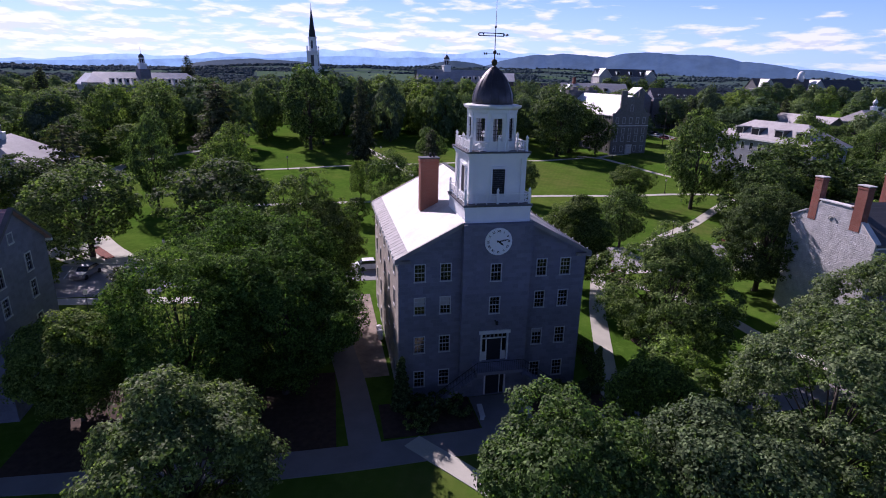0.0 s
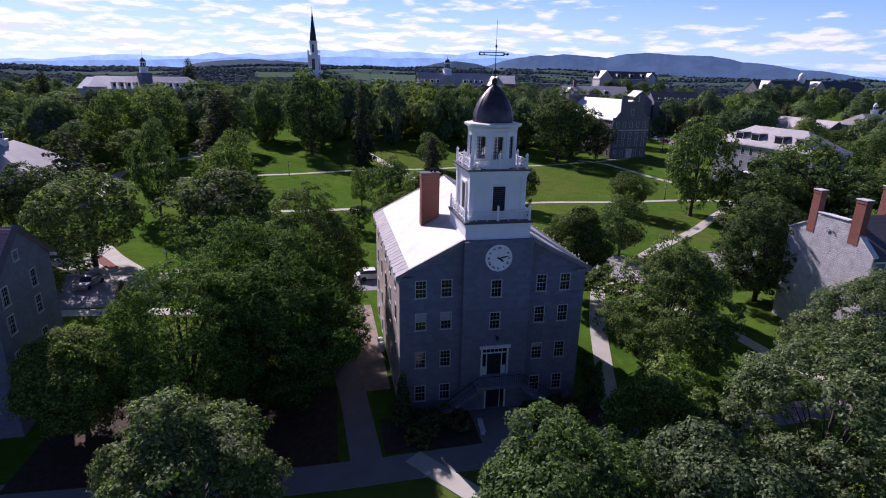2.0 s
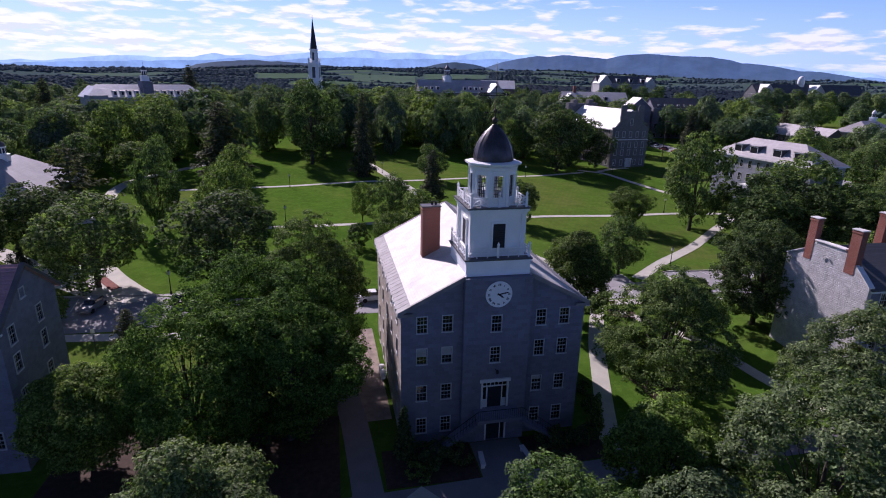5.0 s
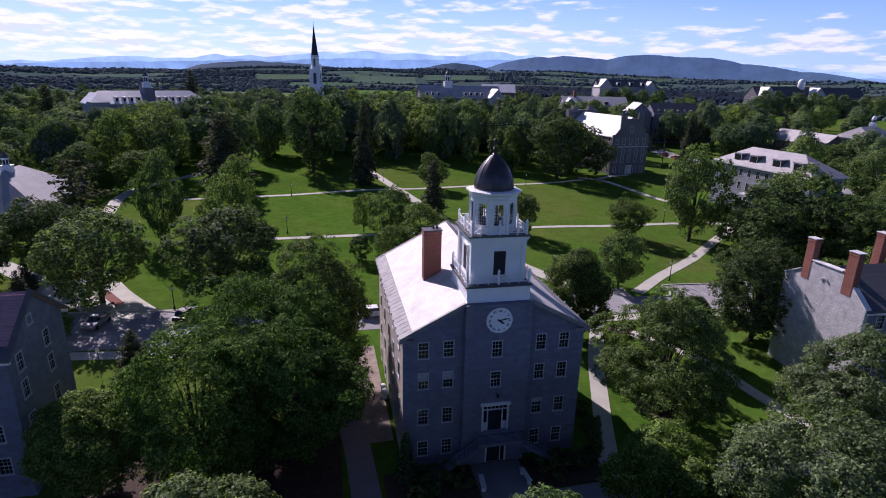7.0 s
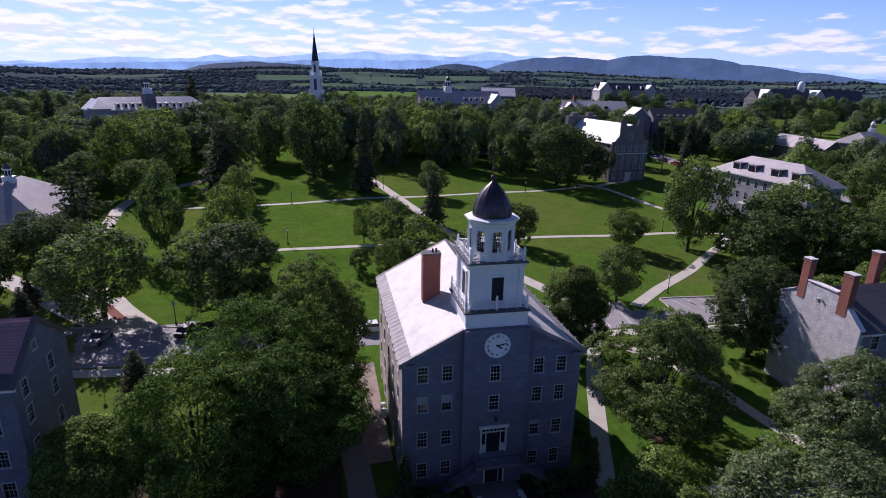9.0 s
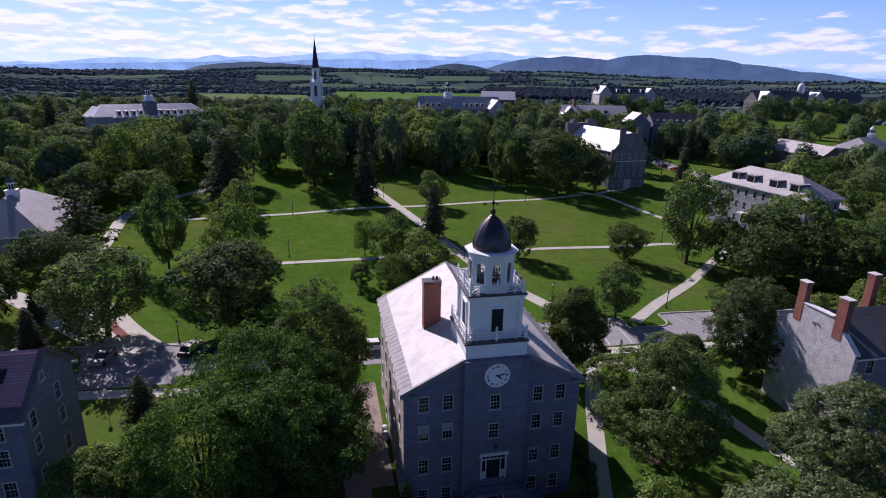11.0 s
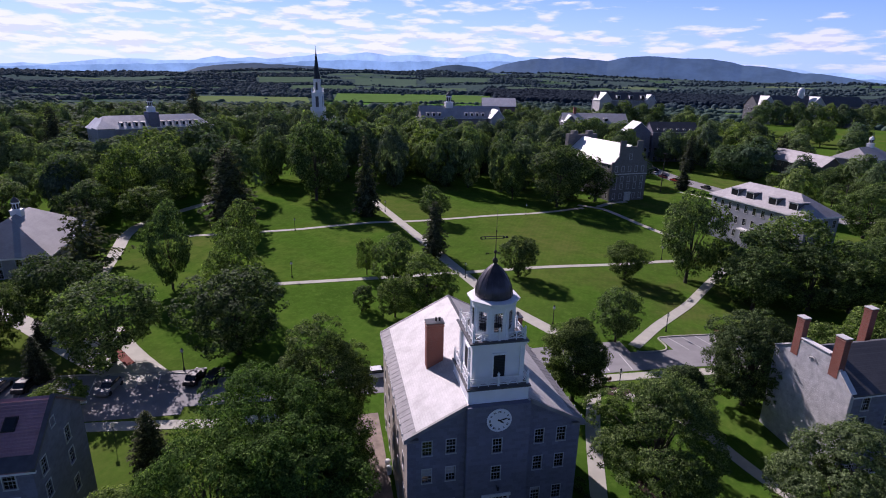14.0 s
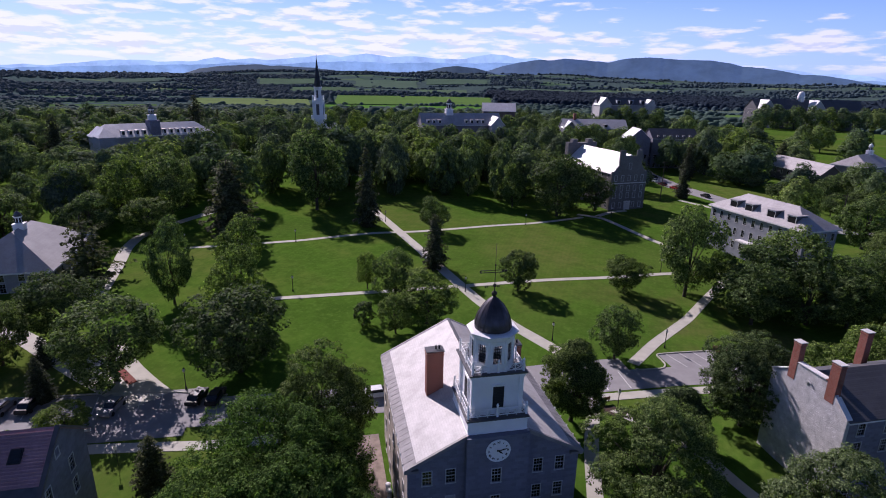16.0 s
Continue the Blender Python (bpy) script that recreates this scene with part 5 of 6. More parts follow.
# long white hall with dormers and cupola, far west
HALL_SLATE = make_slate("sheen_pale_slate", ((0.60, 0.59, 0.60), (0.68, 0.67, 0.675), (0.56, 0.55, 0.55)), 0.24, 0.3, 0.38, 0.7)
hep = house("long_dormered_hall", "long pale hall with grey dormered roof and cupola", pose(-87.1, 220.1, 3.0, 0, 0, 31), 45.5, 15.0, 18.5, 22.9, worn("cream_wall", (0.30, 0.31, 0.35), 0.8, 0.15, 0.6, 6), HALL_SLATE, (6.0, 9.8, 13.6), 17, 4, (1.2, 2.0, 2, 4), hip=5.5, over=0.5, dormers=(-12.9, -10.2, -7.6, -4.9, 2.9, 5.6, 8.3, 11.0, 13.7, 16.4), dorm=(1.3, 1.75), dorm_mat=WHITE_TRIM, dorm_roof=SLATE_DARK, roof_label="pale grey slate roof")
part("tower_block", boxes((-2.7, 1.2, -7.7, -1.0, -1, 24.4)), LIMESTONE, hep, "dark stone entrance block")
cupola(hep, -0.75, -4.3, 24.2, 1.0, 2.6, LEAD)
part("wing_wall", boxes((-23.75, -17.85, -17.0, -6.3, -1, 19.3)), worn("cream_wing_wall", (0.30, 0.31, 0.35), 0.8, 0.15, 0.6, 6), hep, "pale stone wall of the cross wing")
bm = bmesh.new()
low = [bm.verts.new(p) for p in ((-24.25, -17.5, 19.3), (-17.35, -17.5, 19.3), (-17.35, -1.0, 19.3), (-24.25, -1.0, 19.3))]
top = [bm.verts.new((-20.75, -12.0, 22.6)), bm.verts.new((-20.75, -1.0, 22.6))]
for f in ((low[0], low[1], top[0]), (low[1], low[2], top[1], top[0]), (low[2], low[3], top[1]), (low[3], low[0], top[0], top[1]), low[::-1]):
    bm.faces.new(f)
bmesh.ops.recalc_face_normals(bm, faces=bm.faces)
part("wing_roof", bm, HALL_SLATE, hep, "pale grey hipped roof of the cross wing")
for u in (-22.45, -20.75, -19.05):
    for z in (9.8, 13.6):
        add_window(hep, face_pose("-y", u, -17.0, z), 1.0, 1.9, 2, 4, 0.1)

def cross_wing(parent, x, w, eave, top, y0, y1, wall, roof, label):
    """A wing set across a long hall: gabled wall to the front, two roof slopes proud of it."""
    bm = bmesh.new()
    prism(bm, [(x - w / 2, 0), (x + w / 2, 0), (x + w / 2, eave), (x, top), (x - w / 2, eave)], y0, y1, "y")
    wing = part("cross_wing", bm, wall, parent, label)
    for sx in (-1, 1):
        bm = bmesh.new()
        o = sx * (w / 2 + 0.5)
        dz = (top - eave) / (w / 2) * 0.5
        prism(bm, [(x, top + 0.05), (x + o, eave - dz + 0.05), (x + o, eave - dz + 0.35), (x, top + 0.35)], y0 - 0.5, y1, "y")
        part("wing_slope", bm, roof, wing, "pale sunlit roof slope")
    return wing


# halls behind the wood, middle distance
mid = house("distant_dormered_hall", "distant hall with bright dormers and white cupola among trees", pose(51.0, 233, 3.0, 0, 0, 2), 40.0, 13.0, 22.0, 27.0, worn("dull_wall", (0.25, 0.23, 0.24), 0.85, 0.2, 0.5, 5), DULL_SLATE, (3.0, 7.0, 11.0), 12, 3, (1.2, 2.0, 2, 2), over=0.5, dormers=(-17, -14.2, -11.4, 2, 4.8, 7.6, 10.4, 15), dorm=(1.5, 1.6), dorm_mat=WHITE)
cupola(mid, -5.5, 0, 26.0, 1.25, 1.5, LEAD)
PALE_STONE = worn("far_pale_stone", (0.50, 0.49, 0.47), 0.85, 0.15, 0.4, 4)
BRIGHT_ROOF = worn("bright_standing_roof", (0.72, 0.72, 0.71), 0.4, 0.1, 0.5, 8)
cross_wing(mid, 16.5, 6.5, 22.0, 25.6, -11.0, 2.0, PALE_STONE, BRIGHT_ROOF, "pale end wing with a bright roof")
barn = house("red_roofed_barn", "distant barn-like hall with a broad pale roof", pose(111, 362, 3.6, 0, 0, -14), 23, 18, 21, 26.0, worn("barn_wall", (0.16, 0.12, 0.12), 0.9, 0.2, 0.5, 5), HALL_SLATE, (8.0, 14.0), 6, 3, (1.4, 2.2, 2, 2), over=0.8)
grey_a = house("grey_dormered_hall", "grey stone hall with a bright slope and roof lights", pose(142, 271, 1, 0, 0, -12), 37, 15, 19.0, 23.6, LIMESTONE, PALE_SLATE, (3.0, 7.0, 11.0), 9, 3, (1.2, 2.0, 2, 2), over=0.5, dormers=(-3, 1.5, 6), dorm=(2.2, 1.8))
chimney(grey_a, -12, -10.5, -1, 1, 20, 27.0)
cross_wing(grey_a, -15.2, 7, 19.0, 22.6, -10, 0, LIMESTONE, BRIGHT_ROOF, "grey end wing with a bright roof slope")
grey_b = house("grey_studio_hall", "long dark hall with a row of small bright roof lights", pose(163, 223.5, 1, 0, 0, -8), 24, 12, 18.0, 22.3, LIMESTONE, SLATE_DARK, (3.0, 7.5), 6, 3, (1.2, 2.0, 2, 2), over=0.4, dormers=(-9, -5.6, -2.2, 1.2, 4.6, 8.0), dorm=(1.1, 0.9), dorm_mat=WHITE)
bright = house("bright_roofed_annex", "low annex with a bright white metal roof", pose(144.5, 226, 1, 0, 0, 78), 13, 11, 17.5, 22.4, LIMESTONE, worn("white_roof", (0.72, 0.72, 0.70), 0.4, 0.1, 0.5, 8), (3.0, 7.5), 3, 3, (1.2, 2.0, 2, 2), over=0.4)
far_a = house("distant_gabled_hall", "distant pale hall with steep white gables and chimneys", pose(212, 362, 5, 0, 0, -6), 46, 13, 24.5, 29.5, worn("far_wall", (0.30, 0.30, 0.33), 0.85, 0.2, 0.4, 4), SLATE_DARK, (4.0, 9.0, 14.0), 14, 3, (1.4, 2.2, 2, 2), over=0.5, dormers=(-20, -16, -7, 3, 12, 20), dorm=(2.6, 2.8), dorm_mat=WHITE)
cross_wing(far_a, -19, 9, 24.5, 29.6, -11, 2, PALE_STONE, BRIGHT_ROOF, "white gabled end wing")
cross_wing(far_a, 17, 7, 24.5, 28.4, -9, 2, PALE_STONE, BRIGHT_ROOF, "white gabled end wing")
far_b = house("distant_science_hall", "very large distant hall with dark roofs and pale gable ends", pose(502, 492.5, -3, 0, 0, -8), 122, 24, 24, 34, worn("far_stone", (0.12, 0.12, 0.13), 0.85, 0.2, 0.4, 4), SLATE_DARK, (6.0, 12.0, 18.0), 18, 4, (1.6, 2.6, 2, 2), over=0.5)
for x in (-52, 4):
    cross_wing(far_b, x, 17, 24, 33.4, -17, 8, PALE_STONE, BRIGHT_ROOF, "pale stone cross gable")
bm = bmesh.new()
lathe(bm, [(3.5, 30), (3.5, 38), (3.4, 39.4), (2.7, 41.2), (1.4, 42.3), (0.2, 42.6)], 20, (-6, 0))
part("observatory_dome", bm, WHITE, far_b, "white round observatory dome", smooth=True)
low_a = house("low_roofed_wing", "low building under a long pale grey roof", pose(202.3, 176.6, 0.5, 0, 0, -97), 36, 10, 9.0, 12.9, worn("low_wall", (0.15, 0.13, 0.13), 0.9, 0.2, 0.6, 6), DULL_SLATE, (2.0, 5.5), 8, 3, (1.2, 1.8, 2, 2), over=0.8)
low_b = house("cupola_hall", "grey hipped hall with a small white cupola", pose(233.5, 174.5, 0.5, 0, 0, 20), 26, 15, 11.0, 15.4, worn("low_wall_pale", (0.28, 0.27, 0.28), 0.85, 0.2, 0.6, 6), DULL_SLATE, (2.0, 5.5), 8, 4, (1.2, 1.8, 2, 2), hip=6, over=0.7)
cupola(low_b, 4, 0, 15.0, 0.85, 0.6, WHITE)
side_house = house("flat_grey_house", "grey building glimpsed between the trees", pose(-128, 150, 2, 0, 0, 20), 24, 14, 8, 12.5, worn("side_wall", (0.4, 0.4, 0.42), 0.85, 0.2, 0.6, 6), SLATE, (2.0, 5.0), 6, 3, (1.1, 1.7, 2, 2), over=0.5)
import itertools


# ---- trees ----
def leaf_mesh(name, c, n, size, material, rng, aspect=0.62, single=False):
    """Folded leaf sprays: c places, n normals, size lengths."""
    N = len(c)
    n = n / np.linalg.norm(n, axis=1, keepdims=True)
    r = rng.normal(size=(N, 3))
    u = np.cross(n, r)
    u /= np.linalg.norm(u, axis=1, keepdims=True) + 1e-9
    v = np.cross(n, u)
    s = size[:, None]
    fold = n * s * 0.16
    P = np.stack([c - u * s * 0.5, c - v * s * aspect * 0.5 + fold, c + u * s * 0.5, c + v * s * aspect * 0.5 + fold], axis=1).reshape(-1, 3)
    idx = np.arange(N) * 4
    if single:                                       # one pointed blade, for trees further off
        P = np.stack([c - u * s * 0.5, c + u * s * 0.5 + fold, c + v * s * aspect * 0.9 + fold], axis=1).reshape(-1, 3)
        tri = np.arange(N * 3)
    else:
        tri = np.stack([idx, idx + 1, idx + 2, idx, idx + 2, idx + 3], axis=1).reshape(-1)
    me = bpy.data.meshes.new(name)
    me.vertices.add(len(P))
    me.vertices.foreach_set("co", P.astype(np.float32).ravel())
    me.loops.add(len(tri))
    me.loops.foreach_set("vertex_index", tri.astype(np.int32))
    me.polygons.add(len(tri) // 3)
    me.polygons.foreach_set("loop_start", np.arange(0, len(tri), 3, dtype=np.int32))
    me.polygons.foreach_set("loop_total", np.full(len(tri) // 3, 3, dtype=np.int32))
    me.materials.append(material)
    me.update(calc_edges=True)
    return me


def ball(rng, n):
    d = rng.normal(size=(n, 3))
    return d / np.linalg.norm(d, axis=1, keepdims=True)


def crown_arrays(rng, r, h, base, lobes, clumps, leaves, leaf, clump_r=0.6, top_heavy=0.0, ragged=0.35, calm=0.0, cone=0.15):
    """Lobes round the crown, leaf rosettes over each lobe, blades over the outer side of each rosette."""
    zc, az = base + (h - base) * (0.47 + top_heavy), (h - base) * 0.5
    ax = np.array([r, r, az])
    k = np.arange(lobes) + 0.5
    phi = np.arccos(1 - 2 * k / lobes)
    th = math.pi * (1 + 5 ** 0.5) * k + rng.uniform(0, 6)
    d = np.stack([np.cos(th) * np.sin(phi), np.sin(th) * np.sin(phi), np.cos(phi)], axis=1) + rng.normal(size=(lobes, 3)) * 0.25
    d /= np.linalg.norm(d, axis=1, keepdims=True)
    up = np.maximum(d[:, 2], 0.0)
    taper = np.stack([1 - cone * up, 1 - cone * up, 1 - 0.15 * up], axis=1)
    reach = rng.uniform(0.80 - ragged, 0.84, size=(lobes, 1))
    lc = d * ax * reach * taper
    lr = rng.uniform(0.25, 0.43, size=lobes) * (r + az) / 2 * (1 - 0.5 * (cone - 0.15) * up)
    C, Nn, S = [], [], []
    for i in range(lobes):
        dd = ball(rng, clumps * 3)
        dd = dd[(dd @ d[i]) > -0.2][:clumps]
        cc = lc[i] + dd * lr[i] * rng.uniform(0.74, 1.08, size=(len(dd), 1)) * np.array([1, 1, 0.85])
        for c0, d0 in zip(cc, dd):
            cr = clump_r * rng.uniform(0.55, 1.3)
            face = d0 * 0.7 + d[i] * 0.4 + np.array([0, 0, 0.55])
            q = ball(rng, leaves * 2)
            q = q[(q @ face) > -0.25][:leaves]
            m = len(q)
            p = q * rng.uniform(0.55, 1.05, size=(m, 1)) * cr * np.array([1, 1, 0.7])
            C.append(c0 + p)
            Nn.append((0.85 - 0.45 * calm) * q + (0.45 + 0.3 * calm) * d0 + 0.3 * calm * d[i] + np.array([0, 0, 0.45]) + rng.normal(size=(m, 3)) * (0.33 - 0.17 * calm))
            S.append(leaf * rng.uniform(0.6, 1.3, size=m))
    C = np.concatenate(C) + np.array([0, 0, zc])
    return C, np.concatenate(Nn), np.concatenate(S), lc + np.array([0, 0, zc])


def trunk_mesh(rng, h, base, lobes_at, thick):
    bm = bmesh.new()
    lean = rng.normal(size=2) * 0.03 * h
    fork = base + (h - base) * 0.25
    spine = [(0, 0, -0.6), (lean[0] * 0.1, lean[1] * 0.1, 0.25), (lean[0] * 0.4, lean[1] * 0.4, fork * 0.6), (lean[0], lean[1], fork), (lean[0] * 1.2, lean[1] * 1.2, base + (h - base) * 0.6)]
    tube(bm, spine, [thick * 1.5, thick, thick * 0.85, thick * 0.7, thick * 0.18], 8)
    lobes_at = lobes_at[::2] if len(lobes_at) < 24 else lobes_at
    order = sorted(range(len(lobes_at)), key=lambda i: lobes_at[i][2])
    for i in order:
        e = lobes_at[i]
        z0 = min(base * 0.8 + (e[2] - base) * 0.25, fork * 1.4)
        z0 = max(z0, base * 0.55)
        a = (lean[0] * min(1, z0 / fork), lean[1] * min(1, z0 / fork), z0)
        mid_p = (a[0] * 0.5 + e[0] * 0.5, a[1] * 0.5 + e[1] * 0.5, a[2] * 0.42 + e[2] * 0.58)
        end_p = tuple(p * 0.25 + q * 0.75 for p, q in zip(mid_p, e))
        tube(bm, [a, mid_p, end_p], [thick * 0.3, thick * 0.17, thick * 0.05], 5)
    return mesh_of("trunk", bm, BARK, smooth=True)


def maple_meshes(seed, r, h, base, lobes, clumps, leaves, leaf, material=None, clump_r=0.6, thick=None, single=False, calm=0.0, cone=0.15):
    rng = np.random.default_rng(seed)
    C, n, s, lc = crown_arrays(rng, r, h, base, lobes, clumps, leaves, leaf, clump_r, calm=calm, cone=cone)
    return leaf_mesh("crown", C, n, s, material or LEAF, rng, 0.8 if single else 0.62, single), trunk_mesh(rng, h, base, lc, thick or 0.022 * h)


def spruce_meshes(seed, r, h, levels, leaf, material=None, arms_low=15, droop=0.32, full=0.62):
    rng = np.random.default_rng(seed)
    C, n, s = [], [], []
    for k in range(levels):
        f = k / levels
        z = h * (0.04 + 0.95 * f)
        rad = r * (1 - f) ** full * min(1.0, 0.72 + 2 * f) * rng.uniform(0.66, 1.1) + 0.12
        arms = max(6, int(arms_low * (1 - f * 0.55)))
        for a in rng.uniform(0, 6.28) + np.arange(arms) * 6.283 / arms + rng.normal(size=arms) * 0.2:
            rr = rad * rng.uniform(0.5, 1.15)
            m = max(6, int(2.6 * rr / (leaf * 0.33)))
            t = rng.uniform(0.1, 1, m) ** 0.8
            w = rng.normal(size=m) * 0.2 * rr * (1.15 - t)
            x = np.cos(a) * rr * t - np.sin(a) * w
            y = np.sin(a) * rr * t + np.cos(a) * w
            zz = z - droop * rr * t + 0.12 * rr * t * t - np.abs(rng.normal(size=m)) * 0.2
            C.append(np.stack([x, y, zz], 1))
            n.append(np.stack([np.cos(a) * 0.7 * np.ones(m), np.sin(a) * 0.7 * np.ones(m), 0.8 * np.ones(m)], 1) + rng.normal(size=(m, 3)) * 0.3)
            s.append(leaf * rng.uniform(0.7, 1.4, m) * (1 - 0.35 * f))
    bm = bmesh.new()
    tube(bm, [(0, 0, -0.6), (0, 0, h * 0.4), (0, 0, h * 0.98)], [0.018 * h, 0.012 * h, 0.02], 7)
    return leaf_mesh("crown", np.concatenate(C), np.concatenate(n), np.concatenate(s), material or NEEDLE, rng, 0.6, True), mesh_of("trunk", bm, BARK, smooth=True)


def plant(name, meshes, x, y, turn=0.0, s=(1, 1, 1), label="", group="", category="tree"):
    t = empty(name, Matrix.Translation((x, y, ground_z(x, y))) @ Matrix.Rotation(turn, 4, "Z") @ Matrix.Diagonal((*s, 1)), label, category, group)
    part("trunk", meshes[1], None, t)
    part("crown", meshes[0], None, t)
    return t


# trees close to the camera, each with its own crown: x, y, height, radius, clear stem, leaf colour, label
NEAR = [
    (-22.6, -13.4, 12.0, 5.2, 1.6, LEAF_NEAR, "broad maple with grey-green leaves by the front walk"),
    (-1.6, -19.8, 11.7, 5.6, 2.0, LEAF_BRIGHT, "round-topped green maple in front of the hall"),
    (17.2, -18.6, 15.2, 6.8, 1.4, LEAF_NEAR, "large spreading maple on the front lawn"),
    (6.2, -21.5, 12.2, 4.6, 1.6, LEAF_NEAR, "round-topped green maple on the front lawn"),
    (33.7, -6.2, 13.0, 6.0, 1.6, LEAF_NEAR, "leafy maple in front of the rubble dormitory"),
    (30.0, 14.0, 8.6, 3.0, 0.8, LEAF_DARK, "small dark maple between the walks"),
    (10.5, -11.4, 9.6, 4.4, 0.9, LEAF_BRIGHT, "small maple with layered boughs"),
    (21.0, 4.7, 14.6, 8.4, 1.0, LEAF, "wide loose-crowned tree beside the hall"),
    (-25.2, 1.6, 16.4, 6.8, 0.2, LEAF_SHADE, "very large dark green maple beside the hall"),
    (-18.0, 2.6, 15.6, 6.2, 0.6, LEAF_SHADE, "very large dark green maple beside the hall"),
    (-20.9, 9.5, 17.2, 7.2, 0.8, LEAF_SHADE, "very large dark green maple beside the hall"),
    (-15.6, 9.4, 14.4, 4.6, 0.3, LEAF_SHADE, "dark leafy maple close to the hall's west wall"),
    (-33.7, 1.4, 10.2, 4.4, 1.2, LEAF_LIGHT, "small light green tree by the dormitory gable"),
    (-16.0, 16.2, 17.4, 5.5, 1.6, LEAF_DARK, "dense dark maple behind the hall's west side"),
    (40.2, 14.8, 15.1, 5.5, 1.3, LEAF_DARK, "tall maple beside the rubble gable"),
    (17.6, 20.4, 14.4, 4.0, 1.4, LEAF_DARK, "dark dense maple at the hall's rear corner"),
    (-38.5, -16.0, 8.0, 3.8, 1.2, LEAF_LIGHT, "small light green tree at the walk's edge"),
]
for k, (x, y, h, r, base, leafmat, label) in enumerate(NEAR):
    big = (r / 5.0) ** 2
    loose = 0.9 if "loose" in label else 1.0
    ms = maple_meshes(131 if k == 2 else 100 + k + (k > 3), r, h, base, int(24 + 7 * big) + (9 if leafmat in (LEAF_SHADE, LEAF_DARK) else 0), int((30 if leafmat is LEAF_SHADE else 38) * loose), 52, 0.205, leafmat, 0.68 if leafmat is LEAF_SHADE else 0.58, 0.022 * h, True, 0.0, 0.85 if "loose" in label or "corner" in label else 0.15)
    plant("maple_tree", ms, x, y, 0, label=label, group="trees round the hall")

MAPLES = [maple_meshes(7 + k, 5.0, 12.0, 0.9, 26, 25, 22, 0.31, m, 0.66, None, True) for k, m in enumerate((LEAF, LEAF, LEAF_LIGHT, LEAF_DARK))]
FARM = [maple_meshes(37 + k, 5.0, 12.0, 0.5, 20, 20, 11, 0.6, m, 0.9, None, True, 1.0) for k, m in enumerate((LEAF_WOOD, LEAF_WOOD, LEAF_WOOD_DARK, LEAF_WOOD_LIGHT))]
SPRUCES = [spruce_meshes(60 + k, 3.2, 14.0, 26, 0.5, full=0.5 - 0.06 * k) for k in range(2)]
PINE = spruce_meshes(65, 3.2, 7.4, 11, 0.42, None, 10, 0.08, 0.55)


def maple(x, y, h, r, kind=0, far=False, label="green leafy maple on the campus lawn", group="lawn trees"):
    rng = random.Random(int(x * 31 + y * 17))
    ms = (FARM if far else MAPLES)[kind % 4]
    k = r / 5.2
    return plant("maple_tree", ms, x, y, rng.uniform(0, 6.28), (k, k * rng.uniform(0.92, 1.08), h / 12.0), label, group)


def wood_tree(x, y, h, r, kind, label, group):
    rng = random.Random(int(x * 31 + y * 17))
    k = r / 5.2
    return plant("oak_tree", FARM[kind % 4], x, y, rng.uniform(0, 6.28), (k, k * rng.uniform(0.92, 1.08), h / 12.0), label, group)


def spruce(x, y, h, r, label="dark green spruce with drooping boughs"):
    rng = random.Random(int(x * 13 + y * 7))
    return plant("spruce_tree", SPRUCES[rng.randrange(2)], x, y, rng.uniform(0, 6.28), (r / 3.2, r / 3.2, h / 14.0), label, "spruces")


# x, y, height, radius, leaf kind
QUAD_TREES = [
    (26.0, 67.3, 10.9, 4.2, 3), (32.2, 35.4, 10.6, 4.1, 1), (-6.7, 73.4, 9.3, 2.5, 2), (-1.5, 65.3, 12.3, 4.3, 1), (3.2, 54, 11.2, 5.6, 0), (-3.2, 51, 8.6, 3.2, 2), (16.2, 115.5, 11.2, 4.7, 0),
]
WEST_TREES = [
    (-45.6, 71, 19.4, 4.6, 0), (-29.0, 41.5, 16.0, 8.0, 3), (-32.2, 60, 16.0, 5.7, 0), (-34.6, 85, 15.6, 5.2, 0), (-47.0, 41.8, 14.4, 7.9, 1), (-60.4, 58, 14.2, 6.8, 3),
    (-66.0, 49.6, 13.0, 5.2, 3), (-48.8, 28.5, 5.4, 3.2, 2), (-78, 120, 14, 7, 0), (-112, 100, 15, 7, 3), (-70, 36, 12, 5.2, 3), (-52, 20.5, 7.0, 3.0, 2),
    ]
EAST_TREES = [
    (62.4, 60, 21.8, 7.2, 1), (80.5, 52.1, 18.5, 8.6, 1), (71.7, 51, 15.6, 8.4, 0), (91, 46.2, 13.1, 6.4, 0), (104, 50, 13, 6.0, 1), (136.1, 84, 17.4, 8.0, 0),
    (120, 62, 14, 7, 3), (112, 52, 13, 6.2, 0), (56, 17, 11, 5, 0), (50, 22, 10, 4.4, 3), (66, 20, 12, 5.0, 1), (67, 45, 13.5, 7.4, 1),
    (78, 43, 13.5, 7.4, 0), (85, 40.5, 12, 6.4, 0), (95, 36, 9, 4.2, 2),
]
EAST_TREES_MORE = [
    (100, 40, 12, 6.2, 3),
]
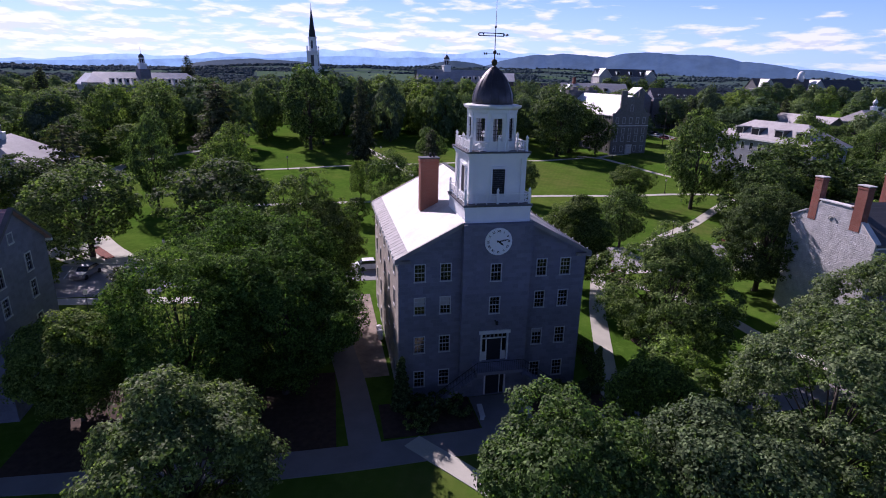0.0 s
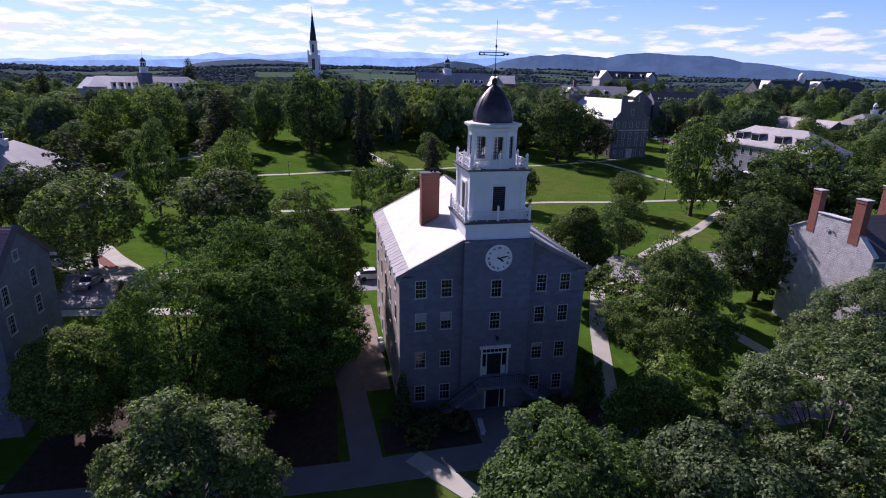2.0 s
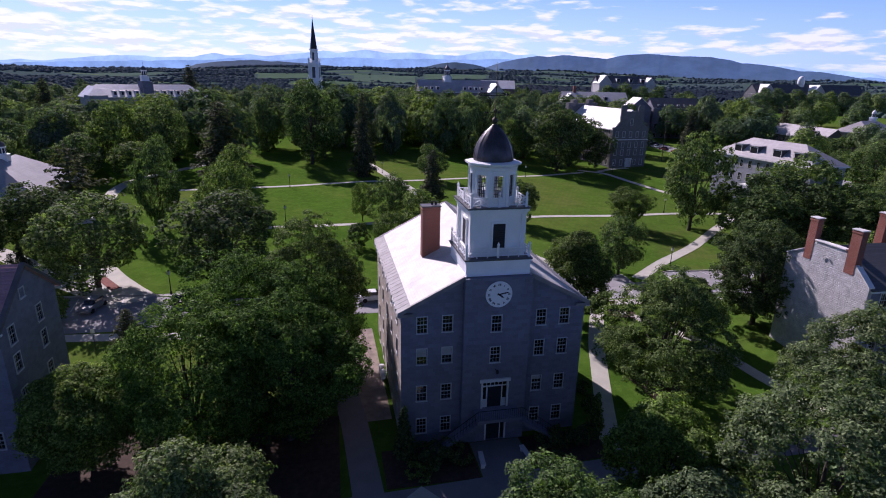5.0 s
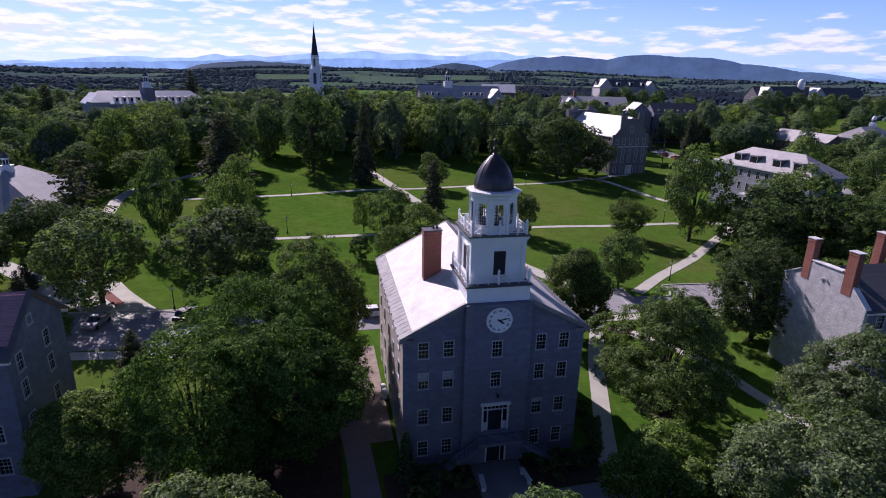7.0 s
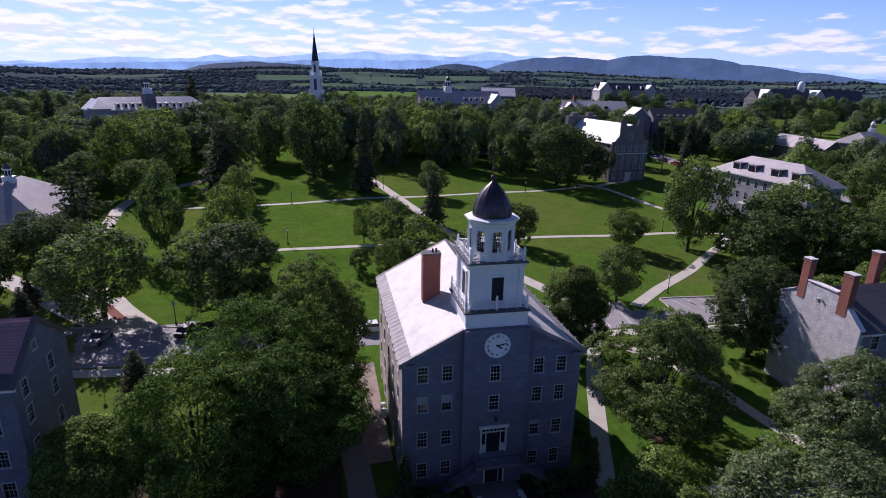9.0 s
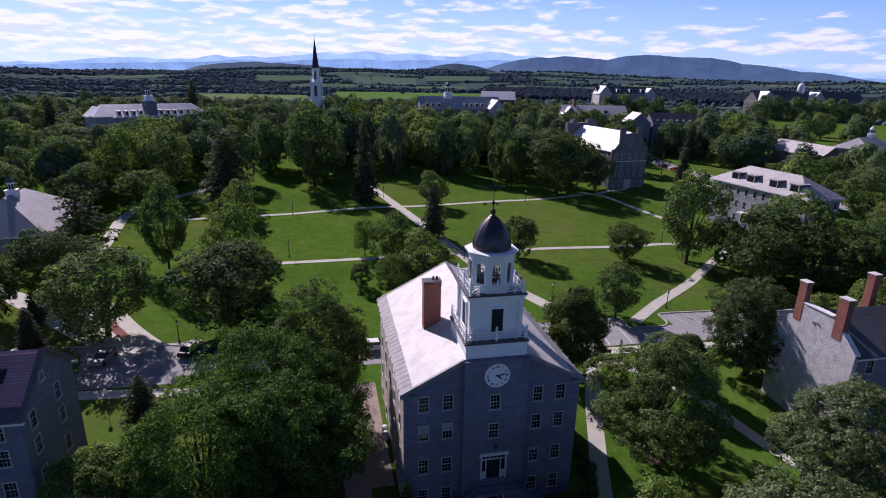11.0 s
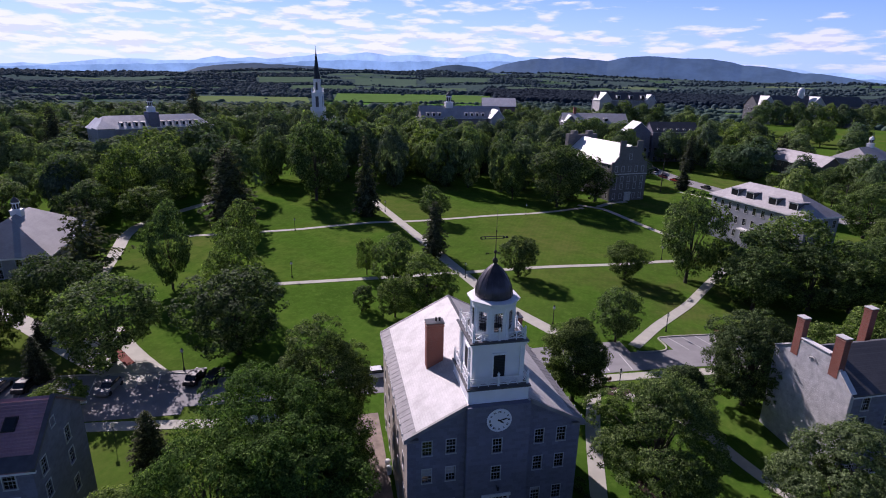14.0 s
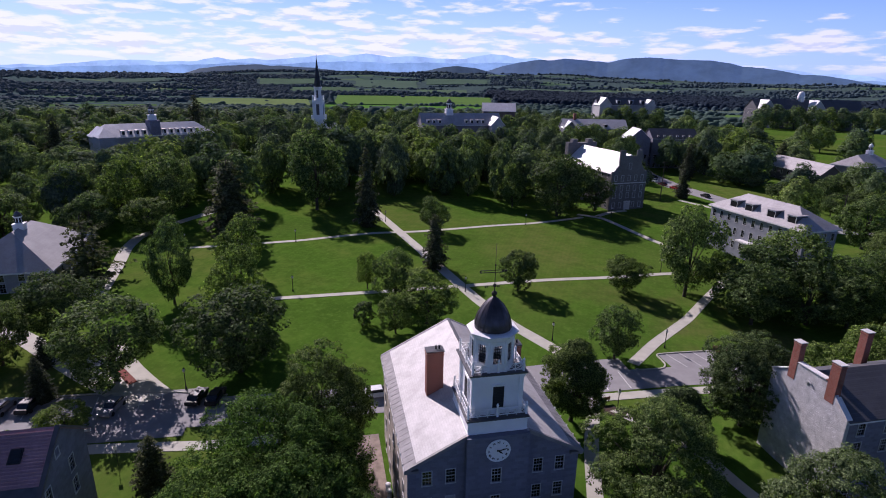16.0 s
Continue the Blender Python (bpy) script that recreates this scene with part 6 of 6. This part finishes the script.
NORTH_TREES = [
    (-18.3, 146, 28.0, 10.0, 1), (-33.6, 184.6, 23.5, 10.0, 0), (-44, 152, 21, 8.0, 3), (10.7, 183.7, 23.5, 8.6, 0), (27.1, 203.0, 24.6, 11.0, 3), (40.2, 186.6, 22.4, 9.6, 0), (52.6, 165.4, 16.7, 4.8, 1),
    (49.6, 142.4, 17.1, 4.4, 0), (61.7, 131, 24.5, 10.6, 3), (70, 140, 22, 8.5, 3), (78.1, 136, 15.1, 6.0, 3), (8, 196, 26, 9, 0), (-6, 186, 27, 10, 1),
    (44, 190, 24, 9, 3), (-9.8, 182.5, 25.6, 9, 0), (-22, 206, 28, 7.5, 0), (-12, 205, 27.5, 7, 3), (34, 215, 24, 7, 0), (43, 217, 23.5, 7, 3), (52, 216, 23, 7, 0),
]
NORTH_TREES_MORE = [
    (61, 217, 23, 7, 1), (70, 216, 24, 7, 0), (194, 148, 10, 6, 1), (156, 137, 10, 5.2, 3), (168, 132, 11, 5.6, 0), (179, 141, 10.5, 5.8, 3), (161, 119, 9, 4.8, 0), (172, 118, 10, 5.4, 3),
]
NORTH_WEST_TREES = [
    (-63.5, 122, 12.0, 7.4, 2), (-88, 136, 20.5, 8.5, 2), (-75, 137, 21.5, 8.5, 0), (-62, 139, 21.5, 8.5, 1), (-82, 160, 21.5, 9, 0), (-68, 164, 22.5, 8.5, 3),
    (-96, 168, 19, 8.5, 0), (-56, 172, 21.5, 8.5, 0), (-104, 182, 18, 8.5, 3), (-91, 191, 18.5, 8, 0), (-82, 197, 20.5, 8, 3), (-73, 201, 21.5, 8, 0), (-63, 206, 22.5, 8, 3), (-100, 122, 15, 7.5, 1),
]
HALL_TREES = [
    (118, 196, 18.5, 6.5, 0), (126, 206, 19.5, 6.5, 3), (134, 215, 19.5, 6, 0), (153, 208, 19.5, 6, 1), (161, 207, 19, 6, 0), (170, 210, 19.5, 6.5, 3),
    (178, 216, 19, 6.5, 0), (170, 168, 10, 5, 0), (180, 160, 5, 4.5, 3), (190, 152, 5, 4.5, 0), (218, 196, 13, 6.5, 3), (226, 170, 12, 6, 0),
    (166, 172, 16, 6.5, 3),
]
FAR_HALL_TREES = [
    (92, 340, 21.5, 7, 0), (102, 339, 21.5, 7, 3), (112, 337, 21.5, 7, 0), (122, 337, 21.5, 7, 1), (131, 335, 21.5, 7, 3),
    (116, 250, 21, 7, 0), (126, 253, 21, 7, 3), (137, 254, 21, 7, 0), (149, 252, 21, 7, 1), (190, 343, 27, 9, 0), (203, 345, 28, 9, 3),
    (216, 345, 27, 9, 0), (229, 345, 27, 9, 0), (440, 458, 28, 10, 0), (458, 455, 26, 10, 3), (476, 452, 28, 10, 0), (494, 450, 26, 10, 3),
    (512, 449, 27, 10, 0), (530, 447, 28, 10, 0), (550, 446, 27, 10, 3), (424, 462, 28, 10, 0),
]
for x, y, h, r, kind in itertools.chain(QUAD_TREES, WEST_TREES, EAST_TREES, EAST_TREES_MORE, NORTH_TREES, NORTH_TREES_MORE, NORTH_WEST_TREES, HALL_TREES, FAR_HALL_TREES):
    maple(x, y, h, r, kind, far=y > 150, label="green leafy maple on the campus lawn" if y < 150 else "full-crowned leafy tree among the college halls")
for x, y, h, r in ((10.4, 84.2, 14.1, 3.7), (-41.6, 119.5, 22.5, 8.4), (-59.2, 47.9, 5.6, 1.8), (-55.4, 37.8, 7.2, 2.1), (-3.0, 124, 25, 4.4), (123.6, 151.6, 12.5, 3.6), (-35.0, 16.6, 7.4, 2.5), (152, 190, 17, 4.5), (-138, 250, 24, 6), (-86, 300, 32, 8)):
    spruce(x, y, h, r)
plant("pine_tree", PINE, -66, 85, 0.7, (2.8, 2.8, 2.1), "broad dark pine with spreading layered boughs", "spruces")
for x, y, h, r in ((49.4, 63.3, 8.6, 4.7),):
    plant("rounded_tree", MAPLES[3], x, y, 0.4, (r / 5, r / 5, h / 10.2), "low round dark green tree on the lawn", "lawn trees")
for x, y, h, r in ((-8.7, 55.1, 6.1, 1.9),):
    plant("clipped_yew", maple_meshes(91, 1.75, 6.0, 0.1, 16, 16, 14, 0.26, LEAF_DARK, 0.36, 0.1, True), x, y, 0.4, (1.0, 1.0, 1.0), "dark columnar evergreen on the lawn", "lawn trees", "evergreen")

# the woods round the campus: one tree at a time, thinned where buildings, lawns and roads lie
KEEP = [(-19, 236, 22), (-89, 219, 26), (-86, 92, 23), (86, 151, 22), (100, 82, 22), (202, 176, 18), (236, 184, 22), (142, 271, 20), (163, 224, 17), (143, 226, 13), (54, 233, 24), (212, 362, 25), (106, 366, 18), (-128, 150, 15), (-75, 62, 14), (59, 7, 26), (-56, 7, 22)]
rng = random.Random(5)
woods = []
tries = 0
while len(woods) < 300 and tries < 30000:
    tries += 1
    x, y = rng.uniform(-230, 330), rng.uniform(20, 420)
    if abs(x - 15) / max(1, y + 45) > 1.05:
        continue
    if any(math.hypot(x - a, y - b) < c for a, b, c in KEEP):
        continue
    in_quad = -60 < x < 74 + max(0, (y - 100) * 0.1) and y < 152 - 0.06 * x
    right_lawn = 60 < x < 128 and 30 < y < 150
    golf = y > 150 and x > 205 and 0.98 < (x + 14) / (y + 42) < 1.25 or x > 262 and 215 < y < 420
    west_lot = -100 < x < -34 and y < 56
    library_path = -76 < x < -54 and 58 < y < 136
    if in_quad or right_lawn or west_lot or library_path or (golf and rng.random() < 0.9):
        continue
    street = [(190, 300), (152, 240), (138, 203), (134, 174), (137, 148), (143, 122), (150, 98), (170, 84), (190, 70), (240, 40), (124, 174), (126, 158)]
    if any(math.hypot(x - a, y - b) < 16 for a, b in street):
        continue
    gap = 7.0 if y > 160 else 8.0
    if any(math.hypot(x - a, y - b) < gap for a, b in woods):
        continue
    woods.append((x, y))
for k, (x, y) in enumerate(woods):
    q = rng.random()
    if q < 0.07:
        spruce(x, y, rng.uniform(14, 22), rng.uniform(3.2, 4.8))
    else:
        wood_tree(x, y, rng.uniform(14, 21) + (2 if y > 262 else 5 if abs(x) < 50 and y > 150 else 3 if y > 190 else 0), rng.uniform(5.4, 8.4), rng.choice((0, 0, 1, 2, 2, 3)), "leafy tree in the campus wood", "wood trees")


# far woods of the valley, as one sweep of small crowns per distance
def crown_domes(name, at, r, h, material, rng):
    """Many small rounded crowns in one mesh: two uneven rings and a top each."""
    k = 6
    N = len(at)
    turn = rng.uniform(0, 6.28, size=(N, 1)) + np.arange(k)[None] * 2 * math.pi / k
    rows = []
    for rad, z in ((0.92, 0.0), (1.0, 0.48), (0.62, 0.86)):
        q = rad * r[:, None] * rng.uniform(0.78, 1.22, size=(N, k))
        rows.append(np.stack([at[:, None, 0] + q * np.cos(turn), at[:, None, 1] + q * np.sin(turn), at[:, None, 2] + z * h[:, None] * rng.uniform(0.88, 1.12, size=(N, k))], axis=2))
    tip = at + np.stack([rng.normal(size=N) * 0.1 * r, rng.normal(size=N) * 0.1 * r, h * 1.0], axis=1)
    P = np.concatenate([*rows, tip[:, None]], axis=1).reshape(-1, 3)
    f = []
    for j in range(k):
        g = (j + 1) % k
        f += [(j, g, k + g), (j, k + g, k + j), (k + j, k + g, 2 * k + g), (k + j, 2 * k + g, 2 * k + j), (2 * k + j, 2 * k + g, 3 * k)]
    F = (np.array(f)[None] + (np.arange(N) * (3 * k + 1))[:, None, None]).reshape(-1)
    me = bpy.data.meshes.new(name)
    me.vertices.add(len(P))
    me.vertices.foreach_set("co", P.astype(np.float32).ravel())
    me.loops.add(len(F))
    me.loops.foreach_set("vertex_index", F.astype(np.int32))
    me.polygons.add(len(F) // 3)
    me.polygons.foreach_set("loop_start", np.arange(0, len(F), 3, dtype=np.int32))
    me.polygons.foreach_set("loop_total", np.full(len(F) // 3, 3, dtype=np.int32))
    me.polygons.foreach_set("use_smooth", np.ones(len(F) // 3, dtype=bool))
    me.materials.append(material)
    me.update(calc_edges=True)
    return me


def far_wood(name, count, d0, d1, seed, quads, leaf, label, hmin=7, hmax=15, az0=-42, az1=60, dense=False, mat=None):
    mat = mat or LEAF
    rng = np.random.default_rng(seed)
    C, n, s = [], [], []
    made = 0
    while made < count:
        a = radians(rng.uniform(az0, az1))
        d = math.sqrt(rng.uniform(d0 * d0, d1 * d1))
        x, y = -14 + d * math.sin(a), -42 + d * math.cos(a)
        if y < 260 and -240 < x < 330:
            continue
        open_field = noise.noise((x / 380, y / 110, 0.5)) + 0.4 * noise.noise((x / 90, y / 40, 9.5)) + (0.1 if d > 600 else -0.12)
        if 255 < x < 420 and 215 < y < 450 and rng.random() < 0.9:
            continue
        deg = math.degrees(a)
        if any(f[0] - 0.3 < deg < f[1] + 0.3 and f[2] < d < f[3] for f in FIELDS) and rng.random() < 0.985:
            continue
        if not dense and open_field > (0.10 if d < 1500 else 0.13 - 0.16 * smooth01(deg, -5, 12)) and rng.random() > 0.012:
            continue
        if quads and -4 < deg < 9 and rng.random() < 0.75:
            continue
        if math.hypot(x - 502, y - 492) < 75 or math.hypot(x - 212, y - 362) < 30:
            continue
        h = rng.uniform(hmin, hmax)
        h *= 1.0 if quads or dense else 0.75 + 0.9 * rng.random() ** 3
        r = h * rng.uniform(0.36, 0.52)
        if not quads:
            C.append((x, y, ground_z(x, y) - 0.5))
            n.append(r * (1.9 if hmax < 12 else 1.5))
            s.append(h)
            made += 1
            continue
        b = ball(rng, quads)
        b[:, 2] = np.abs(b[:, 2]) * 1.0 - 0.25
        lump = 1 + 0.25 * rng.normal(size=(quads, 1))
        p = b * np.array([r, r, h * 0.55]) * lump
        C.append(p + np.array([x, y, ground_z(x, y) + h * 0.42]))
        n.append(b * 1.0 + np.array([0, 0, 1.0]) + rng.normal(size=(quads, 3)) * 0.18)
        s.append(leaf * h * rng.uniform(0.7, 1.3, quads))
        made += 1
    if quads:
        me = leaf_mesh(name, np.concatenate(C), np.concatenate(n), np.concatenate(s), mat, rng, 0.9, True)
    else:
        me = crown_domes(name, np.array(C), np.array(n), np.array(s), mat, rng)
    tagged(new(name, me), label, "woodland", kind="stuff")


# valley woods blued with distance: aerial haze put into the leaf colour
WOOD_FAR = leafy("hazed_distant_woodland", (0.058, 0.088, 0.100), (0.082, 0.118, 0.126), 0.9, 0.1, 0.02, 0.5, 0.0)
WOOD_MID = leafy("hazed_valley_leaves", (0.060, 0.098, 0.084), (0.090, 0.140, 0.106), 0.9, 0.1, 0.02, 0.5, 0.0)
# forest darkened to navy: a cloud's shade put into its colour
WOOD_CLOUD_SHADE = leafy("cloud_shaded_forest", (0.022, 0.034, 0.050), (0.028, 0.042, 0.058), 0.95, 0.05, 0.03, 0.5, 0.0)
far_wood("woodland_near", 900, 330, 620, 3, 110, 0.22, "dense woods at the edge of campus", 9, 15, mat=LEAF_WOOD_DARK)
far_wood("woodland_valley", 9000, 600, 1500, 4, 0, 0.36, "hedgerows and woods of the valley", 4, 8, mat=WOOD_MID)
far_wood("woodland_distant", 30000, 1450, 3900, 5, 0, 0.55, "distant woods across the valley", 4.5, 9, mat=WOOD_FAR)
far_wood("woodland_band", 5200, 1750, 2250, 7, 0, 0.42, "band of forest across the valley, coloured dark for cloud shade", 13, 17, 16, 52, True, WOOD_CLOUD_SHADE)

# shrubs before the hall
SHRUBS = [maple_meshes(300 + k, 1.0, 1.5, 0.1, 9, 10, 9, 0.2, m, 0.25, 0.03) for k, m in enumerate((LEAF_DARK, LEAF_LIGHT))]
for x, y, k, sc in ((-6.9, -2.4, 0, 1.1), (-5.6, -2.6, 0, 1.2), (-4.3, -2.4, 0, 1.2), (-3.4, -3.6, 0, 0.9), (-6.0, -3.8, 0, 0.8), (4.6, -2.6, 0, 1.2), (6.0, -2.5, 0, 1.2), (7.4, -2.6, 0, 1.1), (8.8, -2.2, 0, 1.0), (5.2, -3.9, 0, 0.8), (-7.6, -4.1, 1, 0.8), (-7.0, -4.7, 1, 0.7), (11.0, 2.0, 0, 1.1), (11.4, 5.0, 0, 1.0)):
    plant("shrub", SHRUBS[k], x, y, x * 2.0, (sc, sc, sc), "dark rounded evergreen shrub in the mulch bed" if k == 0 else "light green low shrub by the walk", "shrubs before the hall", "shrub")
CONE = spruce_meshes(92, 0.95, 5.2, 34, 0.34, LEAF_DARK)
for x, y, sc in ((-8.2, -1.6, 1.0), (9.9, -1.3, 0.85)):
    plant("arborvitae", CONE, x, y, x, (sc, sc, sc), "narrow conical evergreen at the hall's corner", "evergreens before the hall", "evergreen")


# ---- lamps, cars, benches, signs ----
bm = bmesh.new()
lathe(bm, [(0.16, -0.3), (0.16, 0.25), (0.11, 0.4), (0.075, 0.6), (0.055, 2.7), (0.09, 2.76), (0.05, 2.84), (0.12, 2.92)], 10)
post_me = mesh_of("post", bm, IRON, smooth=True)
bm = bmesh.new()
lathe(bm, [(0.10, 2.92), (0.20, 3.02), (0.22, 3.2), (0.18, 3.42), (0.10, 3.5)], 12)
globe_me = mesh_of("globe", bm, GLOBE, smooth=True)
bm = bmesh.new()
lathe(bm, [(0.17, 3.46), (0.12, 3.56), (0.04, 3.64), (0.02, 3.76)], 10)
cap_me = mesh_of("lamp_cap", bm, IRON, smooth=True)
for x, y in ((-22.6, 74.2), (-23.6, 110.0), (-36.2, 37.6), (14.2, 68.2), (24.4, 43.6), (43.6, 38.2), (25.2, 21.3), (46.8, 120.2), (3.0, 128.0), (-52, 110), (80, 127), (66, 75)):
    l = empty("street_lamp", pose(x, y, ground_z(x, y)), "black lamp post with a pale globe on the lawn", "street lamp", "campus lamps")
    part("post", post_me, None, l)
    part("globe", globe_me, None, l, "pale glass globe")
    part("lamp_cap", cap_me, None, l)

TYRE = worn("tyre", (0.02, 0.02, 0.02), 0.85, 0.2, 4, 30)
RIM = worn("alloy_rim", (0.45, 0.45, 0.46), 0.35, 0.2, 4, 30, metal=0.8)
CARGLASS = worn("car_glass", (0.015, 0.018, 0.022), 0.06, 0.2, 2, 10, spec=0.7, bump=0.01)
PAINTS = {n: worn(n + "_car_paint", c, 0.5, 0.06, 1.5, 20, metal=0.1, spec=0.3, bump=0.01) for n, c in (("silver", (0.26, 0.27, 0.29)), ("black", (0.02, 0.02, 0.022)), ("grey", (0.12, 0.125, 0.13)), ("red", (0.30, 0.025, 0.02)), ("white", (0.7, 0.7, 0.7)), ("maroon", (0.10, 0.02, 0.022)))}
CAR_MESHES = {}


def car(x, y, turn, paint):
    if paint not in CAR_MESHES:
        bm = bmesh.new()
        prism(bm, [(-2.2, 0.28), (2.2, 0.28), (2.28, 0.6), (2.15, 0.82), (1.05, 0.95), (-1.75, 0.98), (-2.2, 0.92), (-2.27, 0.6)], -0.86, 0.86, "y")
        bmesh.ops.bevel(bm, geom=bm.edges[:], offset=0.07, segments=2, affect="EDGES")
        shell = mesh_of("body", bm, PAINTS[paint], smooth=False)
        bm = bmesh.new()
        prism(bm, [(-1.85, 0.93), (1.1, 0.92), (0.35, 1.42), (-1.25, 1.44)], -0.72, 0.72, "y")
        bmesh.ops.bevel(bm, geom=bm.edges[:], offset=0.06, segments=2, affect="EDGES")
        glass = mesh_of("cabin_glass", bm, CARGLASS)
        bm = bmesh.new()
        prism(bm, [(-1.3, 1.425), (0.38, 1.405), (0.28, 1.47), (-1.2, 1.49)], -0.66, 0.66, "y")
        top = mesh_of("roof", bm, PAINTS[paint])
        bm = bmesh.new()
        lathe(bm, [(0.2, -0.11), (0.31, -0.11), (0.33, -0.07), (0.33, 0.07), (0.31, 0.11), (0.2, 0.11)], 18)
        tyre = mesh_of("wheel", bm, TYRE, smooth=False)
        bm = bmesh.new()
        lathe(bm, [(0.21, -0.09), (0.21, 0.09), (0.08, 0.115)], 12)
        rim = mesh_of("rim", bm, RIM)
        bm = boxes((2.14, 2.25, -0.15, 0.15, 0.62, 0.76))
        lights = mesh_of("headlight", bm, GLOBE)
        CAR_MESHES[paint] = shell, glass, top, tyre, rim, lights
    shell, glass, top, tyre, rim, lights = CAR_MESHES[paint]
    c = empty("parked_car", pose(x, y, ground_z(x, y) + 0.06, 0, 0, turn), "parked " + paint + " saloon car on the asphalt", "car", "parked cars")
    part("body", shell, None, c)
    part("cabin_glass", glass, None, c, "dark car windows")
    part("roof", top, None, c)
    for s in (-0.65, 0.65):
        part("headlight", lights, None, c).matrix_basis = pose(0, s, 0)
    for wx in (-1.35, 1.4):
        for s in (-1, 1):
            wh = part("wheel", tyre, None, c, "black tyre")
            wh.matrix_basis = pose(wx, s * 0.8, 0.33, 90 * s)
            part("rim", rim, None, wh)


for x, y, turn, paint in ((-63.0, 36.2, 84, "black"), (-59.6, 36.0, 84, "silver"), (-56.2, 36.2, 84, "black"), (-44.9, 33.7, 258, "silver"), (-34.0, 34.4, 78, "black"), (-31.4, 34.0, 80, "black"), (-13.2, 32.6, 84, "black"), (-66.5, 36.4, 84, "grey"),
                          (52.5, 34.4, 76, "maroon"), (131, 168, 96, "red"), (130.5, 176, 96, "maroon"), (131, 184, 97, "white"), (134.5, 152, 92, "black"), (157, 93, 130, "red"), (151, 100, 130, "red"), (136, 192, 100, "black"), (-8.0, 31, 4, "white")):
    car(x, y, turn, paint)


def bench(x, y, turn):
    b = empty("stone_bench", pose(x, y, ground_z(x, y) + 0.05, 0, 0, turn), "low pale stone bench beside the door walk", "bench", "stone benches")
    bm = boxes((-0.9, 0.9, -0.22, 0.22, 0.38, 0.5))
    bmesh.ops.bevel(bm, geom=bm.edges[:], offset=0.02, segments=1, affect="EDGES")
    part("seat", bm, MARBLE, b)
    for s in (-0.65, 0.65):
        part("leg", boxes((s - 0.1, s + 0.1, -0.17, 0.17, -0.1, 0.38)), MARBLE, b)


def litter_bin(x, y):
    b = empty("litter_bin", pose(x, y, ground_z(x, y) + 0.03), "pale lidded litter bin by the hall's long wall", "bin")
    bm = bmesh.new()
    lathe(bm, [(0.01, 0.0), (0.26, 0.0), (0.31, 0.82), (0.33, 0.84), (0.01, 0.84)], 14)
    part("barrel", bm, WHITE_TRIM, b)
    bm = bmesh.new()
    lathe(bm, [(0.35, 0.845), (0.34, 0.93), (0.2, 1.02), (0.01, 1.04)], 14)
    part("lid", bm, WHITE, b, "white domed lid", smooth=True)


litter_bin(-8.75, 10.9)
litter_bin(-8.8, 11.9)


def pole_sign(x, y, turn):
    p = empty("pole_sign", pose(x, y, ground_z(x, y), 0, 0, turn), "thin metal pole with a small parking sign plate", "sign")
    bm = bmesh.new()
    tube(bm, [(0, 0, -0.3), (0, 0, 2.85)], [0.035, 0.035], 6)
    part("pole", bm, IRON, p)
    part("plate", boxes((-0.2, 0.2, -0.05, -0.035, 2.25, 2.8)), WHITE_TRIM, p, "small pale sign plate")


pole_sign(-40.3, 21.3, 10)
bench(-1.75, -3.6, 84)
bench(2.3, -3.4, 96)


def board_sign(x, y, turn):
    s = empty("sign_board", pose(x, y, ground_z(x, y), 0, 0, turn), "small reddish timber sign board on two posts", "sign")
    for k in (-0.8, 0.8):
        part("post", boxes((k - 0.05, k + 0.05, -0.05, 0.05, -0.2, 1.0)), BARK, s)
    part("board", boxes((-0.95, 0.95, -0.09, -0.055, 0.45, 0.95)), worn("sign_red", (0.24, 0.09, 0.06), 0.7, 0.2, 3, 20), s)


board_sign(24.3, 23.6, 5)

# overhead wires by the street
for k, (a, b) in enumerate((((112, 148, 17.0), (150, 104, 12.5)), ((112, 149, 15.8), (150, 105, 11.6)))):
    bm = bmesh.new()
    A, B = Vector(a), Vector(b)
    tube(bm, [A.lerp(B, f) - Vector((0, 0, 2.4 * f * (1 - f))) for f in np.linspace(0, 1, 14)], [0.06] * 14, 4)
    tagged(new("overhead_wire", mesh_of("overhead_wire", bm, IRON)), "black overhead wire strung along the street", "cable")
for x, y, h in ((112, 148.5, 17.4), (150, 104.5, 13.2)):
    p = empty("utility_pole", pose(x, y, ground_z(x, y)), "tall weathered timber utility pole", "pole")
    bm = bmesh.new()
    lathe(bm, [(0.17, -0.5), (0.15, h * 0.6), (0.11, h - ground_z(x, y))], 8)
    part("shaft", bm, BARK, p)
    part("crossarm", boxes((-1.1, 1.1, -0.07, 0.07, h - 2.6, h - 2.42)), BARK, p)
